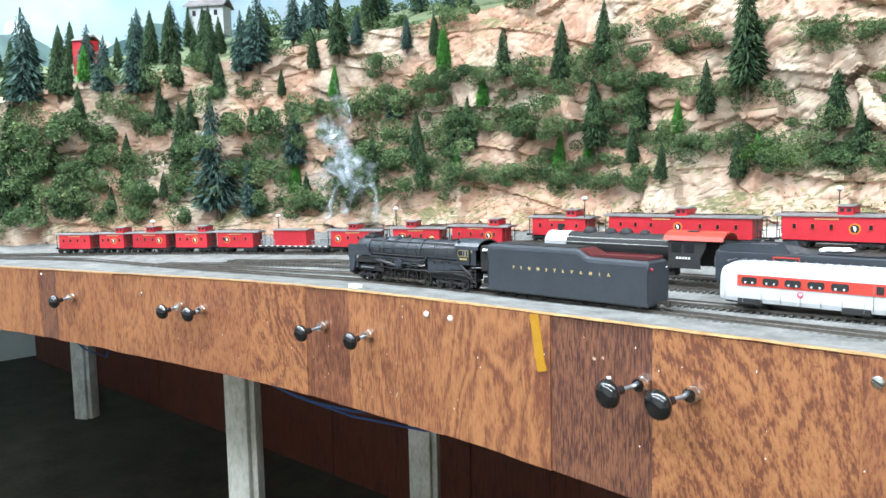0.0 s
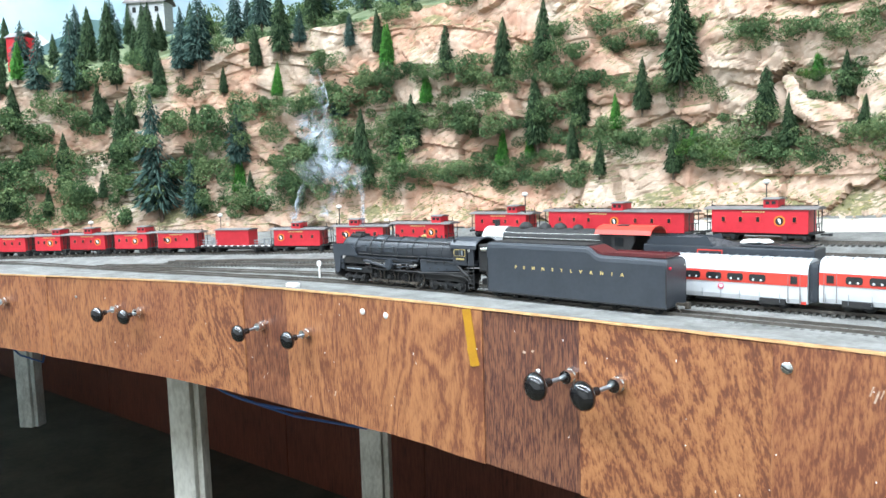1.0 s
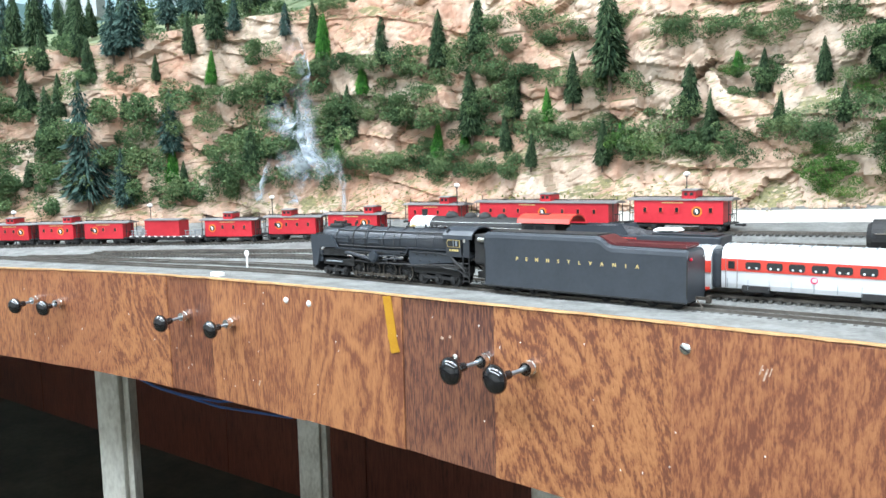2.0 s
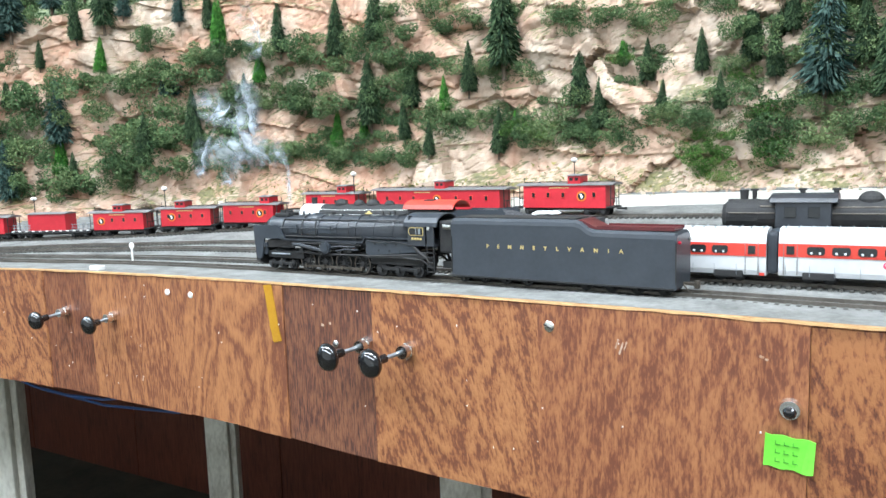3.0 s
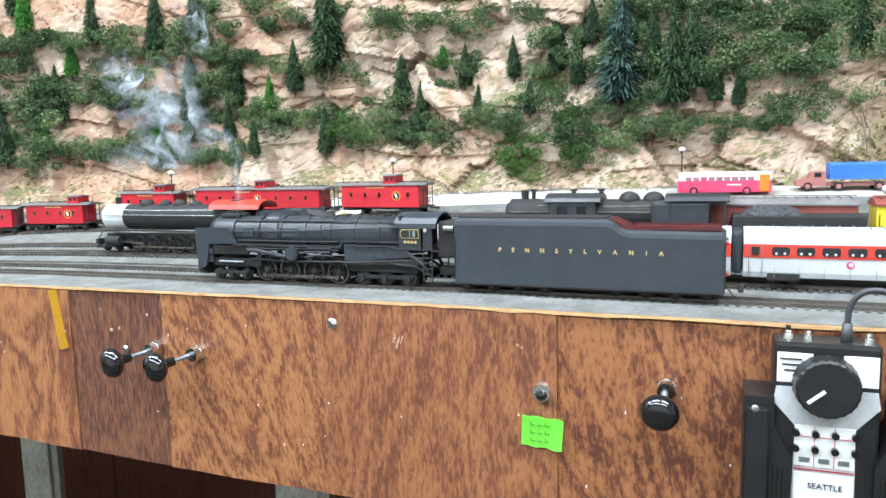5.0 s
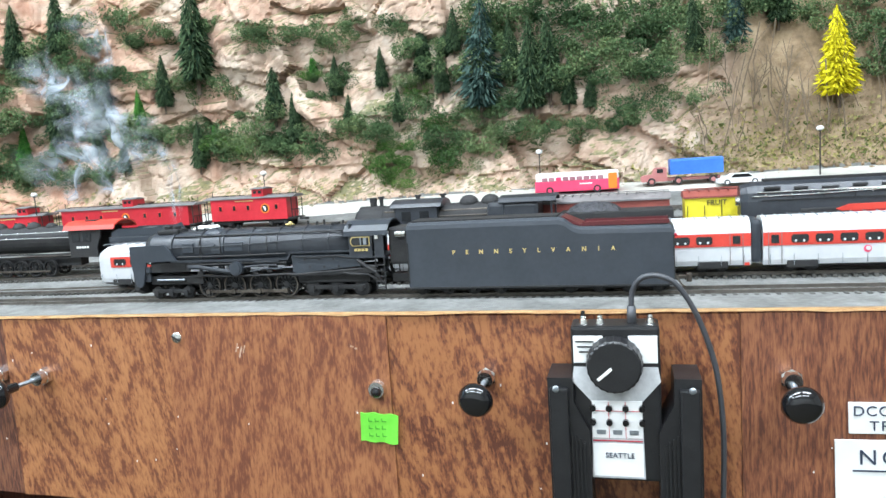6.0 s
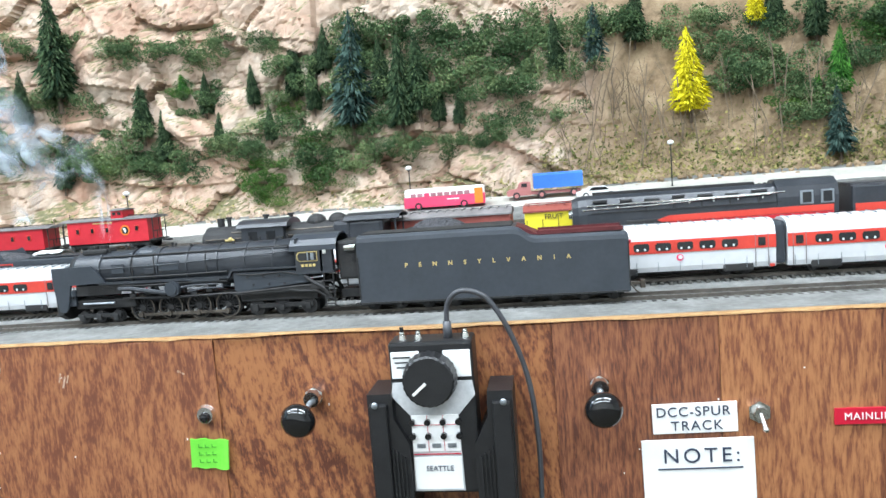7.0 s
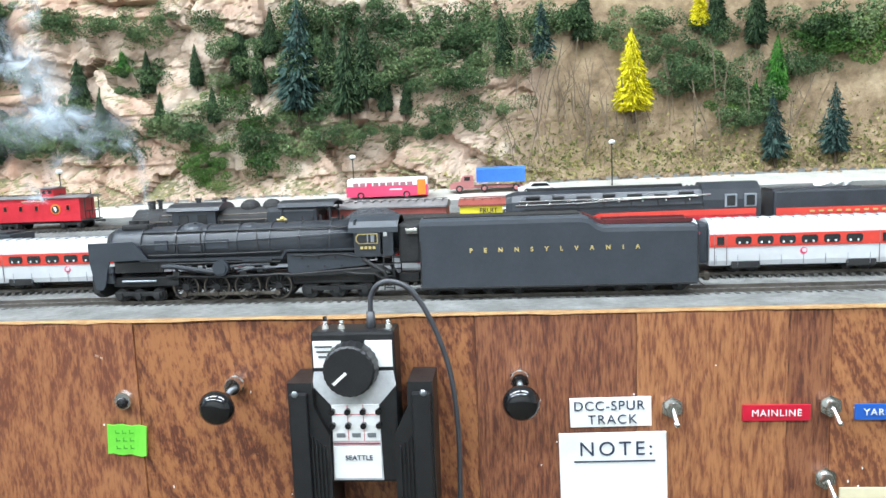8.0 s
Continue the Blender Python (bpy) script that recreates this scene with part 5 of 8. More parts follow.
    tube(b, [(-0.104, -0.0160, 0.0215), (-0.092, -0.0162, 0.0235), (-0.076, -0.0160, 0.0235)], 0.0007, 8)
    part("steam_pipe", b, BLACKISH, e)
    # stack, domes, bell, fittings
    b = B()
    box(b, (-0.183, 0, 0.0545), (0.020, 0.0150, 0.0040), 0.0012)
    for k in range(2):
        cyl(b, (-0.187 + 0.008 * k, 0, 0.055), (-0.187 + 0.008 * k, 0, 0.0590), 0.0034, 0.0036, 14)
    part("smoke_stack", b, SOOT, e)
    b = B()
    ball(b, (-0.141, 0, 0.0500), 0.0105, (1.05, 1.0, 0.62), 18, 10)
    part("sand_dome", b, GREYBLACK, e)
    b = B()
    ball(b, (-0.098, 0, 0.0510), 0.0085, (1.3, 1.0, 0.50), 18, 10)
    part("steam_dome", b, BLACKISH, e)
    b = B()
    ball(b, (-0.073, -0.002, 0.0572), 0.0018, (1, 1, 1), 10, 8)
    cyl(b, (-0.077, -0.002, 0.0565), (-0.070, -0.002, 0.0565), 0.0009, n=8)
    part("bell", b, GOLD, e, "gold bell")
    for x, h in ((-0.060, 0.0030), (-0.052, 0.0022), (-0.046, 0.0034), (-0.030, 0.0024), (-0.123, 0.0020), (-0.162, 0.0024)):
        b = B()
        cyl(b, (x, 0.003, 0.0535), (x, 0.003, 0.0555 + h), 0.0009, n=8)
        part("safety_valve", b, SOOT, e)
    b = B()
    box(b, (-0.035, 0, 0.0560), (0.006, 0.004, 0.002), 0.0004)
    part("whistle", b, SOOT, e)
    # small piping, sand boxes and appliances along the room's side of the boiler
    for s in (-1, 1):
        for x in (-0.150, -0.132, -0.090):
            b = B()
            tube(b, [(x, s * 0.0085, 0.0520), (x + 0.001, s * 0.0135, 0.0470), (x + 0.002, s * 0.0156, 0.0400), (x + 0.002, s * 0.0158, 0.0330)], 0.0005, 6)
            part("sand_pipe", b, SOOT, e)
        b = B()
        box(b, (-0.134, s * 0.0152, 0.0385), (0.0085, 0.0020, 0.0042), 0.0005)
        part("appliance_box", b, BLACKISH, e)
        b = B()
        cyl(b, (-0.100, s * 0.0150, 0.0292), (-0.078, s * 0.0150, 0.0292), 0.0022, n=12)
        part("air_reservoir", b, BLACKISH, e)
        b = B()
        for k in range(6):
            box(b, (-0.150 + 0.0125 * k, s * 0.0148, 0.0205 + 0.002 * (k % 2)), (0.0050, 0.0024, 0.0040), 0.0006)
        tube(b, [(-0.158, s * 0.0150, 0.0190), (-0.120, s * 0.0154, 0.0178), (-0.072, s * 0.0154, 0.0188)], 0.0008, 6)
        part("valve_gear", b, SOOT, e)
        b = B()
        box(b, (-0.203, s * 0.0140, 0.0185), (0.010, 0.0030, 0.0080), 0.0008)
        cyl(b, (-0.199, s * 0.0150, 0.0225), (-0.199, s * 0.0150, 0.0270), 0.0026, n=12)
        part("air_pump", b, GREYBLACK, e)
    # cab
    b = B()
    slab_xz(b, [(-0.018, 0.0300), (-0.018, 0.0490), (0.0005, 0.0490), (0.0005, 0.0300)], -0.0172, -0.0160)
    slab_xz(b, [(-0.018, 0.0300), (-0.018, 0.0490), (0.0005, 0.0490), (0.0005, 0.0300)], 0.0160, 0.0172)
    box(b, (-0.0172, 0, 0.0430), (0.0016, 0.032, 0.026))
    box(b, (-0.004, 0, 0.0305), (0.028, 0.033, 0.0016))
    cab = part("cab", b, BLACKISH, e)
    for s in (-1, 1):
        b = B()
        slab_xz(b, [(-0.0165, 0.0412), (-0.0148, 0.0390), (-0.0010, 0.0390), (-0.0010, 0.0462), (-0.0148, 0.0462), (-0.0165, 0.0440)], s * 0.0170, s * 0.0177)
        wf = part("cab_window", b, GOLD, cab, "gold window outline")
        b = B()
        slab_xz(b, [(-0.0157, 0.0413), (-0.0143, 0.0397), (-0.0016, 0.0397), (-0.0016, 0.0455), (-0.0143, 0.0455), (-0.0157, 0.0438)], s * 0.0172, s * 0.0181)
        p = part("opening", b, GLASS_DARK, wf)
        b = B()
        box(b, (-0.0080, s * 0.0183, 0.0427), (0.0008, 0.0006, 0.0060))
        box(b, (-0.0045, s * 0.0183, 0.0427), (0.0024, 0.0006, 0.0050))
        part("sash", b, GALV, wf)
    b = B()
    for k in range(4):
        box(b, (-0.0125 + 0.0029 * k, -0.0175, 0.0362), (0.0019, 0.0006, 0.0019))
    part("number_bars", b, GOLD, cab, "small gold number bars")
    b = B()
    pts = [(-0.0180, 0.0468), (-0.0176, 0.0505), (-0.0140, 0.0545), (-0.0070, 0.0575), (0, 0.0583), (0.0070, 0.0575), (0.0140, 0.0545), (0.0176, 0.0505), (0.0180, 0.0468), (0.0172, 0.0468), (0.0168, 0.0500), (0.0134, 0.0536), (0.0066, 0.0564), (0, 0.0572), (-0.0066, 0.0564), (-0.0134, 0.0536), (-0.0168, 0.0500), (-0.0172, 0.0468)]
    extrude_x(b, pts, -0.0215, 0.0135)
    part("cab_roof", b, GREYBLACK, e)
    rnd = random.Random(31)
    for k in range(9):
        x = -0.172 + 0.017 * k
        b = B()
        cyl(b, (x, -0.004 + 0.008 * (k % 2), 0.0525), (x, -0.004 + 0.008 * (k % 2), 0.0560 + rnd.uniform(0, 0.0012)), 0.0012, 0.0009, 10)
        part("washout_plug", b, SOOT, e)
    for s in (-1, 1):
        b = B()
        tube(b, [(-0.176, s * 0.0105, 0.0505), (-0.150, s * 0.0112, 0.0506), (-0.090, s * 0.0118, 0.0508), (-0.022, s * 0.0126, 0.0512)], 0.0006, 6)
        tube(b, [(-0.170, s * 0.0158, 0.0345), (-0.110, s * 0.0160, 0.0345), (-0.072, s * 0.0160, 0.0352)], 0.0007, 6)
        part("boiler_pipe", b, SOOT, e)
        for x, w, h in ((-0.160, 0.010, 0.0075), (-0.118, 0.016, 0.0070)):
            b = B()
            box(b, (x, s * 0.0149, 0.0415), (w, 0.0012, h), 0.0003)
            part("jacket_plate", b, GREYBLACK, boiler, "flat grey jacket plate")
        b = B()
        slab_xz(b, [(-0.068, 0.0185), (0.000, 0.0215), (0.004, 0.0205), (0.004, 0.0195), (-0.068, 0.0168)], s * 0.0150, s * 0.0170)
        part("ash_pan_beam", b, SOOT, e)
        b = B()
        for k in range(4):
            cyl(b, (-0.150 + 0.021 * k, s * 0.0135, 0.0215), (-0.150 + 0.021 * k, s * 0.0160, 0.0265), 0.0011, n=8)
        tube(b, [(-0.160, s * 0.0158, 0.0285), (-0.140, s * 0.0162, 0.0280), (-0.100, s * 0.0160, 0.0286), (-0.072, s * 0.0160, 0.0280)], 0.0009, 6)
        part("lubricator_line", b, SOOT, e)
    for s in (-1, 1):
        b = B()
        box(b, (0.0060, s * 0.0164, 0.0395), (0.0075, 0.0014, 0.0190), 0.0003)
        part("cab_door", b, BLACKISH, e)
        b = B()
        box(b, (0.0045, s * 0.0175, 0.0455), (0.0028, 0.0010, 0.0034), 0.0003)
        part("side_lamp", b, CHROME, e, "bright metal side lamp")
        b = B()
        for x in (0.0025, 0.0095):
            cyl(b, (x, s * 0.0170, 0.0060), (x, s * 0.0170, 0.0300), 0.0005, n=6)
        for k in range(5):
            box(b, (0.0060, s * 0.0170, 0.0075 + k * 0.0042), (0.0075, 0.0016, 0.0007))
        part("ladder", b, SOOT, e)
        b = B()
        tube(b, [(-0.012, s * 0.0165, 0.0285), (-0.006, s * 0.0172, 0.0240), (0.002, s * 0.0168, 0.0190), (0.006, s * 0.0150, 0.0120)], 0.0014, 8)
        tube(b, [(-0.030, s * 0.0160, 0.0205), (-0.018, s * 0.0166, 0.0180), (-0.004, s * 0.0164, 0.0175), (0.008, s * 0.0150, 0.0095)], 0.0010, 8)
        box(b, (-0.003, s * 0.0160, 0.0215), (0.010, 0.003, 0.006), 0.0008)
        part("injector", b, SOOT, e)
    # frame and running gear
    b = B()
    box(b, (-0.10, 0, 0.0145), (0.196, 0.010, 0.010))
    box(b, (-0.175, 0, 0.0150), (0.050, 0.0250, 0.0070), 0.001)
    box(b, (-0.035, 0, 0.0150), (0.060, 0.0240, 0.0080), 0.001)
    part("frame", b, SOOT, e)
    for k in range(4):
        x = -0.1455 + 0.0232 * k
        b = B()
        for y in (-0.0095, 0.0095):
            wheel_spoked(b, x, y, 0.0098)
        cyl(b, (x, -0.009, 0.0098), (x, 0.009, 0.0098), 0.0016, n=8)
        w = part("driving_wheel", b, SOOT, e, "black spoked driving wheel")
        for y in (-0.0112, 0.0112):
            b = B()
            n2 = 26
            rows = []
            for i in range(n2):
                a = 2 * math.pi * i / n2
                rows.append([b.verts.new((x + q * math.cos(a), y, 0.0098 + q * math.sin(a))) for q in (0.0098, 0.0089)])
            for i in range(n2):
                b.faces.new((rows[i][0], rows[(i + 1) % n2][0], rows[(i + 1) % n2][1], rows[i][1]))
            part("tyre", b, STEEL, w, "bright steel tyre rim")
    for s in (-1, 1):
        b = B()
        box(b, (-0.1107, s * 0.0134, 0.0052), (0.0716, 0.0012, 0.0023), 0.0003)
        for k in range(4):
            x = -0.1455 + 0.0232 * k
            cyl(b, (x, s * 0.0110, 0.0053), (x, s * 0.0148, 0.0053), 0.0020, n=12)
        part("side_rod", b, STEEL, e, "worn steel side rod")
        b = B()
        for k in range(3):
            box(b, (-0.1340 + 0.0232 * k, s * 0.0122, 0.0175), (0.011, 0.0016, 0.0022), 0.0004)
        part("brake_gear", b, SOOT, e)
        b = B()
        cyl(b, (-0.192, s * 0.0145, 0.0158), (-0.166, s * 0.0145, 0.0158), 0.0009, n=8)
        part("grab_bar", b, GALV, e, "bright metal bar")
    truck(e, -0.1815, "leading_truck", 0.0048, 0.0285, 3)
    truck(e, -0.0330, "trailing_truck", 0.0062, 0.0405, 3)
    # tender
    b = B()
    base = 0.0058
    prof = [(0.0285, base), (0.0285, 0.0535), (0.0293, 0.0548), (0.1395, 0.0548), (0.1440, 0.0536), (0.1500, 0.0490), (0.1545, 0.0475), (0.2150, 0.0468), (0.2168, 0.0452), (0.2168, base + 0.001), (0.2155, base)]
    halves = []
    for y, dz in ((-0.0183, -0.0048), (-0.0176, -0.0020), (-0.0150, 0.0), (0.0150, 0.0), (0.0176, -0.0020), (0.0183, -0.0048)):
        halves.append([b.verts.new((x, y, z if z < 0.03 else z + dz)) for x, z in prof])
    k = len(prof)
    for p, q in zip(halves, halves[1:]):
        for i in range(k):
            b.faces.new((p[i], q[i], q[(i + 1) % k], p[(i + 1) % k]))
    b.faces.new(halves[0])
    b.faces.new(halves[-1][::-1])
    bmesh.ops.recalc_face_normals(b, faces=b.faces)
    tender = part("tender", b, GREYBLACK, e, "dark grey riveted tender")
    b = B()
    box(b, (0.085, 0, 0.0552), (0.108, 0.026, 0.0010))
    part("coal_bunker_rim", b, SOOT, tender)
    b = B()
    box(b, (0.1850, 0, 0.0480), (0.056, 0.0250, 0.0016))
    for s in (-1, 1):
        box(b, (0.1850, s * 0.0128, 0.0490), (0.058, 0.0010, 0.0026))
    slab_xz(b, [(0.1420, 0.0550), (0.1448, 0.0540), (0.1560, 0.0488), (0.1560, 0.0478), (0.1420, 0.0500)], -0.0130, 0.0130)
    part("tank_deck", b, MAROON, tender, "dark red tank deck")
    lettering("lettering", "PENNSYLVANIA", 0.0042, GOLD, tender, pose(0.1205, -0.01845, 0.0322, 90), "gold lettering", spacing=4.7, bold=0.00012)
    b = B()
    for x in (0.0289, 0.2164):
        for s in (-1, 1):
            cyl(b, (x, s * 0.0186, 0.010), (x, s * 0.0186, 0.040), 0.0005, n=6)
    box(b, (0.120, -0.0184, 0.0066), (0.190, 0.0008, 0.0010))
    part("grab_iron", b, SOOT, tender)
    for s in (-1, 1):
        b = B()
        ball(b, (0.2176, s * 0.0135, 0.0395), 0.0013, (1, 1, 1), 10, 8)
        part("marker_light", b, LABEL_RED if s < 0 else CHROME, tender, "small red marker lamp")
    b = B()
    box(b, (0.120, 0, 0.0052), (0.186, 0.020, 0.004))
    part("tender_frame", b, SOOT, tender)
    truck(tender, 0.066, "tender_truck", 0.0050, 0.060, 4)
    truck(tender, 0.176, "tender_truck", 0.0050, 0.060, 4)
    b = B()
    box(b, (0.2215, 0, 0.0085), (0.010, 0.0024, 0.0024), 0.0004)
    box(b, (0.2265, 0.0006, 0.0080), (0.0036, 0.0046, 0.0060), 0.0006)
    tube(b, [(0.2180, -0.004, 0.009), (0.2215, -0.005, 0.004), (0.2240, -0.005, 0.0022)], 0.0006, 6)
    part("coupler", b, STEEL, e)
    b = B()
    box(b, (0.0185, 0, 0.0130), (0.014, 0.012, 0.006))
    box(b, (0.0210, 0, 0.0380), (0.0160, 0.0270, 0.0280), 0.002)
    part("gangway", b, SOOT, e)
    b = B()
    cyl(b, (0.0190, -0.0150, 0.0470), (0.0270, -0.0150, 0.0470), 0.0022, n=12)
    part("air_tank", b, CHROME, e)
    # the model runs a little longer than the drawing it was laid out from
    for o in e.children_recursive:
        o.data.transform(Matrix.Scale(1.011, 4))
        o.matrix_basis.translation = o.matrix_basis.translation * 1.011
    return e


loco = turbine_locomotive()


def steam_engine(m, spec, label):
    """A simpler standing engine with tender. spec gives lengths from the front."""
    e = thing("steam_locomotive", m, label, "locomotive", "standing engines")
    r, zc, x0, x1 = spec["r"], spec["zc"], spec["front"], spec["boiler_end"]
    b = B()
    extrude_x(b, boiler_ring(r, zc), x0 + 0.012, x1)
    part("boiler", b, SOOT, e, smooth=False)
    b = B()
    cyl(b, (x0, 0, zc), (x0 + 0.004, 0, zc), r * 0.72, r * 0.95, 22)
    cyl(b, (x0 + 0.0038, 0, zc), (x0 + spec.get("smokebox", 0.03), 0, zc), r + 0.0004, n=24)
    part("smokebox", b, spec.get("box_mat", SOOT), e, spec.get("box_label", ""))
    b = B()
    cyl(b, (x0 + 0.016, 0, zc + r - 0.002), (x0 + 0.016, 0, zc + r + 0.0080), 0.0030, 0.0036, 14)
    part("smoke_stack", b, SOOT, e)
    for k, (dx, dr) in enumerate(spec["domes"]):
        b = B()
        ball(b, (x0 + dx, 0, zc + r - 0.001), dr, (1.15, 1, 0.95), 16, 9)
        part("dome", b, spec.get("dome_mat", SOOT), e)
    b = B()
    box(b, ((x0 + x1) / 2, 0, 0.0150), (x1 - x0, 0.011, 0.009))
    for s in (-1, 1):
        box(b, ((x0 + x1) / 2 + 0.004, s * 0.0150, 0.0240), (x1 - x0 - 0.006, 0.0040, 0.0012))
        cyl(b, (x0 + 0.010, s * 0.0145, 0.0125), (x0 + 0.030, s * 0.0145, 0.0125), 0.0052, n=16)
        tube(b, [(x0 + 0.004, s * 0.0140, 0.0240), (x0 - 0.006, s * 0.0120, 0.0140)], 0.0006, 6)
    box(b, (x0 - 0.006, 0, 0.0110), (0.004, 0.030, 0.006), 0.0008)
    slab_xz(b, [(x0 - 0.014, 0.0030), (x0 - 0.006, 0.0090), (x0 - 0.004, 0.0090), (x0 - 0.004, 0.0030)], -0.011, 0.011)
    part("frame", b, SOOT, e)
    for s in (-1, 1):
        b = B()
        tube(b, [(x0 + 0.006, s * (r + 0.001), zc + 0.003), (x1, s * (r + 0.001), zc + 0.003)], 0.0005, 6)
        tube(b, [(x0 + 0.03, s * (r * 0.8), zc + r * 0.62), (x0 + 0.06, s * (r * 0.82), zc + r * 0.55), (x1, s * (r * 0.8), zc + r * 0.60)], 0.0007, 6)
        part("handrail", b, spec.get("rail_mat", STEEL), e)
    nd, dr, dx0 = spec["drivers"]
    for k in range(nd):
        x = dx0 + k * (2 * dr + 0.002)
        b = B()
        for y in (-0.0095, 0.0095):
            wheel_spoked(b, x, y, dr, spokes=12)
        part("driving_wheel", b, SOOT, e)
    for s in (-1, 1):
        b = B()
        box(b, (dx0 + (nd - 1) * (dr + 0.001), s * 0.0134, dr - 0.003), ((nd - 1) * (2 * dr + 0.002) + 0.006, 0.0012, 0.0020), 0.0003)
        box(b, (dx0 - 0.004, s * 0.0142, dr + 0.0015), (0.034, 0.0010, 0.0016), 0.0, Matrix.Rotation(0.06, 4, "Y"))
        part("side_rod", b, STEEL, e)
    truck(e, x0 + 0.012, "leading_truck", 0.0048, 0.018)
    return e


def tender_for(e, x0, x1, material, h, coal=True, load=0.0):
    b = B()
    box(b, ((x0 + x1) / 2, 0, (0.010 + h) / 2), (x1 - x0, 0.034, h - 0.010), 0.0012)
    t = part("tender", b, material, e)
    b = B()
    n = 20
    vs = []
    la, lb = (x0 + 0.006, x0 + (x1 - x0) * 0.55)
    rows = []
    for i in range(n + 1):
        x = la + (lb - la) * i / n
        f = math.sin(math.pi * i / n) ** 0.6
        rows.append([b.verts.new((x, y, h + (0.008 * f * (1 - (y / 0.0150) ** 2) + 0.0018 * noise.noise((x * 400, y * 400, 2))) * (1 if coal else 0.3))) for y in [0.0150 * (j / 5 - 1) for j in range(11)]])
    for p, q in zip(rows, rows[1:]):
        for j in range(10):
            b.faces.new((p[j], q[j], q[j + 1], p[j + 1]))
    bmesh.ops.recalc_face_normals(b, faces=b.faces)
    part("coal_load", b, COAL, t)
    truck(t, x0 + (x1 - x0) * 0.22, "tender_truck")
    truck(t, x0 + (x1 - x0) * 0.80, "tender_truck")
    coupler(e, x1, 1)
    return t


def red_cab_engine():
    m = on_track("C", -0.311, 0.12)
    e = steam_engine(m, dict(r=0.0142, zc=0.0385, front=-0.186, boiler_end=-0.020, smokebox=0.034, box_mat=SILVER, box_label="silver-grey smokebox", domes=((0.058, 0.0075), (0.085, 0.0065), (0.105, 0.0070), (0.128, 0.0055)),
                             dome_mat=SOOT, rail_mat=CHROME, drivers=(5, 0.0088, -0.135)), "black model steam engine with silver smokebox and red cab roof")
    b = B()
    slab_xz(b, [(-0.022, 0.0200), (-0.022, 0.0500), (0.018, 0.0500), (0.018, 0.0420), (0.012, 0.0300), (0.012, 0.0200)], -0.0165, -0.0150)
    slab_xz(b, [(-0.022, 0.0200), (-0.022, 0.0500), (0.018, 0.0500), (0.018, 0.0420), (0.012, 0.0300), (0.012, 0.0200)], 0.0150, 0.0165)
    box(b, (-0.0215, 0, 0.036), (0.0016, 0.031, 0.030))
    cab = part("cab", b, SOOT, e)
    for x in (-0.0135, 0.0005):
        b = B()
        box(b, (x, -0.0165, 0.0410), (0.0100, 0.0012, 0.0090), 0.0004)
        part("cab_window", b, GLASS_DARK, cab)
    b = B()
    for k in range(5):
        box(b, (-0.012 + 0.0032 * k, -0.0168, 0.0305), (0.0020, 0.0007, 0.0022))
    part("number_bars", b, WHITE, cab)
    b = B()
    pts = [(-0.0185, 0.0485), (-0.0160, 0.0530), (-0.0090, 0.0566), (0, 0.0578), (0.0090, 0.0566), (0.0160, 0.0530), (0.0185, 0.0485), (0.0172, 0.0485), (0.0148, 0.0520), (0.0085, 0.0554), (0, 0.0565), (-0.0085, 0.0554), (-0.0148, 0.0520), (-0.0172, 0.0485)]
    extrude_x(b, pts, -0.027, 0.036)
    part("cab_roof", b, RED_TRIM, e, "faded orange-red cab roof")
    b = B()
    box(b, (0.000, -0.004, 0.0572), (0.012, 0.010, 0.0012), 0.0003)
    part("roof_hatch", b, SOOT, e)
    t = tender_for(e, 0.028, 0.186, GREYBLACK, 0.0400, True)
    b = B()
    slab_xz(b, [(0.032, 0.0400), (0.032, 0.0440), (0.040, 0.0480), (0.085, 0.0480), (0.092, 0.0500), (0.098, 0.0400)], -0.0170, -0.0158)
    slab_xz(b, [(0.032, 0.0400), (0.032, 0.0440), (0.040, 0.0480), (0.085, 0.0480), (0.092, 0.0500), (0.098, 0.0400)], 0.0158, 0.0170)
    part("coal_board", b, GREYBLACK, t)
    b = B()
    box(b, (0.140, 0, 0.0412), (0.040, 0.022, 0.0016), 0.0005)
    box(b, (0.165, 0, 0.0412), (0.030, 0.026, 0.0012), 0.0005)
    part("tank_hatch", b, BLACKISH, t)
    b = B()
    for z in (0.0305, 0.0365):
        box(b, (0.095, -0.0172, z), (0.0240, 0.0006, 0.0010))
    for x in (0.0835, 0.1065):
        box(b, (x, -0.0172, 0.0335), (0.0010, 0.0006, 0.0060))
    part("red_outline", b, RED_TRIM, t, "red outlined panel")
    w = thing("rag", m @ pose(0.132, 0.002, 0.0426), "crumpled white paper lying on the tender", "paper")
    b = B()
    ball(b, (0, 0, 0.0015), 0.010, (1.5, 0.9, 0.20), 18, 8)
    for v in b.verts:
        v.co += Vector((0.002, 0.002, 0.0015)) * noise.noise(v.co * 240)
    part("crumpled_sheet", b, PAPER, w)


red_cab_engine()


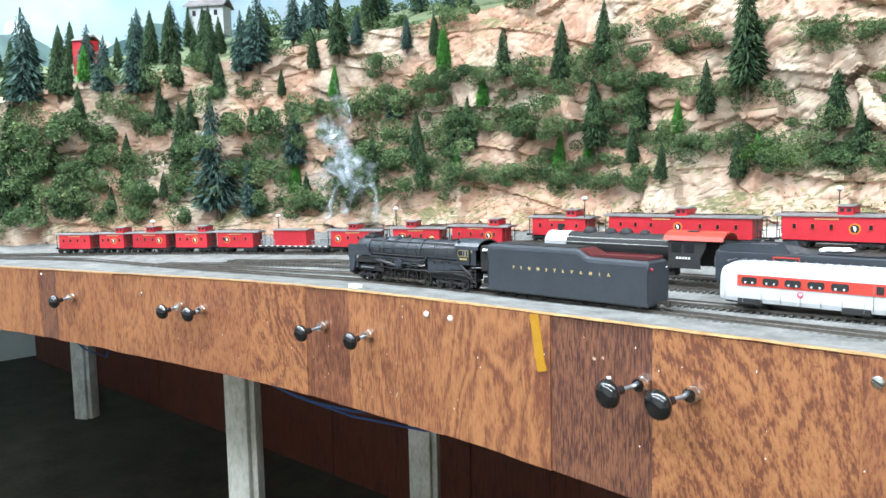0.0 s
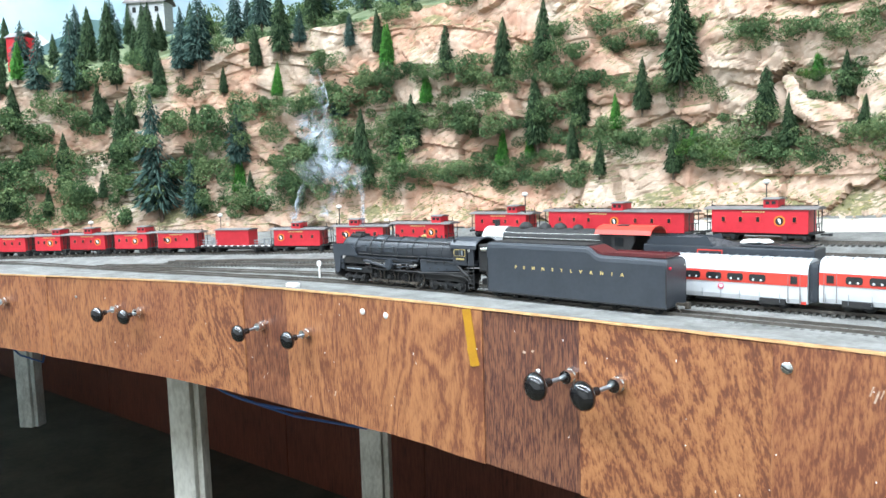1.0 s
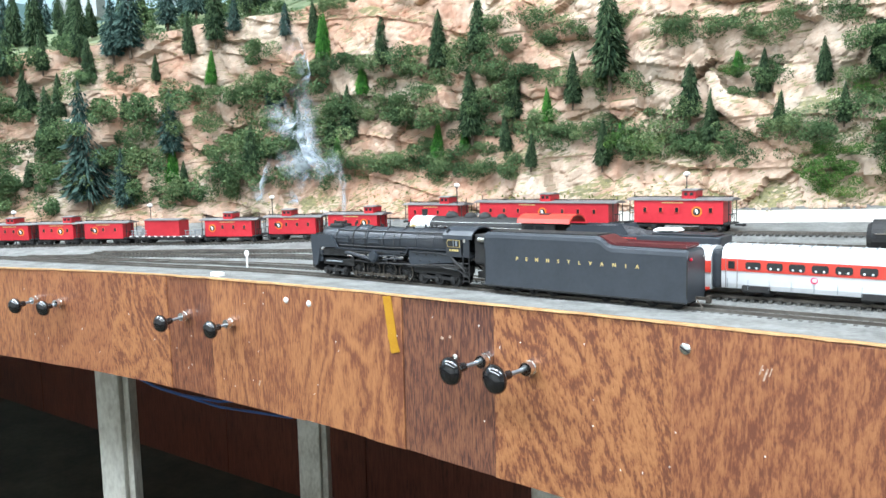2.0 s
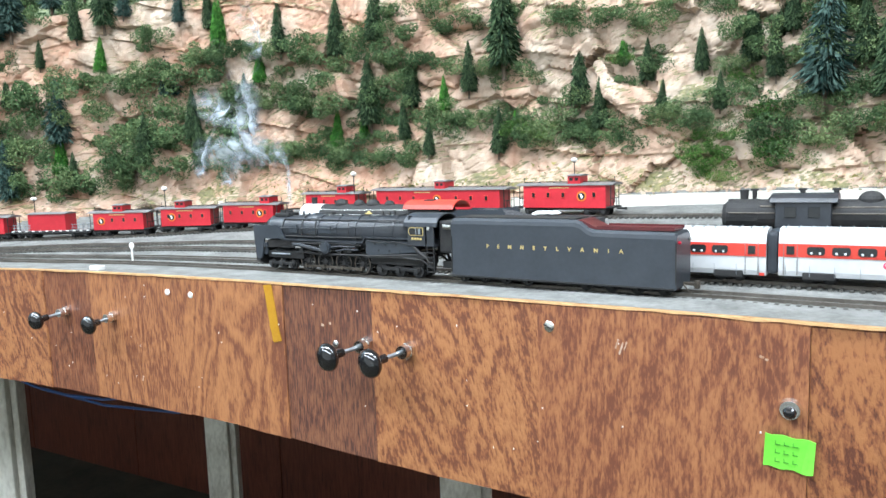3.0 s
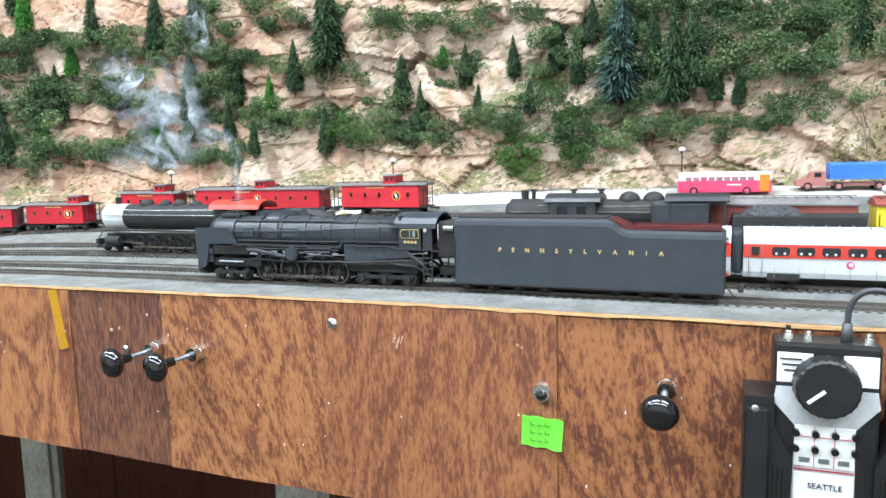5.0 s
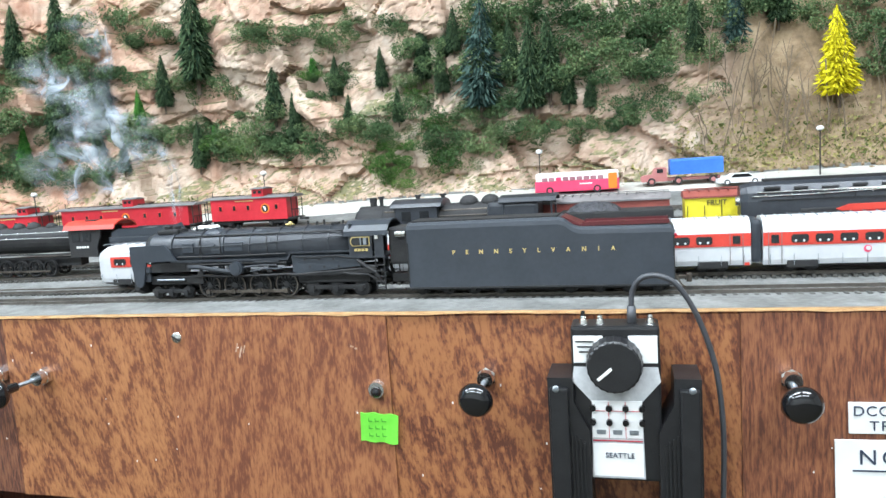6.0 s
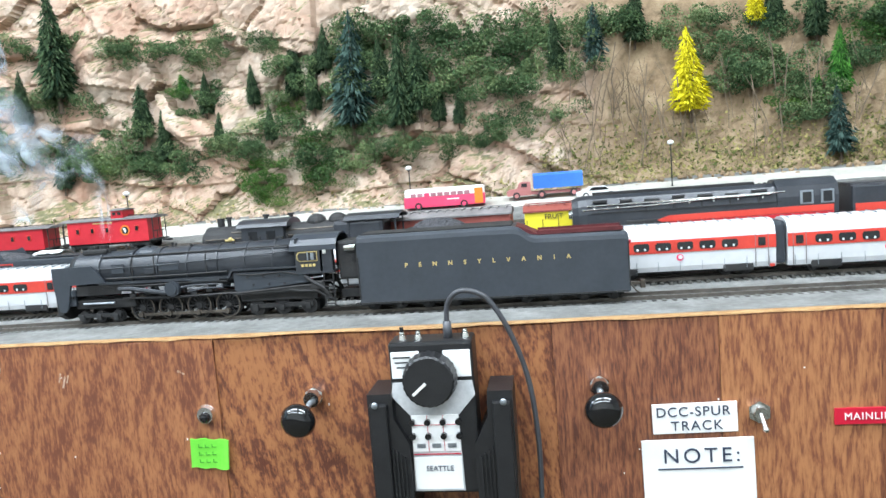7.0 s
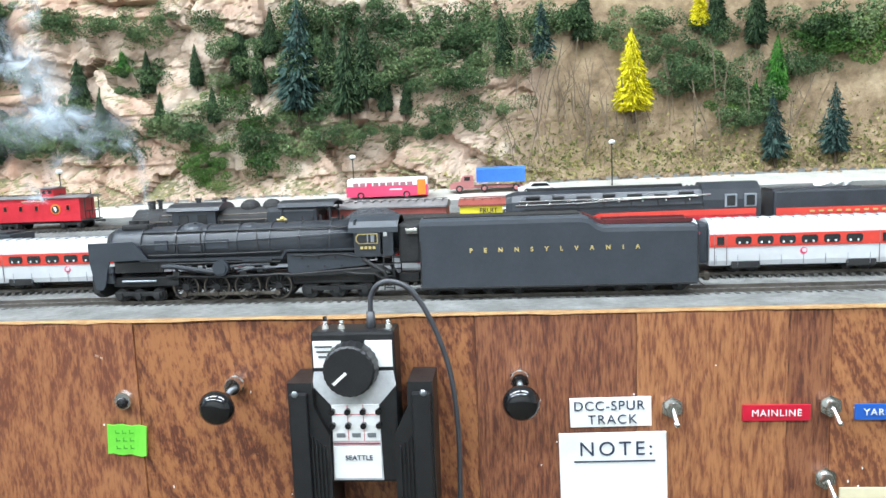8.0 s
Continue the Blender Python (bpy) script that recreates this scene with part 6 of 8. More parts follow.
def camelback():
    m = on_track("C", 0.118, 0.1)
    e = steam_engine(m, dict(r=0.0135, zc=0.0390, front=-0.132, boiler_end=0.036, smokebox=0.028, domes=((0.040, 0.0050), (0.060, 0.0052), (0.108, 0.0080), (0.128, 0.0078)), drivers=(4, 0.0090, -0.090)),
                     "black camelback model steam engine with a mid-boiler cab")
    b = B()
    box(b, (-0.070, 0, 0.0405), (0.0400, 0.0350, 0.0210), 0.0010)
    cab = part("cab", b, BLACKISH, e)
    for x in (-0.079, -0.062):
        b = B()
        box(b, (x, -0.0176, 0.0430), (0.0085, 0.0012, 0.0085), 0.0004)
        part("cab_window", b, GLASS_DARK, cab)
    b = B()
    pts = [(-0.0190, 0.0510), (-0.0165, 0.0540), (-0.0090, 0.0568), (0, 0.0578), (0.0090, 0.0568), (0.0165, 0.0540), (0.0190, 0.0510), (0.0182, 0.0502), (-0.0182, 0.0502)]
    extrude_x(b, pts, -0.094, -0.046)
    part("cab_roof", b, BLACKISH, e)
    for x in (-0.072, -0.048, -0.108):
        b = B()
        cyl(b, (x, 0, 0.050), (x, 0, 0.0610), 0.0016, 0.0020, 12)
        cyl(b, (x - 0.003, 0, 0.0605), (x + 0.003, 0, 0.0605), 0.0010, n=8)
        part("fitting", b, SOOT, e)
    b = B()
    box(b, (0.018, 0, 0.0400), (0.046, 0.0330, 0.0240), 0.0040)
    part("wide_firebox", b, BLACKISH, e)
    b = B()
    pts = [(-0.0185, 0.0515), (-0.0150, 0.0550), (0, 0.0572), (0.0150, 0.0550), (0.0185, 0.0515), (0.0175, 0.0508), (0.0142, 0.0540), (0, 0.0560), (-0.0142, 0.0540), (-0.0175, 0.0508)]
    extrude_x(b, pts, 0.006, 0.056)
    for x in (0.010, 0.052):
        for s in (-1, 1):
            cyl(b, (x, s * 0.0165, 0.030), (x, s * 0.0165, 0.0520), 0.0009, n=6)
    part("fireman_hood", b, BLACKISH, e)
    tender_for(e, 0.058, 0.152, SOOT, 0.0400, True)


camelback()


def red_stripe_engine():
    m = on_track("C", 0.53, 0.1)
    e = thing("steam_locomotive", m, "black streamlined model steam engine with an orange-red skirt stripe", "locomotive", "standing engines")
    b = B()
    pr = [(-0.0160, 0.0300), (-0.0164, 0.0430), (-0.0150, 0.0500), (-0.0110, 0.0555), (-0.0050, 0.0580), (0, 0.0585), (0.0050, 0.0580), (0.0110, 0.0555), (0.0150, 0.0500), (0.0164, 0.0430), (0.0160, 0.0300)]
    extrude_x(b, pr, 0, 0, [(-0.208, 0.62, 0.85, 0.006), (-0.203, 0.86, 0.95, 0.002), (-0.196, 1, 1, 0), (-0.036, 1, 1, 0)])
    part("boiler_casing", b, BLACKISH, e)
    b = B()
    extrude_x(b, [(-0.004, 0.0578), (-0.004, 0.0605), (0.004, 0.0605), (0.004, 0.0578)], -0.190, -0.060)
    part("skyline_casing", b, SOOT, e)
    b = B()
    cyl(b, (-0.211, 0, 0.0430), (-0.206, 0, 0.0430), 0.0035, 0.0050, 14)
    part("headlight", b, CHROME, e, "silver headlight cone")
    for s in (-1, 1):
        b = B()
        slab_xz(b, [(-0.140, 0.0352), (-0.130, 0.0385), (-0.004, 0.0395), (-0.004, 0.0345), (-0.136, 0.0335)], s * 0.0165, s * 0.0176)
        part("skirt_stripe", b, RED_TRIM, e, "orange-red skirt stripe")
        b = B()
        slab_xz(b, [(-0.134, 0.0331), (-0.004, 0.0341), (-0.004, 0.0300), (-0.134, 0.0295)], s * 0.0165, s * 0.0175)
        part("skirt", b, RED_CAR, e)
        b = B()
        tube(b, [(-0.196, s * 0.0155, 0.0500), (-0.10, s * 0.0160, 0.0508), (-0.04, s * 0.0160, 0.0515)], 0.0007, 6)
        tube(b, [(-0.200, s * 0.0158, 0.0470), (-0.15, s * 0.0166, 0.0475), (-0.09, s * 0.0168, 0.0500), (-0.05, s * 0.0166, 0.0505)], 0.0006, 6)
        for k in range(8):
            cyl(b, (-0.19 + 0.019 * k, s * 0.0155, 0.0478), (-0.19 + 0.019 * k, s * 0.0172, 0.0482), 0.0008, n=8)
        part("handrail", b, CHROME, e)
        b = B()
        box(b, (-0.150, s * 0.0155, 0.0330), (0.030, 0.0030, 0.0070), 0.0012)
        cyl(b, (-0.175, s * 0.0165, 0.0300), (-0.130, s * 0.0165, 0.0300), 0.0035, n=12)
        part("air_pump", b, SOOT, e)
    for s in (-1, 1):
        for k in range(7):
            b = B()
            box(b, (-0.185 + 0.021 * k, s * 0.0150, 0.0535 - 0.0006 * (k % 3)), (0.012 - 0.002 * (k % 2), 0.0030, 0.0020), 0.0004)
            part("step_plate", b, SOOT, e)
        b = B()
        box(b, (-0.118, s * 0.0166, 0.0440), (0.150, 0.0012, 0.0008))
        for k in range(6):
            cyl(b, (-0.170 + 0.022 * k, s * 0.0163, 0.0440), (-0.170 + 0.022 * k, s * 0.0163, 0.0500), 0.0006, n=6)
        part("pipe_run", b, SOOT, e)
    b = B()
    for k in range(12):
        cyl(b, (-0.100 + 0.0045 * k, 0.002 * (k % 2), 0.0560), (-0.100 + 0.0045 * k, 0.002 * (k % 2), 0.0590), 0.0012, n=8)
    part("valve_row", b, SOOT, e)
    b = B()
    extrude_x(b, [(-0.0170, 0.0200), (-0.0172, 0.0470), (-0.0150, 0.0555), (-0.0070, 0.0605), (0, 0.0612), (0.0070, 0.0605), (0.0150, 0.0555), (0.0172, 0.0470), (0.0170, 0.0200)], -0.046, 0.0)
    cab = part("cab", b, BLACKISH, e)
    for x in (-0.024, -0.0085):
        b = B()
        box(b, (x, -0.0172, 0.0460), (0.0100, 0.0014, 0.0110), 0.0005)
        w = part("cab_window", b, GALV, cab, "bright window frame")
        b = B()
        box(b, (x, -0.0177, 0.0460), (0.0066, 0.0012, 0.0084), 0.0003)
        part("pane", b, GLASS_DARK, w)
    b = B()
    box(b, (-0.10, 0, 0.0140), (0.19, 0.022, 0.010))
    part("frame", b, SOOT, e)
    for k in range(4):
        b = B()
        for y in (-0.0095, 0.0095):
            wheel_spoked(b, -0.130 + 0.024 * k, y, 0.0105, spokes=8)
        part("driving_wheel", b, SOOT, e)
    truck(e, -0.180, "leading_truck", 0.0048, 0.022)
    truck(e, -0.030, "trailing_truck", 0.0055, 0.022)
    b = B()
    box(b, (0.100, 0, 0.0335), (0.180, 0.0345, 0.0390), 0.0020)
    t = part("tender", b, BLACKISH, e)
    for s in (-1, 1):
        b = B()
        slab_xz(b, [(0.012, 0.0385), (0.188, 0.0385), (0.188, 0.0325), (0.012, 0.0325)], s * 0.0171, s * 0.0178)
        st = part("stripe", b, RED_TRIM, t)
        b = B()
        for k in range(13):
            box(b, (0.040 + 0.0070 * k, s * 0.0179, 0.0355), (0.0036, 0.0007, 0.0014))
        part("lettering_strip", b, GOLD, st)
    b = B()
    box(b, (0.045, 0, 0.0535), (0.070, 0.026, 0.0020))
    part("coal_load", b, COAL, t)
    truck(t, 0.055, "tender_truck", 0.0050, 0.030, 3)
    truck(t, 0.150, "tender_truck", 0.0050, 0.030, 3)
    r = thing("rag", m @ pose(0.062, 0.0, 0.0545), "crumpled white cloth lying on the tender", "cloth")
    b = B()
    ball(b, (0, 0, 0.003), 0.011, (1.4, 0.9, 0.42), 18, 9)
    for v in b.verts:
        v.co += Vector((0.003, 0.002, 0.003)) * noise.noise(v.co * 200)
    part("crumpled_cloth", b, PAPER, r)


red_stripe_engine()


def boxy_car(name, track, x, length, body, roof, label, cat, word=""):
    c = thing(name, on_track(track, x), label, cat)
    b = B()
    box(b, (0, 0, 0.0255), (length, 0.0335, 0.0330), 0.0004)
    part("body", b, body, c)
    b = B()
    extrude_x(b, [(-0.0180, 0.0418), (-0.0180, 0.0432), (-0.0090, 0.0468), (0, 0.0480), (0.0090, 0.0468), (0.0180, 0.0432), (0.0180, 0.0418)], -length / 2 - 0.0012, length / 2 + 0.0012)
    rf = part("roof", b, roof, c)
    b = B()
    for k in range(int(length / 0.008)):
        box(b, (-length / 2 + 0.004 + 0.008 * k, 0, 0.0476), (0.0007, 0.026, 0.0012))
    box(b, (0, 0, 0.0490), (length, 0.006, 0.0008))
    part("roof_rib", b, roof, rf)
    b = B()
    for k in range(10):
        box(b, (length * (k / 9 - 0.5) * 0.97, -0.0169, 0.0225), (0.0005, 0.0008, 0.0260))
    box(b, (0, -0.0170, 0.0225), (0.0005, 0.0010, 0.0262))
    part("side_seam", b, SOOT, c)
    if word:
        lettering("lettering", word, 0.0062, SOOT, c, pose(-length * 0.30, -0.0173, 0.0375, 90), "dark lettering")
    b = B()
    box(b, (0, 0, 0.0080), (length, 0.018, 0.004))
    part("underframe", b, SOOT, c)
    for s in (-1, 1):
        truck(c, s * length * 0.36)
        coupler(c, s * length / 2, s)


boxy_car("refrigerator_car", "D", 0.345, 0.128, YELLOW, BROWN_RED, "yellow refrigerator car with an oxide-red roof", "freight car", "FRUIT")
boxy_car("boxcar", "D", 0.205, 0.128, BROWN_RED, RED_ROOF, "oxide-red boxcar with a weathered roof", "freight car")


def red_gondola():
    for x in (0.60, 0.745):
        c = thing("gondola", on_track("D", x), "low oxide-red gondola car loaded with rods", "freight car", "red gondolas")
        b = B()
        box(b, (0, 0, 0.0120), (0.128, 0.033, 0.003))
        for s in (-1, 1):
            box(b, (0, s * 0.0158, 0.0240), (0.128, 0.0016, 0.0240))
            box(b, (s * 0.0632, 0, 0.0240), (0.0016, 0.033, 0.0240))
            for k in range(9):
                box(b, (-0.058 + 0.0145 * k, s * 0.0170, 0.0240), (0.0018, 0.0014, 0.0240))
        part("body", b, BROWN_RED, c)
        b = B()
        rnd = random.Random(3)
        for k in range(14):
            y = rnd.uniform(-0.012, 0.012)
            cyl(b, (-0.06 + rnd.uniform(0, 0.02), y, 0.034 + rnd.uniform(0, 0.008)), (0.06 - rnd.uniform(0, 0.02), y + rnd.uniform(-0.006, 0.006), 0.034 + rnd.uniform(0, 0.009)), 0.0013, n=6)
        part("rod_load", b, BROWN_RED, c)
        for s in (-1, 1):
            truck(c, s * 0.045)


red_gondola()


# ---- road vehicles and lamp posts ----
def on_road(x, y, turn=0.0):
    return pose(x, y, ground_z(x, y) + 0.0035, 0, 0, turn)


def road_wheels(parent, xs, y, r, material=SOOT, hub=PINK):
    for x in xs:
        for s in (-1, 1):
            b = B()
            cyl(b, (x, s * y, r), (x, s * (y + 0.0028), r), r, n=16)
            w = part("wheel", b, material, parent)
            b = B()
            cyl(b, (x, s * (y + 0.0026), r), (x, s * (y + 0.0034), r), r * 0.55, n=12)
            part("hub", b, hub, w)


def bus():
    c = thing("bus", on_road(0.170, 0.488, 3), "pink-red model bus with a white roof and orange rear", "bus")
    b = B()
    pr = [(-0.0140, 0.0030), (-0.0145, 0.0065), (-0.0145, 0.0170), (0.0145, 0.0170), (0.0145, 0.0065), (0.0140, 0.0030)]
    extrude_x(b, pr, 0, 0, [(-0.053, 0.85, 1, 0), (-0.051, 1, 1, 0), (0.051, 1, 1, 0), (0.0535, 0.9, 1, 0)])
    part("body", b, PINK, c)
    b = B()
    pr = [(-0.0144, 0.0170), (-0.0140, 0.0225), (-0.0115, 0.0262), (0, 0.0275), (0.0115, 0.0262), (0.0140, 0.0225), (0.0144, 0.0170)]
    extrude_x(b, pr, 0, 0, [(-0.0515, 0.88, 0.97, 0), (-0.048, 1, 1, 0), (0.050, 1, 1, 0), (0.053, 0.9, 0.96, 0)])
    part("roof", b, WHITE, c, "white upper body")
    for k in range(9):
        b = B()
        x = -0.040 + 0.0088 * k
        box(b, (x, -0.0142, 0.0190), (0.0072, 0.0012, 0.0050), 0.0004)
        part("window", b, BUS_PANE if k != 2 else PINK, c)
    b = B()
    box(b, (0.0455, -0.0142, 0.0140), (0.0110, 0.0014, 0.0200), 0.0006)
    part("rear_panel", b, ORANGE, c, "orange rear panel")
    b = B()
    box(b, (0.012, -0.0146, 0.0120), (0.016, 0.0006, 0.0016))
    part("side_trim", b, WHITE, c)
    road_wheels(c, (-0.034, 0.026), 0.0125, 0.0048)


bus()


def lorry():
    c = thing("truck", on_road(0.305, 0.512, 2), "faded red model truck with a blue covered load", "truck")
    b = B()
    prof = [(-0.053, 0.005), (-0.054, 0.011), (-0.050, 0.0135), (-0.040, 0.0142), (-0.037, 0.0215), (-0.034, 0.0228), (-0.024, 0.0228), (-0.022, 0.0215), (-0.022, 0.005)]
    slab_xz(b, prof, -0.0120, 0.0120)
    part("cab", b, DUSTY_PINK, c)
    b = B()
    box(b, (-0.0305, -0.0121, 0.0185), (0.0075, 0.0010, 0.0050), 0.0003)
    part("window", b, GLASS_DARK, c)
    b = B()
    box(b, (0.008, 0, 0.0075), (0.070, 0.016, 0.0040))
    part("chassis", b, DUSTY_PINK, c)
    b = B()
    pr = [(-0.0140, 0.0130), (-0.0142, 0.0300), (-0.0120, 0.0322), (0, 0.0330), (0.0120, 0.0322), (0.0142, 0.0300), (0.0140, 0.0130)]
    extrude_x(b, pr, -0.018, 0.046)
    part("tarpaulin", b, BLUE, c, "blue box load")
    road_wheels(c, (-0.041, -0.008, 0.034), 0.0095, 0.0050, SOOT, DUSTY_PINK)
    k = thing("car", on_road(0.368, 0.488, 4), "small white model car parked beside the truck", "car")
    b = B()
    slab_xz(b, [(-0.026, 0.0030), (-0.026, 0.0080), (-0.014, 0.0092), (-0.009, 0.0140), (0.010, 0.0140), (0.016, 0.0092), (0.026, 0.0082), (0.026, 0.0030)], -0.0100, 0.0100)
    part("body", b, WHITE, k)
    b = B()
    slab_xz(b, [(-0.0115, 0.0094), (-0.0080, 0.0132), (0.0090, 0.0132), (0.0135, 0.0094)], -0.0104, -0.0099)
    part("window", b, GLASS_DARK, k)
    road_wheels(k, (-0.016, 0.016), 0.0080, 0.0036, SOOT, WHITE)


lorry()


def lamp_post(x, y, top):
    g = ground_z(x, y)
    c = thing("street_lamp", pose(x, y, g), "black model street lamp with a white globe", "street lamp", "street lamps")
    h = top - g
    b = B()
    cyl(b, (0, 0, -0.002), (0, 0, h), 0.0009, 0.0007, 8)
    cyl(b, (0, 0, -0.001), (0, 0, 0.006), 0.0018, 0.0010, 8)
    part("post", b, SOOT, c)
    b = B()
    ball(b, (0, 0, h + 0.001), 0.0036, (1.25, 1.25, 0.85), 14, 9)
    part("globe", b, LAMP_WHITE, c)
    b = B()
    cyl(b, (0, 0, h - 0.003), (0, 0, h - 0.001), 0.0014, 0.0028, 10)
    part("collar", b, SOOT, c)


for p in ((0.121, 0.508, 0.960), (0.469, 0.530, 0.967), (-0.251, 0.440, 0.955), (-0.573, 0.375, 0.945), (-0.873, 0.272, 0.931), (-1.09, 0.185, 0.920), (-1.31, 0.055, 0.912)):
    lamp_post(*p)


def switch_stand():
    p = (-0.70, 0.085)
    c = thing("switch_stand", pose(p[0], p[1], ground_z(*p)), "white model switch stand with a round target", "switch stand")
    b = B()
    cyl(b, (0, 0, -0.001), (0, 0, 0.020), 0.0012, n=8)
    part("post", b, WHITE, c)
    b = B()
    cyl(b, (0, -0.0008, 0.022), (0, 0.0008, 0.022), 0.0040, n=18)
    part("target", b, WHITE, c)
    q = (-0.655, 0.012)
    c = thing("concrete_block", pose(q[0], q[1] + edge_y(q[0]), ground_z(q[0], q[1] + edge_y(q[0]))), "small white block at the edge of the ground", "block")
    b = B()
    box(b, (0, 0, 0.0025), (0.017, 0.009, 0.005), 0.001)
    part("block", b, WHITE, c)


switch_stand()


# ---- weeds, dry twigs and rubble at the foot of the hill ----
def weeds():
    rng = np.random.RandomState(9)
    vs, fs = [], []
    for _ in range(9000):
        x = rng.uniform(0.30, 1.0) if rng.rand() < 0.90 else rng.uniform(-1.2, 0.3)
        z = 0.915 + abs(rng.normal(0, 0.045 if x > 0.3 else 0.016))
        y = hill_y(x, z) - (0.02 * (1 - smooth01(z, 0.88, 0.945))) - 0.001
        s = rng.uniform(0.0009, 0.0026)
        k = len(vs)
        a = rng.normal(0, 1, (3, 3)) * s
        vs.extend([(x + q[0], y - abs(q[1]), z + q[2]) for q in a])
        fs.append((k, k + 1, k + 2))
    me = bpy.data.meshes.new("weeds")
    me.from_pydata(vs, [], fs)
    me.materials.append(WEED_M)
    tagged(new("weeds", me), "yellow-green weeds at the foot of the bank", "weeds", kind="stuff")
    b = B()
    rnd = random.Random(12)
    for _ in range(58):
        x, z = rnd.uniform(0.33, 0.78), rnd.uniform(0.93, 1.03)
        if rnd.random() < 0.3:
            x = rnd.uniform(0.33, 0.46)
        y = hill_y(x, z) - 0.006
        h = rnd.uniform(0.04, 0.11)
        lean = rnd.uniform(-0.35, 0.35)
        p = [Vector((x, y, z))]
        for k in range(4):
            p.append(p[-1] + Vector((lean * h / 4 + rnd.uniform(-0.004, 0.004), -0.003, h / 4)))
        tube(b, p, rnd.uniform(0.0005, 0.0010), 4)
        for k in (2, 3):
            tube(b, [p[k], p[k] + Vector((rnd.uniform(-0.02, 0.02), -0.004, 0.022))], 0.0004, 4)
    tagged(linked("twigs", b, TWIG), "bare dry twigs standing on the earth bank", "twigs", kind="stuff")
    b = B()
    for _ in range(420):
        x = rnd.uniform(-1.4, 0.95)
        y = cliff_foot(x) - rnd.uniform(0.0, 0.05)
        s = rnd.uniform(0.0016, 0.0060)
        m = Matrix.Translation((x, y, ground_z(x, y) + 0.2 * s + 0.003 * (y > cliff_foot(x) - 0.03))) @ Euler((rnd.random() * 6, rnd.random() * 6, 0)).to_matrix().to_4x4() @ Matrix.Diagonal((s, s * 0.8, s * 0.6, 1))
        bmesh.ops.create_icosphere(b, subdivisions=1, radius=1.0, matrix=m)
    tagged(linked("rubble", b, ROCK), "loose pale stones fallen along the cliff foot", "rubble", kind="stuff")


weeds()


# ---- buildings and the painted sky beyond the meadow ----
def upland():
    c = thing("house", pose(-1.70, 0.40, 1.395, 0, 0, 35) @ Matrix.Scale(0.64, 4), "grey board model house with a red chimney", "house")
    b = B()
    slab_xz(b, [(-0.075, -0.06), (-0.075, 0.050), (0.075, 0.050), (0.075, -0.06)], -0.035, 0.035)
    w = part("wall", b, HOUSE_M, c)
    for x in (-0.045, 0.0, 0.045):
        b = B()
        box(b, (x, -0.0355, 0.022), (0.014, 0.003, 0.020))
        part("window", b, GLASS_DARK, w)
    b = B()
    extrude_x(b, [(-0.046, 0.046), (-0.046, 0.051), (0, 0.083), (0.046, 0.051), (0.046, 0.046), (0, 0.077)], -0.085, 0.085)
    rf = part("roof", b, RED_ROOF, c)
    b = B()
    box(b, (-0.025, 0, 0.085), (0.012, 0.012, 0.034), 0.001)
    part("chimney", b, RED_TRIM, rf, "red chimney")
    c = thing("shed", pose(-1.86, 0.155, 1.300, 0, 0, 25), "small dark red shed among the spruces", "shed")
    b = B()
    slab_xz(b, [(-0.022, -0.05), (-0.022, 0.038), (0.022, 0.038), (0.022, -0.05)], -0.02, 0.02)
    part("wall", b, RED_CAR, c)
    b = B()
    extrude_x(b, [(-0.024, 0.036), (0, 0.052), (0.024, 0.036), (0, 0.047)], -0.026, 0.026)
    part("roof", b, RED_ROOF, c)
    # sky board round the back of the layout
    b = B()
    rows = []
    for k in range(31):
        f = k / 30
        x = -3.6 + 5.8 * f
        y = 1.55 - 1.6 * max(0.0, -(x + 1.2)) ** 1.2 * 0.75
        rows.append([b.verts.new((x, y, 0.9)), b.verts.new((x, y, 2.49))])
    for p, q in zip(rows, rows[1:]):
        b.faces.new((p[0], q[0], q[1], p[1]))
    r = bmesh.ops.solidify(b, geom=b.faces[:], thickness=0.01)
    bmesh.ops.recalc_face_normals(b, faces=b.faces)
    tagged(linked("backdrop", b, SKY_M), "painted pale blue sky board behind the layout", "backdrop", kind="structure")
    # mountain flats before the sky
    for name, mt, x0, y0, x1, y1, base, hgt, seed, lab in (("backdrop_mountain", PEAK_M, -2.85, -0.35, -1.5, 0.85, 1.25, 0.34, 3, "painted blue-green wooded mountain flat"),
                                                          ("backdrop_snowfield", SNOW_M, -2.78, -0.30, -2.05, 0.42, 1.25, 0.31, 8, "painted snow slope on the mountain flat")):
        b = B()
        n = 60
        front, back = [], []
        for k in range(n + 1):
            f = k / n
            h = hgt * (0.55 + 0.45 * noise.noise((f * 3.0, seed, 0)) + 0.22 * noise.noise((f * 9, seed, 1)) + 0.07 * noise.noise((f * 30, seed, 2))) * (math.sin(math.pi * f) ** 0.4 if k not in (0, n) else 0.0)
            p = Vector((x0 + (x1 - x0) * f, y0 + (y1 - y0) * f, 0))
            front.append((b.verts.new((p.x, p.y, 1.0)), b.verts.new((p.x, p.y, base + h))))
        for p, q in zip(front, front[1:]):
            b.faces.new((p[0], q[0], q[1], p[1]))
        bmesh.ops.solidify(b, geom=b.faces[:], thickness=0.006)
        bmesh.ops.recalc_face_normals(b, faces=b.faces)
        tagged(linked(name, b, mt), lab, "backdrop", kind="structure")


upland()


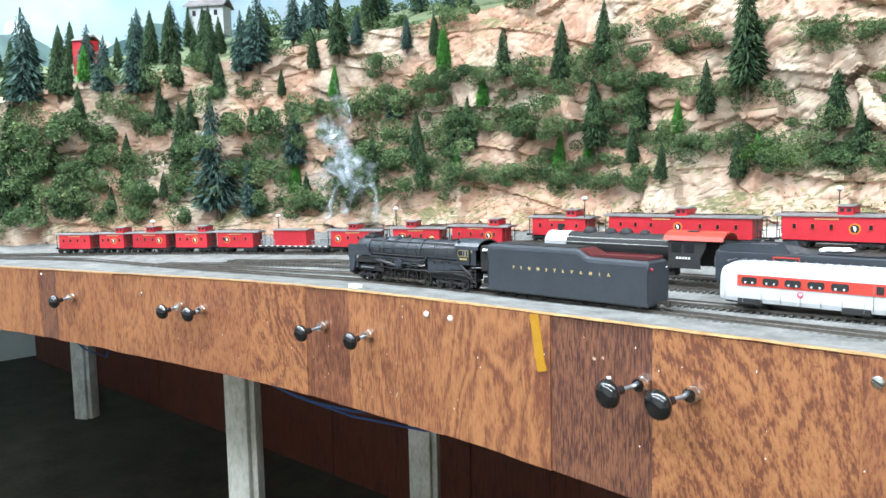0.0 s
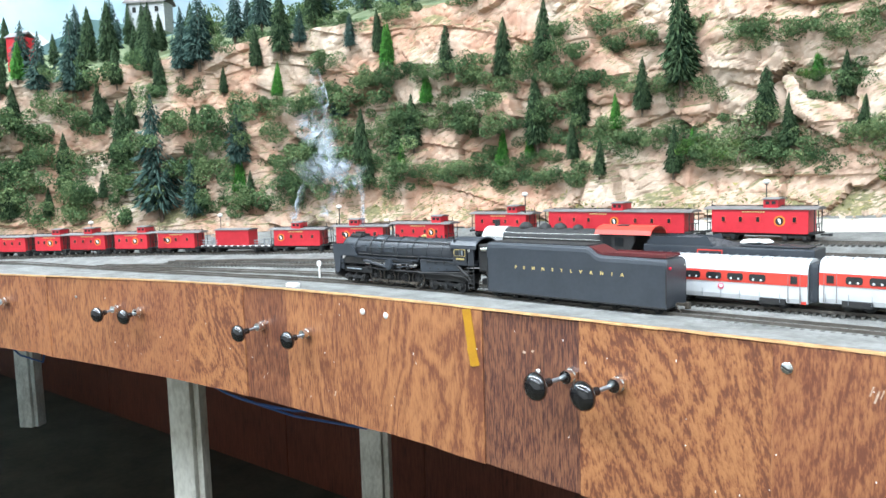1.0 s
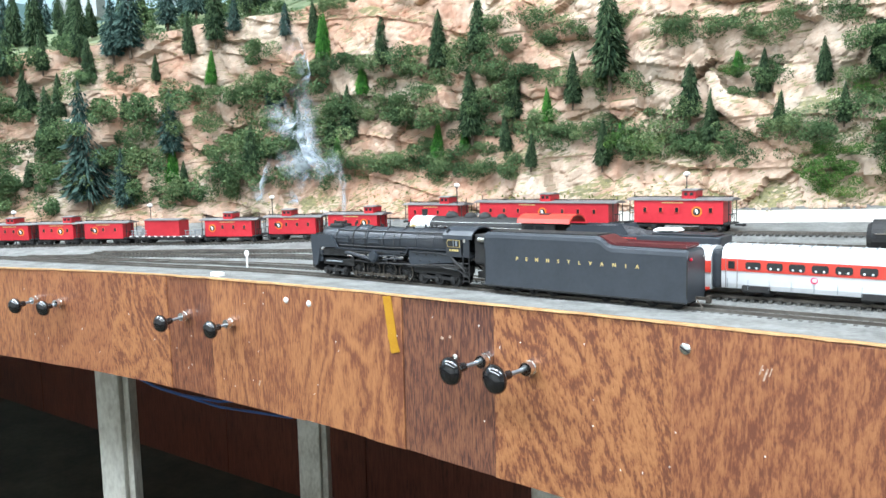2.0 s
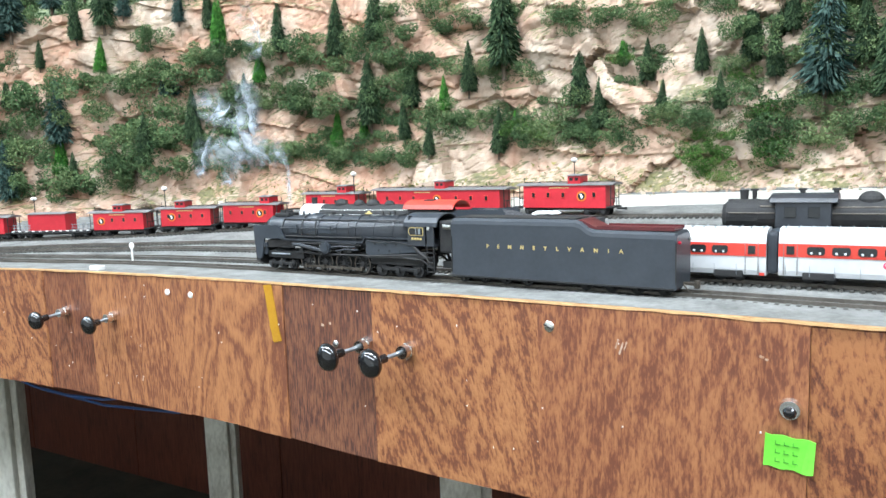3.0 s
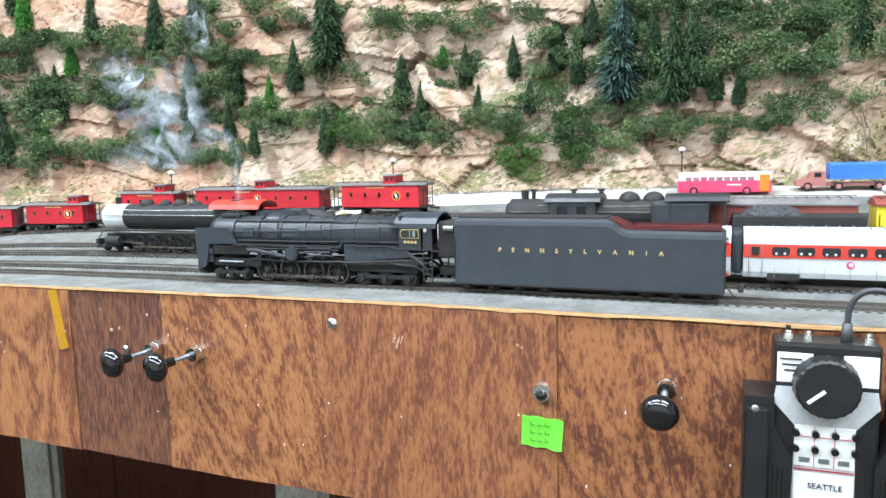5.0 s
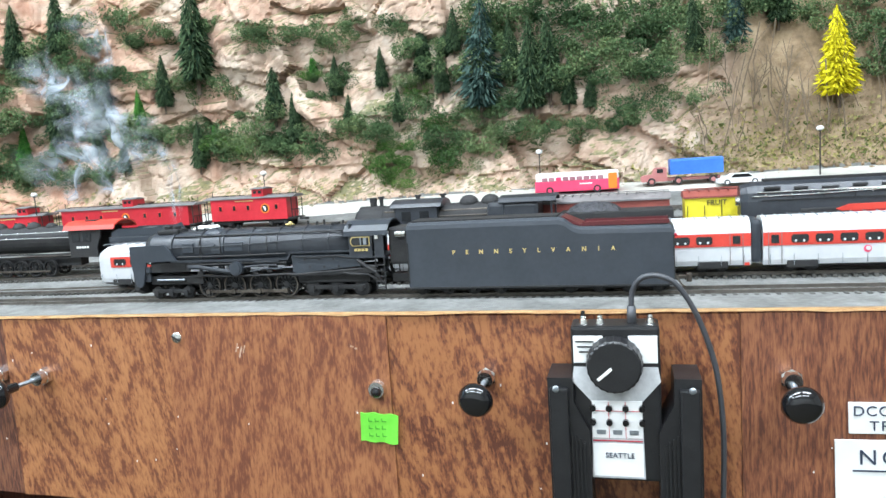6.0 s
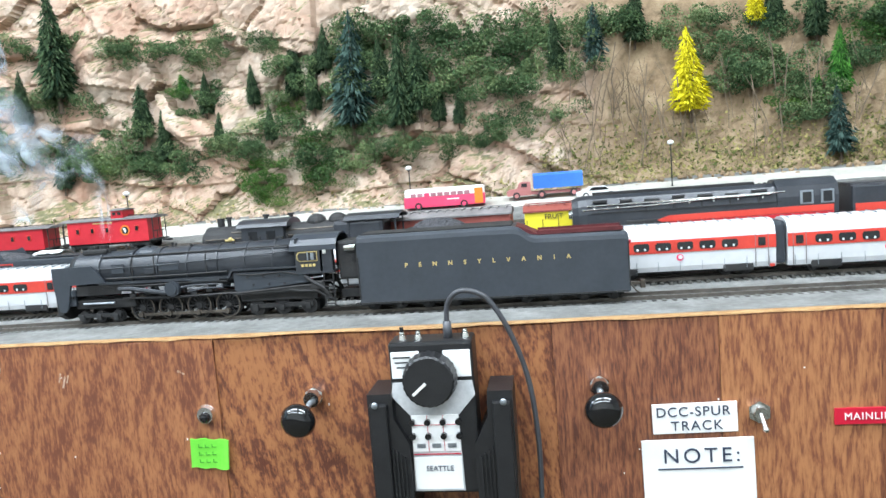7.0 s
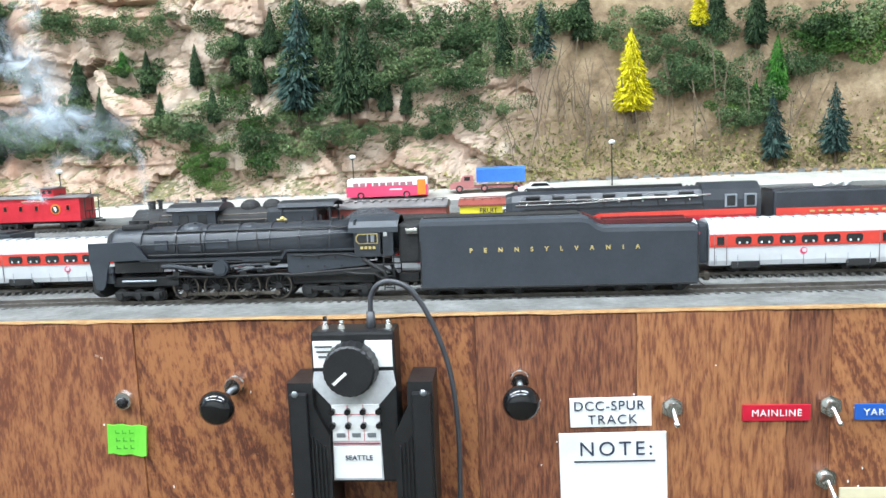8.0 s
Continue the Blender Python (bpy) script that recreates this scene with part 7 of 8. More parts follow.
# ---- fittings on the fascia ----
def face(x, z, out=0.0):
    """A pose on the fascia: local -y points into the aisle."""
    s = (edge_y(x + 0.02) - edge_y(x - 0.02)) / 0.04
    return pose(x, edge_y(x) - 0.0014 - out, z, 0, 0, math.degrees(math.atan(s)))


def pull_knob(x, z, out, droop=0.004, side=0.0, size=1.0, label="black ball knob on a pull rod of a switch"):
    c = thing("pull_knob", face(x, z), label, "knob", "switch knobs")
    b = B()
    cyl(b, (0, 0.002, 0), (0, -0.004, 0), 0.0062 * size, 0.0060 * size, 6)
    cyl(b, (0, -0.004, 0), (0, -0.010, 0), 0.0052 * size, 0.0048 * size, 14)
    part("bushing", b, CHROME, c, "bright metal bushing")
    tip = Vector((side, -out, -droop))
    b = B()
    cyl(b, (0, 0, 0), tip * 0.85, 0.0018, n=10)
    part("rod", b, GALV, c, "zinc rod")
    d = tip.normalized()
    a = tip * 0.62
    b = B()
    cyl(b, a, tip * 0.86, 0.0036, 0.0042, 16)
    part("shank", b, BAKELITE, c, smooth=False)
    b = B()
    q = d.to_track_quat("Z", "Y").to_matrix().to_4x4()
    prof = [(0.0, 0.0040), (0.0015, 0.0080), (0.0040, 0.0100), (0.0062, 0.0104), (0.0070, 0.0100), (0.0082, 0.0098), (0.0108, 0.0080), (0.0122, 0.0050), (0.0128, 0.0)]
    n = 26
    m = Matrix.Translation(tip * 0.84) @ q
    rings = [[b.verts.new(m @ Vector((size * r * math.cos(2 * math.pi * k / n), size * r * math.sin(2 * math.pi * k / n), size * h))) for k in range(n)] for h, r in prof[:-1]]
    for u, v in zip(rings, rings[1:]):
        for k in range(n):
            b.faces.new((u[k], u[(k + 1) % n], v[(k + 1) % n], v[k]))
    b.faces.new(rings[-1])
    b.faces.new(rings[0][::-1])
    bmesh.ops.recalc_face_normals(b, faces=b.faces)
    part("knob", b, BAKELITE, c, smooth=True)


for x, z, out, lab in ((-0.274, 0.8030, 0.035, ""), (-0.230, 0.8030, 0.035, ""), (-0.695, 0.8010, 0.034, "long"), (-0.617, 0.8000, 0.026, ""), (-0.958, 0.8060, 0.030, ""), (-0.917, 0.8040, 0.022, ""), (-1.182, 0.8070, 0.030, "")):
    pull_knob(x, z, out, 0.0035, -0.012 if x > -0.4 else -0.004, 1.18 if x > -0.4 else 1.0)
pull_knob(0.137, 0.809, 0.030, 0.006, -0.002, 1.12)
pull_knob(0.326, 0.810, 0.030, 0.006, 0.0, 1.12)


def screw(x, z, r, label, slot=True):
    c = thing("screw", face(x, z), label, "screw", "fascia screws")
    b = B()
    ball(b, (0, 0, 0), r, (1, 0.45, 1), 16, 8)
    part("head", b, CHROME if slot else WHITE, c)
    if slot:
        b = B()
        box(b, (0, -0.45 * r, 0), (1.7 * r, 0.25 * r, 0.22 * r), 0.0, Matrix.Rotation(0.5, 4, "Y"))
        part("slot", b, SOOT, c)


screw(-0.104, 0.8345, 0.0044, "round bright slotted screw head in the fascia")
screw(-0.495, 0.8315, 0.0034, "small white filled screw head", False)
screw(-0.529, 0.8325, 0.0034, "small white filled screw head", False)
screw(-0.3075, 0.8000, 0.0032, "small bright screw by the knobs")
screw(-1.036, 0.8190, 0.0022, "small bright screw head")
screw(-1.258, 0.8390, 0.0022, "small bright screw head")


def jack(x, z):
    c = thing("push_button", face(x, z), "chrome bushing with a dark push button", "button")
    b = B()
    cyl(b, (0, 0.001, 0), (0, -0.0030, 0), 0.0072, 0.0058, 20)
    part("bushing", b, CHROME, c)
    b = B()
    ball(b, (0, -0.0032, -0.0012), 0.0040, (1, 0.9, 1), 14, 9)
    part("button", b, BAKELITE, c)


jack(0.057, 0.798)


def note_paper():
    c = thing("sticky_note", face(0.0565, 0.7705, 0.0010), "bright green tape note with faint pencil marks", "note")
    b = B()
    n = 8
    rows = []
    for i in range(n + 1):
        x = -0.0142 + 0.0284 * i / n
        j = 0.0006 * math.sin(i * 1.7)
        curl = -0.0022 * smooth01(i, 5, 8)
        low, high = -0.0105 + j - 0.0012 * i / n, 0.0105 - j - 0.0012 * i / n
        rows.append([b.verts.new(p) for p in ((x, curl - 0.0006, low), (x + 0.001, curl * 0.3 - 0.0006, high), (x + 0.001, curl * 0.3 + 0.0006, high), (x, curl + 0.0006, low))])
    for p, q in zip(rows, rows[1:]):
        for k in range(4):
            b.faces.new((p[k], q[k], q[(k + 1) % 4], p[(k + 1) % 4]))
    b.faces.new(rows[0])
    b.faces.new(rows[-1][::-1])
    bmesh.ops.recalc_face_normals(b, faces=b.faces)
    part("paper", b, GREEN_NOTE, c)
    b = B()
    for r, z in enumerate((0.0050, -0.0005, -0.0060)):
        for k in range(3):
            box(b, (-0.006 + 0.005 * k, -0.0009, z - 0.0005), (0.0030, 0.0004, 0.0005))
            box(b, (-0.0072 + 0.005 * k, -0.0009, z + 0.0004), (0.0004, 0.0004, 0.0026))
    part("pencil_marks", b, mat("green_pencil", (0.06, 0.34, 0.03), None, rough=0.8), c, "faint pencil marks")


note_paper()


def masking_tape():
    c = thing("tape_strip", face(-0.3825, 0.8220, 0.0003), "strip of amber tape stuck across the boards", "tape")
    b = B()
    box(b, (0, 0, 0), (0.0100, 0.0006, 0.054), 0.0, Matrix.Rotation(-0.16, 4, "Y"))
    box(b, (0.003, -0.0001, -0.018), (0.0098, 0.0006, 0.018), 0.0, Matrix.Rotation(-0.30, 4, "Y"))
    part("tape", b, TAPE, c)


masking_tape()


def toggle(x, z):
    c = thing("toggle_switch", face(x, z), "chrome toggle switch with its lever down", "switch", "toggle switches")
    b = B()
    cyl(b, (0, 0.001, 0), (0, -0.0022, 0), 0.0072, n=6)
    cyl(b, (0, -0.0022, 0), (0, -0.0060, 0), 0.0046, 0.0042, 16)
    part("nut", b, CHROME, c)
    b = B()
    cyl(b, (0, -0.0050, 0), (0.0005, -0.0130, -0.0065), 0.0014, 0.0019, 10)
    ball(b, (0.0006, -0.0134, -0.0068), 0.0020, (1, 1, 1), 12, 8)
    part("lever", b, CHROME, c)


for p in ((0.423, 0.789), (0.521, 0.789), (0.519, 0.741)):
    toggle(*p)


def placard(name, x0, z0, x1, z1, material, rows, label, tilt=0.0, ink=INK):
    c = thing(name, face((x0 + x1) / 2, (z0 + z1) / 2, 0.0008) @ pose(0, 0, 0, 0, tilt, 0), label, "label", "fascia labels")
    b = B()
    box(b, (0, 0, 0), (x1 - x0, 0.0012, z1 - z0), 0.0003)
    plate = part("card", b, material, c)
    for text, size, dx, dz, sp in rows:
        lettering("lettering", text, size, ink, plate, pose(dx, -0.0009, dz, 90), "handwritten letters", sp)
    return c, plate


placard("spur_label", 0.358, 0.7765, 0.410, 0.796, PAPER, (("DCC-SPUR", 0.0088, -0.001, 0.0042, 1.12), ("TRACK", 0.0088, 0.001, -0.0050, 1.18)), "white card label lettered by hand", -1)
nt, plate = placard("paper_note", 0.351, 0.705, 0.420, 0.7725, PAPER, (("NOTE:", 0.0135, 0.002, 0.0225, 1.30),), "white paper note with an underlined heading", -1)
b = B()
box(b, (0.001, -0.0009, 0.0145), (0.052, 0.0004, 0.0009))
part("underline", b, INK, plate)
placard("mainline_label", 0.467, 0.7795, 0.509, 0.790, LABEL_RED, (("MAINLINE", 0.0062, 0, -0.0002, 1.15),), "red embossed label strip", 0, WHITE)
placard("yard_label", 0.536, 0.7795, 0.572, 0.790, LABEL_BLUE, (("YARD", 0.0062, -0.004, -0.0002, 1.15),), "blue embossed label strip", 0, WHITE)
placard("cream_label", 0.528, 0.712, 0.60, 0.7345, CREAM, (), "blank cream card label on the fascia", 0)


def throttle():
    c = thing("throttle_holder", face(0.2265, 0.772), "black plastic holder screwed to the fascia", "holder")
    for s in (-1, 1):
        b = B()
        inner, outer = 0.0205, 0.0455
        prof = [(s * outer, 0.046), (s * 0.030, 0.046), (s * 0.0295, 0.030), (s * inner, 0.012), (s * inner, -0.055), (s * outer, -0.055)]
        slab_xz(b, prof, -0.0315, 0.0)
        box(b, (s * 0.0385, -0.0325, -0.006), (0.0115, 0.005, 0.092), 0.0012)
        side = part("side_rail", b, BOX_BLACK, c)
        for k in range(4):
            b = B()
            box(b, (s * (0.0240 + 0.0024 * k), -0.0320, -0.024 + 0.002 * k), (0.0010, 0.0018, 0.058))
            part("rib", b, BOX_BLACK, side)
        for z in (0.040, -0.040):
            b = B()
            ball(b, (s * 0.0400, -0.0352, z), 0.0022, (1, 0.5, 1), 12, 7)
            part("screw", b, GALV, side)
    t = thing("throttle", face(0.2225, 0.797), "black hand-held train throttle with a large round knob", "controller")
    b = B()
    box(b, (0, -0.0150, 0.003), (0.0530, 0.0240, 0.098), 0.0020)
    case = part("case", b, BOX_BLACK, t)
    b = B()
    box(b, (-0.016, -0.0274, 0.038), (0.0180, 0.0008, 0.0170), 0.0004)
    box(b, (0.0165, -0.0274, 0.038), (0.0170, 0.0008, 0.0170), 0.0004)
    plate = part("top_label", b, PAPER, case, "white printed label")
    b = B()
    for k in range(3):
        box(b, (-0.018, -0.0281, 0.043 - 0.0032 * k), (0.0110 - 0.002 * k, 0.0003, 0.0009))
    part("print_bars", b, SOOT, plate)
    b = B()
    slab_xz(b, [(-0.0250, 0.0270), (0.0250, 0.0270), (0.0265, 0.0180), (0.0150, 0.0050), (0.0160, -0.0440), (-0.0160, -0.0440), (-0.0150, 0.0050), (-0.0265, 0.0180)], -0.0278, -0.0270)
    panel = part("face_plate", b, CLEAR, case, "scuffed clear-taped face plate")
    b = B()
    box(b, (0, -0.0282, -0.0060), (0.0300, 0.0006, 0.0235))
    box(b, (0, -0.0282, -0.0320), (0.0300, 0.0006, 0.0210))
    part("button_card", b, PAPER, panel)
    b = B()
    for x in (-0.0050, 0.0050):
        box(b, (x, -0.0287, -0.006), (0.0003, 0.0003, 0.0235))
    box(b, (0, -0.0287, -0.0005), (0.0300, 0.0003, 0.0003))
    box(b, (0, -0.0287, -0.0195), (0.0300, 0.0003, 0.0006))
    part("grid_line", b, LABEL_RED, panel)
    for r in range(2):
        for k in range(4):
            b = B()
            cyl(b, (-0.0145 + 0.0098 * k, -0.0282, 0.0016 - 0.0090 * r), (-0.0145 + 0.0098 * k, -0.0310, 0.0016 - 0.0090 * r), 0.0020, n=14)
            part("button", b, BAKELITE, panel)
    for k in range(3):
        b = B()
        box(b, (-0.0098 + 0.0098 * k, -0.0287, -0.0140), (0.0055, 0.0004, 0.0028))
        part("print_bars", b, GALV, panel)
    lettering("lettering", "SEATTLE", 0.0046, INK, panel, pose(0.001, -0.0288, -0.0290, 90), "printed letters", 1.0)
    # knob
    b = B()
    n = 48
    rings = []
    for h, r in ((-0.0275, 0.0168), (-0.0290, 0.0172), (-0.0385, 0.0162), (-0.0395, 0.0150)):
        rings.append([b.verts.new((-0.0005 + (r * (1 - 0.03 * (k % 2))) * math.cos(2 * math.pi * k / n), h, 0.0300 + (r * (1 - 0.03 * (k % 2))) * math.sin(2 * math.pi * k / n))) for k in range(n)])
    for u, v in zip(rings, rings[1:]):
        for k in range(n):
            b.faces.new((u[k], u[(k + 1) % n], v[(k + 1) % n], v[k]))
    b.faces.new(rings[-1])
    b.faces.new(rings[0][::-1])
    bmesh.ops.recalc_face_normals(b, faces=b.faces)
    knob = part("dial_knob", b, BOX_BLACK, case, "ribbed black dial knob")
    b = B()
    box(b, (-0.0062, -0.0398, 0.0258), (0.0108, 0.0006, 0.0018), 0.0, Matrix.Rotation(math.radians(-41), 4, "Y"))
    part("pointer", b, WHITE, knob, "white pointer line")
    for x, r in ((-0.0190, 0.0030), (-0.0085, 0.0028), (0.0215, 0.0030)):
        b = B()
        cyl(b, (x, -0.016, 0.0515), (x, -0.016, 0.0545), r, r * 0.8, 12)
        ball(b, (x, -0.016, 0.0555), r * 0.62, (1, 1, 1), 12, 8)
        part("top_switch", b, CHROME, case)
    b = B()
    cyl(b, (-0.0190, -0.016, 0.0555), (-0.0190, -0.016, 0.0595), 0.0014, n=10)
    part("top_button", b, BAKELITE, case)
    # cord
    b = B()
    cyl(b, (0.0105, -0.016, 0.0500), (0.0105, -0.016, 0.0625), 0.0032, 0.0026, 12)
    pts = [(0.0105, -0.016, 0.060)]
    key = [(0.0115, -0.0165, 0.072), (0.0170, -0.018, 0.0800), (0.0260, -0.019, 0.0815), (0.0365, -0.019, 0.0765), (0.0460, -0.018, 0.0620), (0.0540, -0.016, 0.0420), (0.0600, -0.014, 0.0180), (0.0630, -0.012, -0.0150), (0.0630, -0.010, -0.0500), (0.0610, -0.008, -0.0900), (0.0560, 0.004, -0.1200)]
    allp = pts + key
    for a in range(len(allp) - 1):
        p0, p1, p2, p3 = (Vector(allp[max(0, min(len(allp) - 1, a + d))]) for d in (-1, 0, 1, 2))
        for k in range(1, 6):
            f = k / 5
            pts.append(tuple(0.5 * (2 * p1 + (p2 - p0) * f + (2 * p0 - 5 * p1 + 4 * p2 - p3) * f * f + (3 * p1 - p0 - 3 * p2 + p3) * f ** 3)))
    tube(b, pts, 0.0017, 10)
    part("cord", b, CABLE, t, "dark grey rubber cord", smooth=True)


throttle()


# ---- below the table ----
def below():
    for x, y, w, d, lab in ((-1.185, 0.145, 0.044, 0.034, "white painted square table leg"), (-1.145, 0.575, 0.050, 0.040, "white painted table leg with a batten beside it"), (-3.22, 0.55, 0.060, 0.06, "grey painted table leg far under the layout"), (-0.55, 0.62, 0.075, 0.045, "white painted table leg in the shade")):
        c = thing("table_leg", pose(x, y, 0, 0, 0, 32), lab, "table leg", "table legs")
        b = B()
        box(b, (0, 0, 0.4165), (w, d, 0.833), 0.003)
        part("post", b, LEG_M, c)
        b = B()
        box(b, (w * 0.64, 0.008, 0.4165), (w * 0.26, d * 0.8, 0.833), 0.002)
        part("batten", b, LEG_M, c)
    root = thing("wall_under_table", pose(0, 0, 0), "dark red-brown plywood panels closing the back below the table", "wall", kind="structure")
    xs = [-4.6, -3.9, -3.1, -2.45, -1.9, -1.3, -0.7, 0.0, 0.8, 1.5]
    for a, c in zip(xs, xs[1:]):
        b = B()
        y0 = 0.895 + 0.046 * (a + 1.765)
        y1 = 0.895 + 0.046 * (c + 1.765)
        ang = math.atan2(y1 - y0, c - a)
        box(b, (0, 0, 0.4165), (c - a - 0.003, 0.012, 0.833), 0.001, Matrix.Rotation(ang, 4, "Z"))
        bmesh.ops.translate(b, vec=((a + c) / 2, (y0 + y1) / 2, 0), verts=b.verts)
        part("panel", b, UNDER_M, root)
    for pts, lab in (([(-0.87, 0.03, 0.715), (-0.80, 0.035, 0.696), (-0.74, 0.035, 0.692), (-0.66, 0.03, 0.698), (-0.58, 0.03, 0.712)], "blue wire drooping under the table"),
                     ([(-0.95, 0.05, 0.712), (-0.82, 0.06, 0.682), (-0.70, 0.06, 0.676), (-0.56, 0.05, 0.690), (-0.50, 0.04, 0.715)], "thin blue wire hanging under the table"),
                     ([(-1.36, -0.04, 0.715), (-1.30, -0.03, 0.696), (-1.22, -0.02, 0.694), (-1.14, -0.01, 0.833)], "loose blue wire under the table")):
        c = thing("cable", pose(0, 0, 0), lab, "cable", "under-table wires")
        b = B()
        tube(b, [(px, py + edge_y(px) - yard_line(px), pz) for px, py, pz in pts], 0.0016, 6)
        part("wire", b, BLUE_WIRE, c)


below()


# ---- smoke of the turbine engine: thin drifting wisps ----
def smoke_material():
    m = bpy.data.materials.new("thin_smoke")
    m.use_nodes = True
    n, l = m.node_tree.nodes, m.node_tree.links
    out = n["Material Output"]
    n.remove(n["Principled BSDF"])
    d, tr, mx = n.new("ShaderNodeBsdfDiffuse"), n.new("ShaderNodeBsdfTransparent"), n.new("ShaderNodeMixShader")
    tl, ad = n.new("ShaderNodeBsdfTranslucent"), n.new("ShaderNodeMixShader")
    d.inputs[0].default_value = tl.inputs[0].default_value = (0.72, 0.80, 0.88, 1)
    l.new(d.outputs[0], ad.inputs[1])
    l.new(tl.outputs[0], ad.inputs[2])
    uv = n.new("ShaderNodeUVMap")
    sep = n.new("ShaderNodeSeparateXYZ")
    l.new(uv.outputs[0], sep.inputs[0])

    def hump(src, power):
        a = n.new("ShaderNodeMath")
        a.operation = "MULTIPLY"
        a.inputs[1].default_value = math.pi
        l.new(src, a.inputs[0])
        s = n.new("ShaderNodeMath")
        s.operation = "SINE"
        l.new(a.outputs[0], s.inputs[0])
        c = n.new("ShaderNodeMath")
        c.operation = "MAXIMUM"
        c.inputs[1].default_value = 0.0
        l.new(s.outputs[0], c.inputs[0])
        p = n.new("ShaderNodeMath")
        p.operation = "POWER"
        p.inputs[1].default_value = power
        l.new(c.outputs[0], p.inputs[0])
        return p.outputs[0]
    hu, hv = hump(sep.outputs[0], 1.6), hump(sep.outputs[1], 0.9)
    tc, nz = n.new("ShaderNodeTexCoord"), n.new("ShaderNodeTexNoise")
    nz.inputs["Scale"].default_value, nz.inputs["Detail"].default_value, nz.inputs["Distortion"].default_value = 46, 5, 1.2
    l.new(tc.outputs["Object"], nz.inputs["Vector"])
    r = n.new("ShaderNodeMapRange")
    r.inputs[1].default_value, r.inputs[2].default_value, r.inputs[3].default_value, r.inputs[4].default_value = 0.38, 0.70, 0.0, 0.80
    l.new(nz.outputs[0], r.inputs[0])
    k1, k2 = n.new("ShaderNodeMath"), n.new("ShaderNodeMath")
    k1.operation = k2.operation = "MULTIPLY"
    l.new(hu, k1.inputs[0])
    l.new(hv, k1.inputs[1])
    l.new(k1.outputs[0], k2.inputs[0])
    l.new(r.outputs[0], k2.inputs[1])
    l.new(k2.outputs[0], mx.inputs[0])
    l.new(tr.outputs[0], mx.inputs[1])
    l.new(ad.outputs[0], mx.inputs[2])
    l.new(mx.outputs[0], out.inputs["Surface"])
    return m


SMOKE = smoke_material()


def wisp(parent, path, w0, w1, seed):
    """A curling ribbon of smoke along a path in x and z, bellied in depth."""
    b = B()
    uvl = b.loops.layers.uv.new("UVMap")
    n, k = 26, 6
    key = [Vector(p) for p in path]
    rows = []
    for i in range(n + 1):
        f = i / n * (len(key) - 1)
        j = min(int(f), len(key) - 2)
        u = f - j
        p0, p1, p2, p3 = (key[max(0, min(len(key) - 1, j + d))] for d in (-1, 0, 1, 2))
        c = 0.5 * (2 * p1 + (p2 - p0) * u + (2 * p0 - 5 * p1 + 4 * p2 - p3) * u * u + (3 * p1 - p0 - 3 * p2 + p3) * u ** 3)
        t = (p2 - p1).normalized()
        side = Vector((t.z, 0, -t.x))
        w = w0 + (w1 - w0) * i / n
        w *= 1 + 0.35 * noise.noise((i * 0.35, seed, 0))
        row = []
        for q in range(k + 1):
            a = q / k - 0.5
            p = c + side * a * 2 * w + Vector((0, 0.5 * w * math.cos(a * 5 + seed) + 0.006 * noise.noise((i * 0.3, q * 0.5, seed)), 0))
            row.append((b.verts.new(p), q / k, i / n))
        rows.append(row)
    for r0, r1 in zip(rows, rows[1:]):
        for q in range(k):
            cs = (r0[q], r0[q + 1], r1[q + 1], r1[q])
            fc = b.faces.new([c[0] for c in cs])
            for lp, c in zip(fc.loops, cs):
                lp[uvl].uv = (c[1], c[2])
    o = part("wisp", b, SMOKE, parent, smooth=True)
    return o


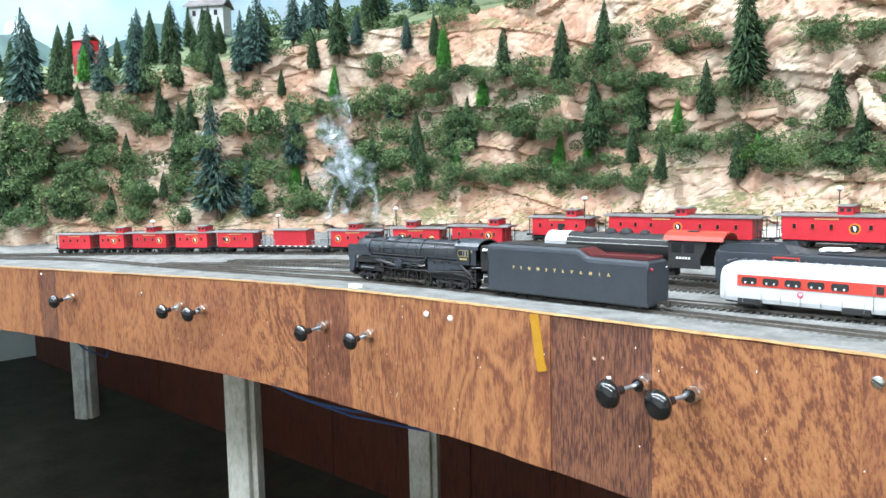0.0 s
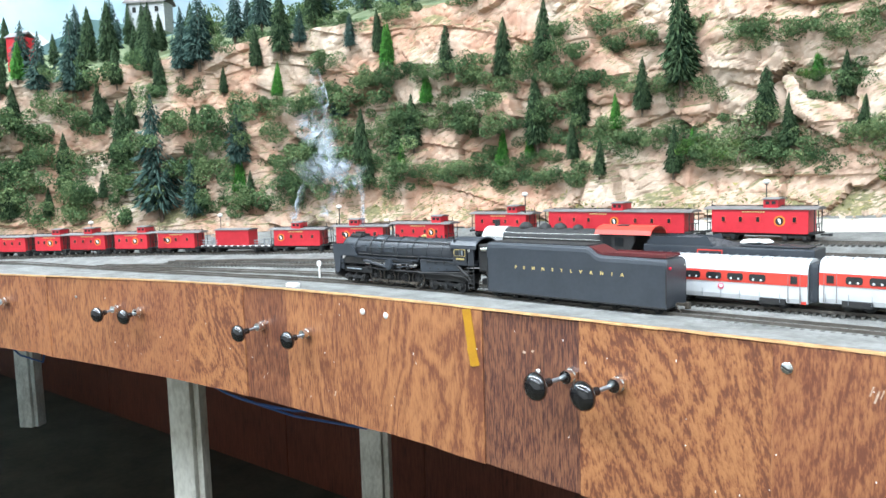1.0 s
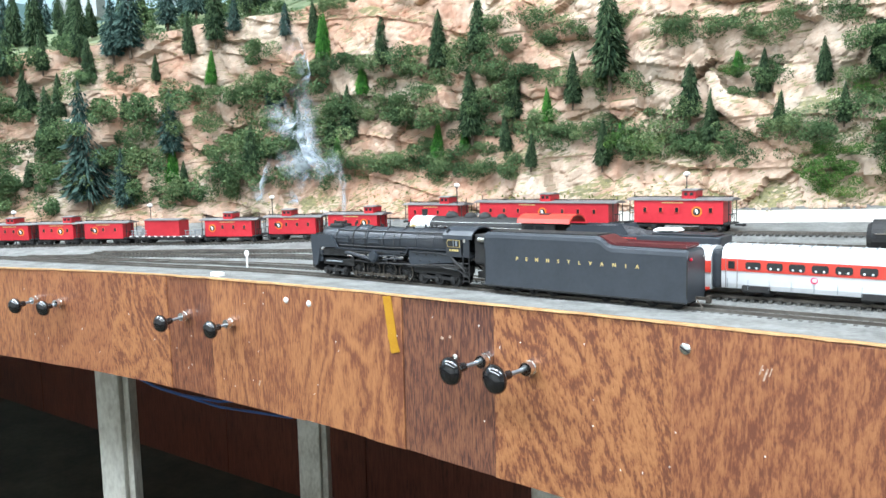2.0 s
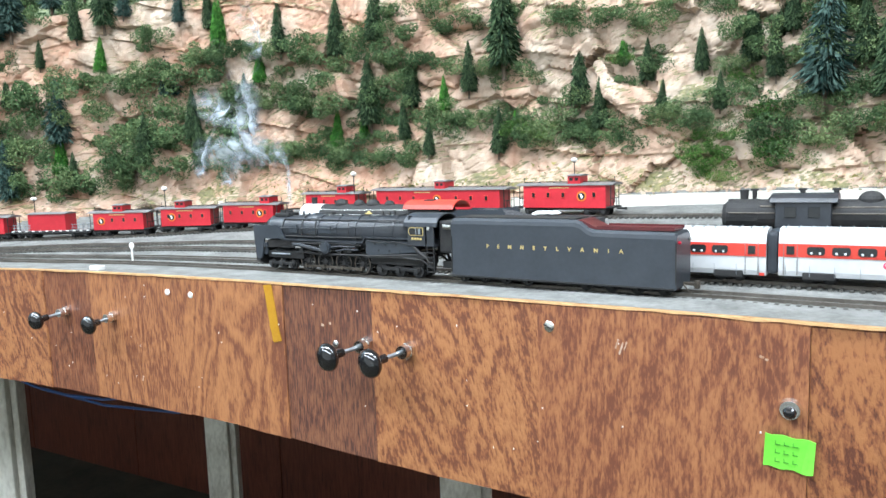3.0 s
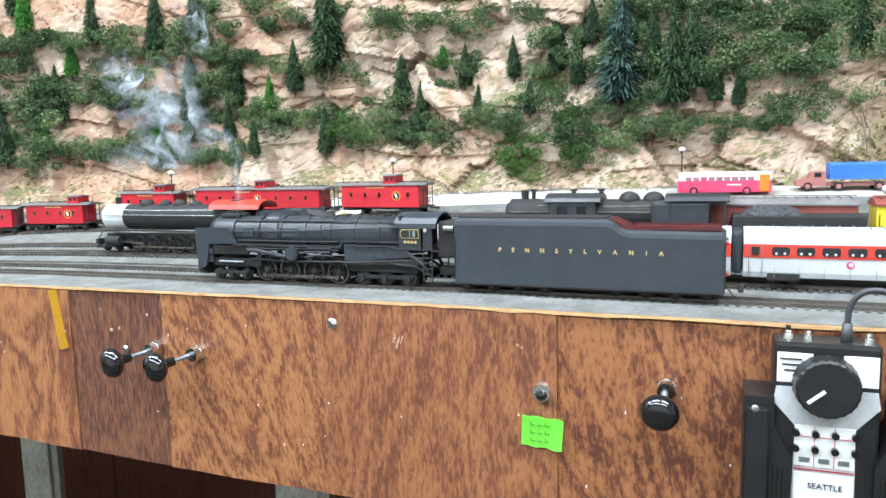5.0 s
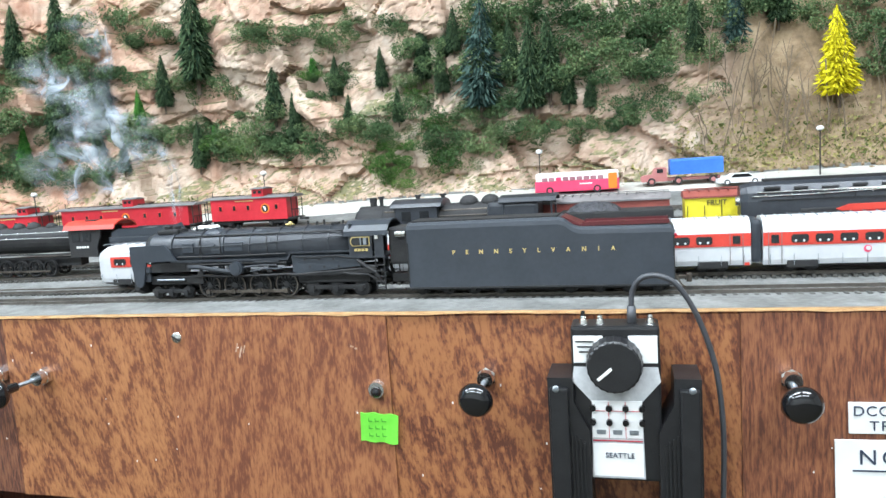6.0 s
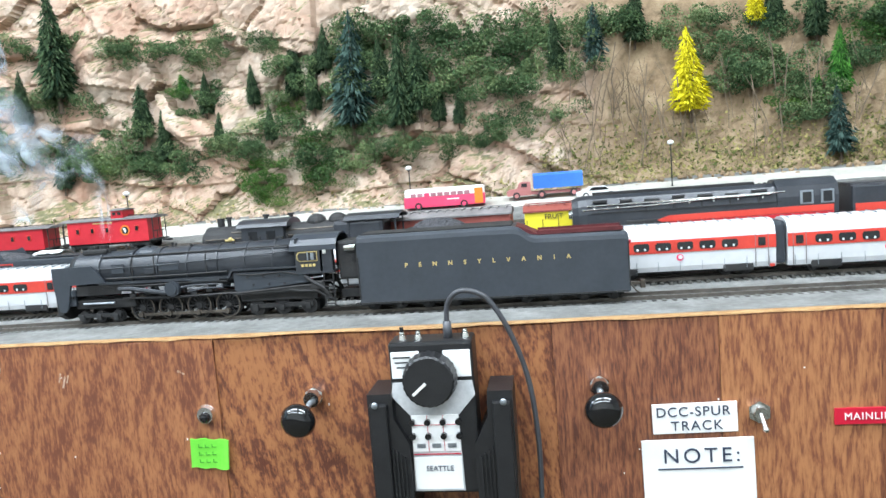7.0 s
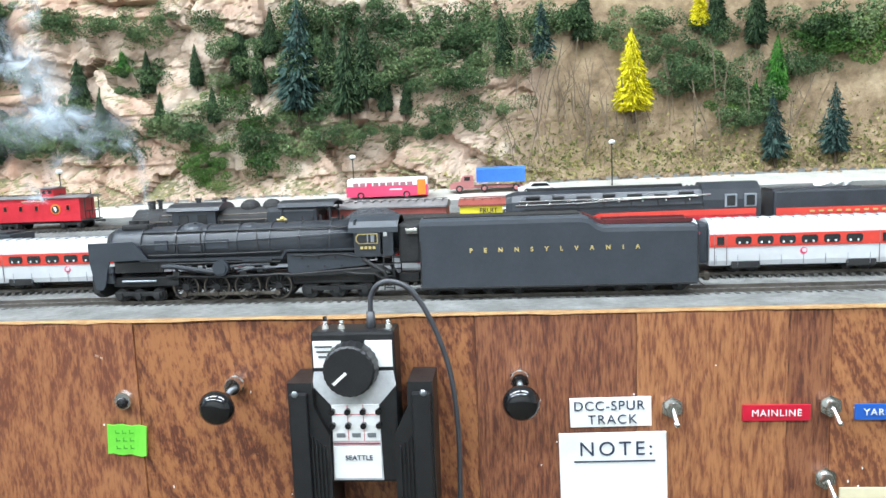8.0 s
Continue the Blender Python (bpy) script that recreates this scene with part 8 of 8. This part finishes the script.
smoke = thing("smoke_plume", pose(-0.69, 0.057, 0.915), "thin blue-white smoke drifting back from the engine's stack", "smoke")
WISPS = [
    wisp(smoke, [(0, 0, -0.002), (-0.001, 0, 0.022), (-0.004, 0.004, 0.045), (-0.016, 0.008, 0.066), (-0.034, 0.012, 0.076)], 0.004, 0.012, 1.0),
    wisp(smoke, [(0.001, 0.002, 0.0), (0.002, 0.003, 0.030), (-0.008, 0.006, 0.054), (-0.028, 0.010, 0.062), (-0.050, 0.014, 0.060), (-0.060, 0.016, 0.040)], 0.003, 0.013, 2.0),
    wisp(smoke, [(-0.020, 0.008, 0.060), (-0.045, 0.012, 0.066), (-0.064, 0.018, 0.084), (-0.070, 0.02, 0.110), (-0.082, 0.022, 0.135)], 0.010, 0.014, 3.0),
    wisp(smoke, [(-0.060, 0.016, 0.052), (-0.078, 0.02, 0.068), (-0.090, 0.022, 0.094), (-0.086, 0.024, 0.120), (-0.102, 0.026, 0.150)], 0.010, 0.018, 4.0),
    wisp(smoke, [(-0.074, 0.02, 0.090), (-0.100, 0.022, 0.112), (-0.130, 0.024, 0.124), (-0.150, 0.026, 0.150)], 0.012, 0.024, 5.0),
    wisp(smoke, [(-0.064, 0.014, 0.070), (-0.074, 0.014, 0.046), (-0.092, 0.016, 0.030), (-0.104, 0.018, 0.044)], 0.009, 0.010, 6.0),
    wisp(smoke, [(-0.082, 0.022, 0.130), (-0.066, 0.024, 0.160), (-0.080, 0.026, 0.190), (-0.110, 0.028, 0.215)], 0.014, 0.024, 7.0),
    wisp(smoke, [(-0.030, 0.010, 0.068), (-0.060, 0.014, 0.060), (-0.090, 0.018, 0.066), (-0.118, 0.022, 0.056), (-0.150, 0.026, 0.052)], 0.012, 0.026, 8.0),
    wisp(smoke, [(-0.018, 0.010, 0.074), (-0.050, 0.013, 0.074), (-0.082, 0.016, 0.080), (-0.115, 0.020, 0.072), (-0.140, 0.022, 0.084)], 0.010, 0.022, 9.0),
    wisp(smoke, [(-0.105, 0.018, 0.078), (-0.126, 0.020, 0.056), (-0.136, 0.022, 0.030), (-0.152, 0.024, 0.044)], 0.010, 0.012, 10.0),
]


# ---- what moves ----
LOCO_ROWS = [(0, -0.5174), (0.5, -0.4729), (1, -0.4289), (1.5, -0.3829), (3, -0.2410), (3.5, -0.1945), (4, -0.1465), (4.5, -0.0975), (6, 0.0441), (6.5, 0.0876), (7, 0.1346), (7.5, 0.1821), (8, 0.2311)]


def motions():
    walk(loco, [(t, on_track("A", x, 0.12)) for t, x in LOCO_ROWS])
    walk(smoke, [(t, pose(x - 0.183, track_point("A", x - 0.183).y + 0.003, TABLE - sag(x - 0.183) + 0.064)) for t, x in LOCO_ROWS])
    for i, w in enumerate(WISPS):
        amp = 0.002 + 0.0022 * i
        rows = []
        for k in range(9):
            a = 0.9 * k + 1.7 * i
            rows.append((float(k), pose(amp * math.sin(a), 0.4 * amp * math.cos(1.3 * a), 0.6 * amp * math.cos(a), 0, 2.5 * math.sin(a + 1), 0)))
        walk(w, rows)


motions()
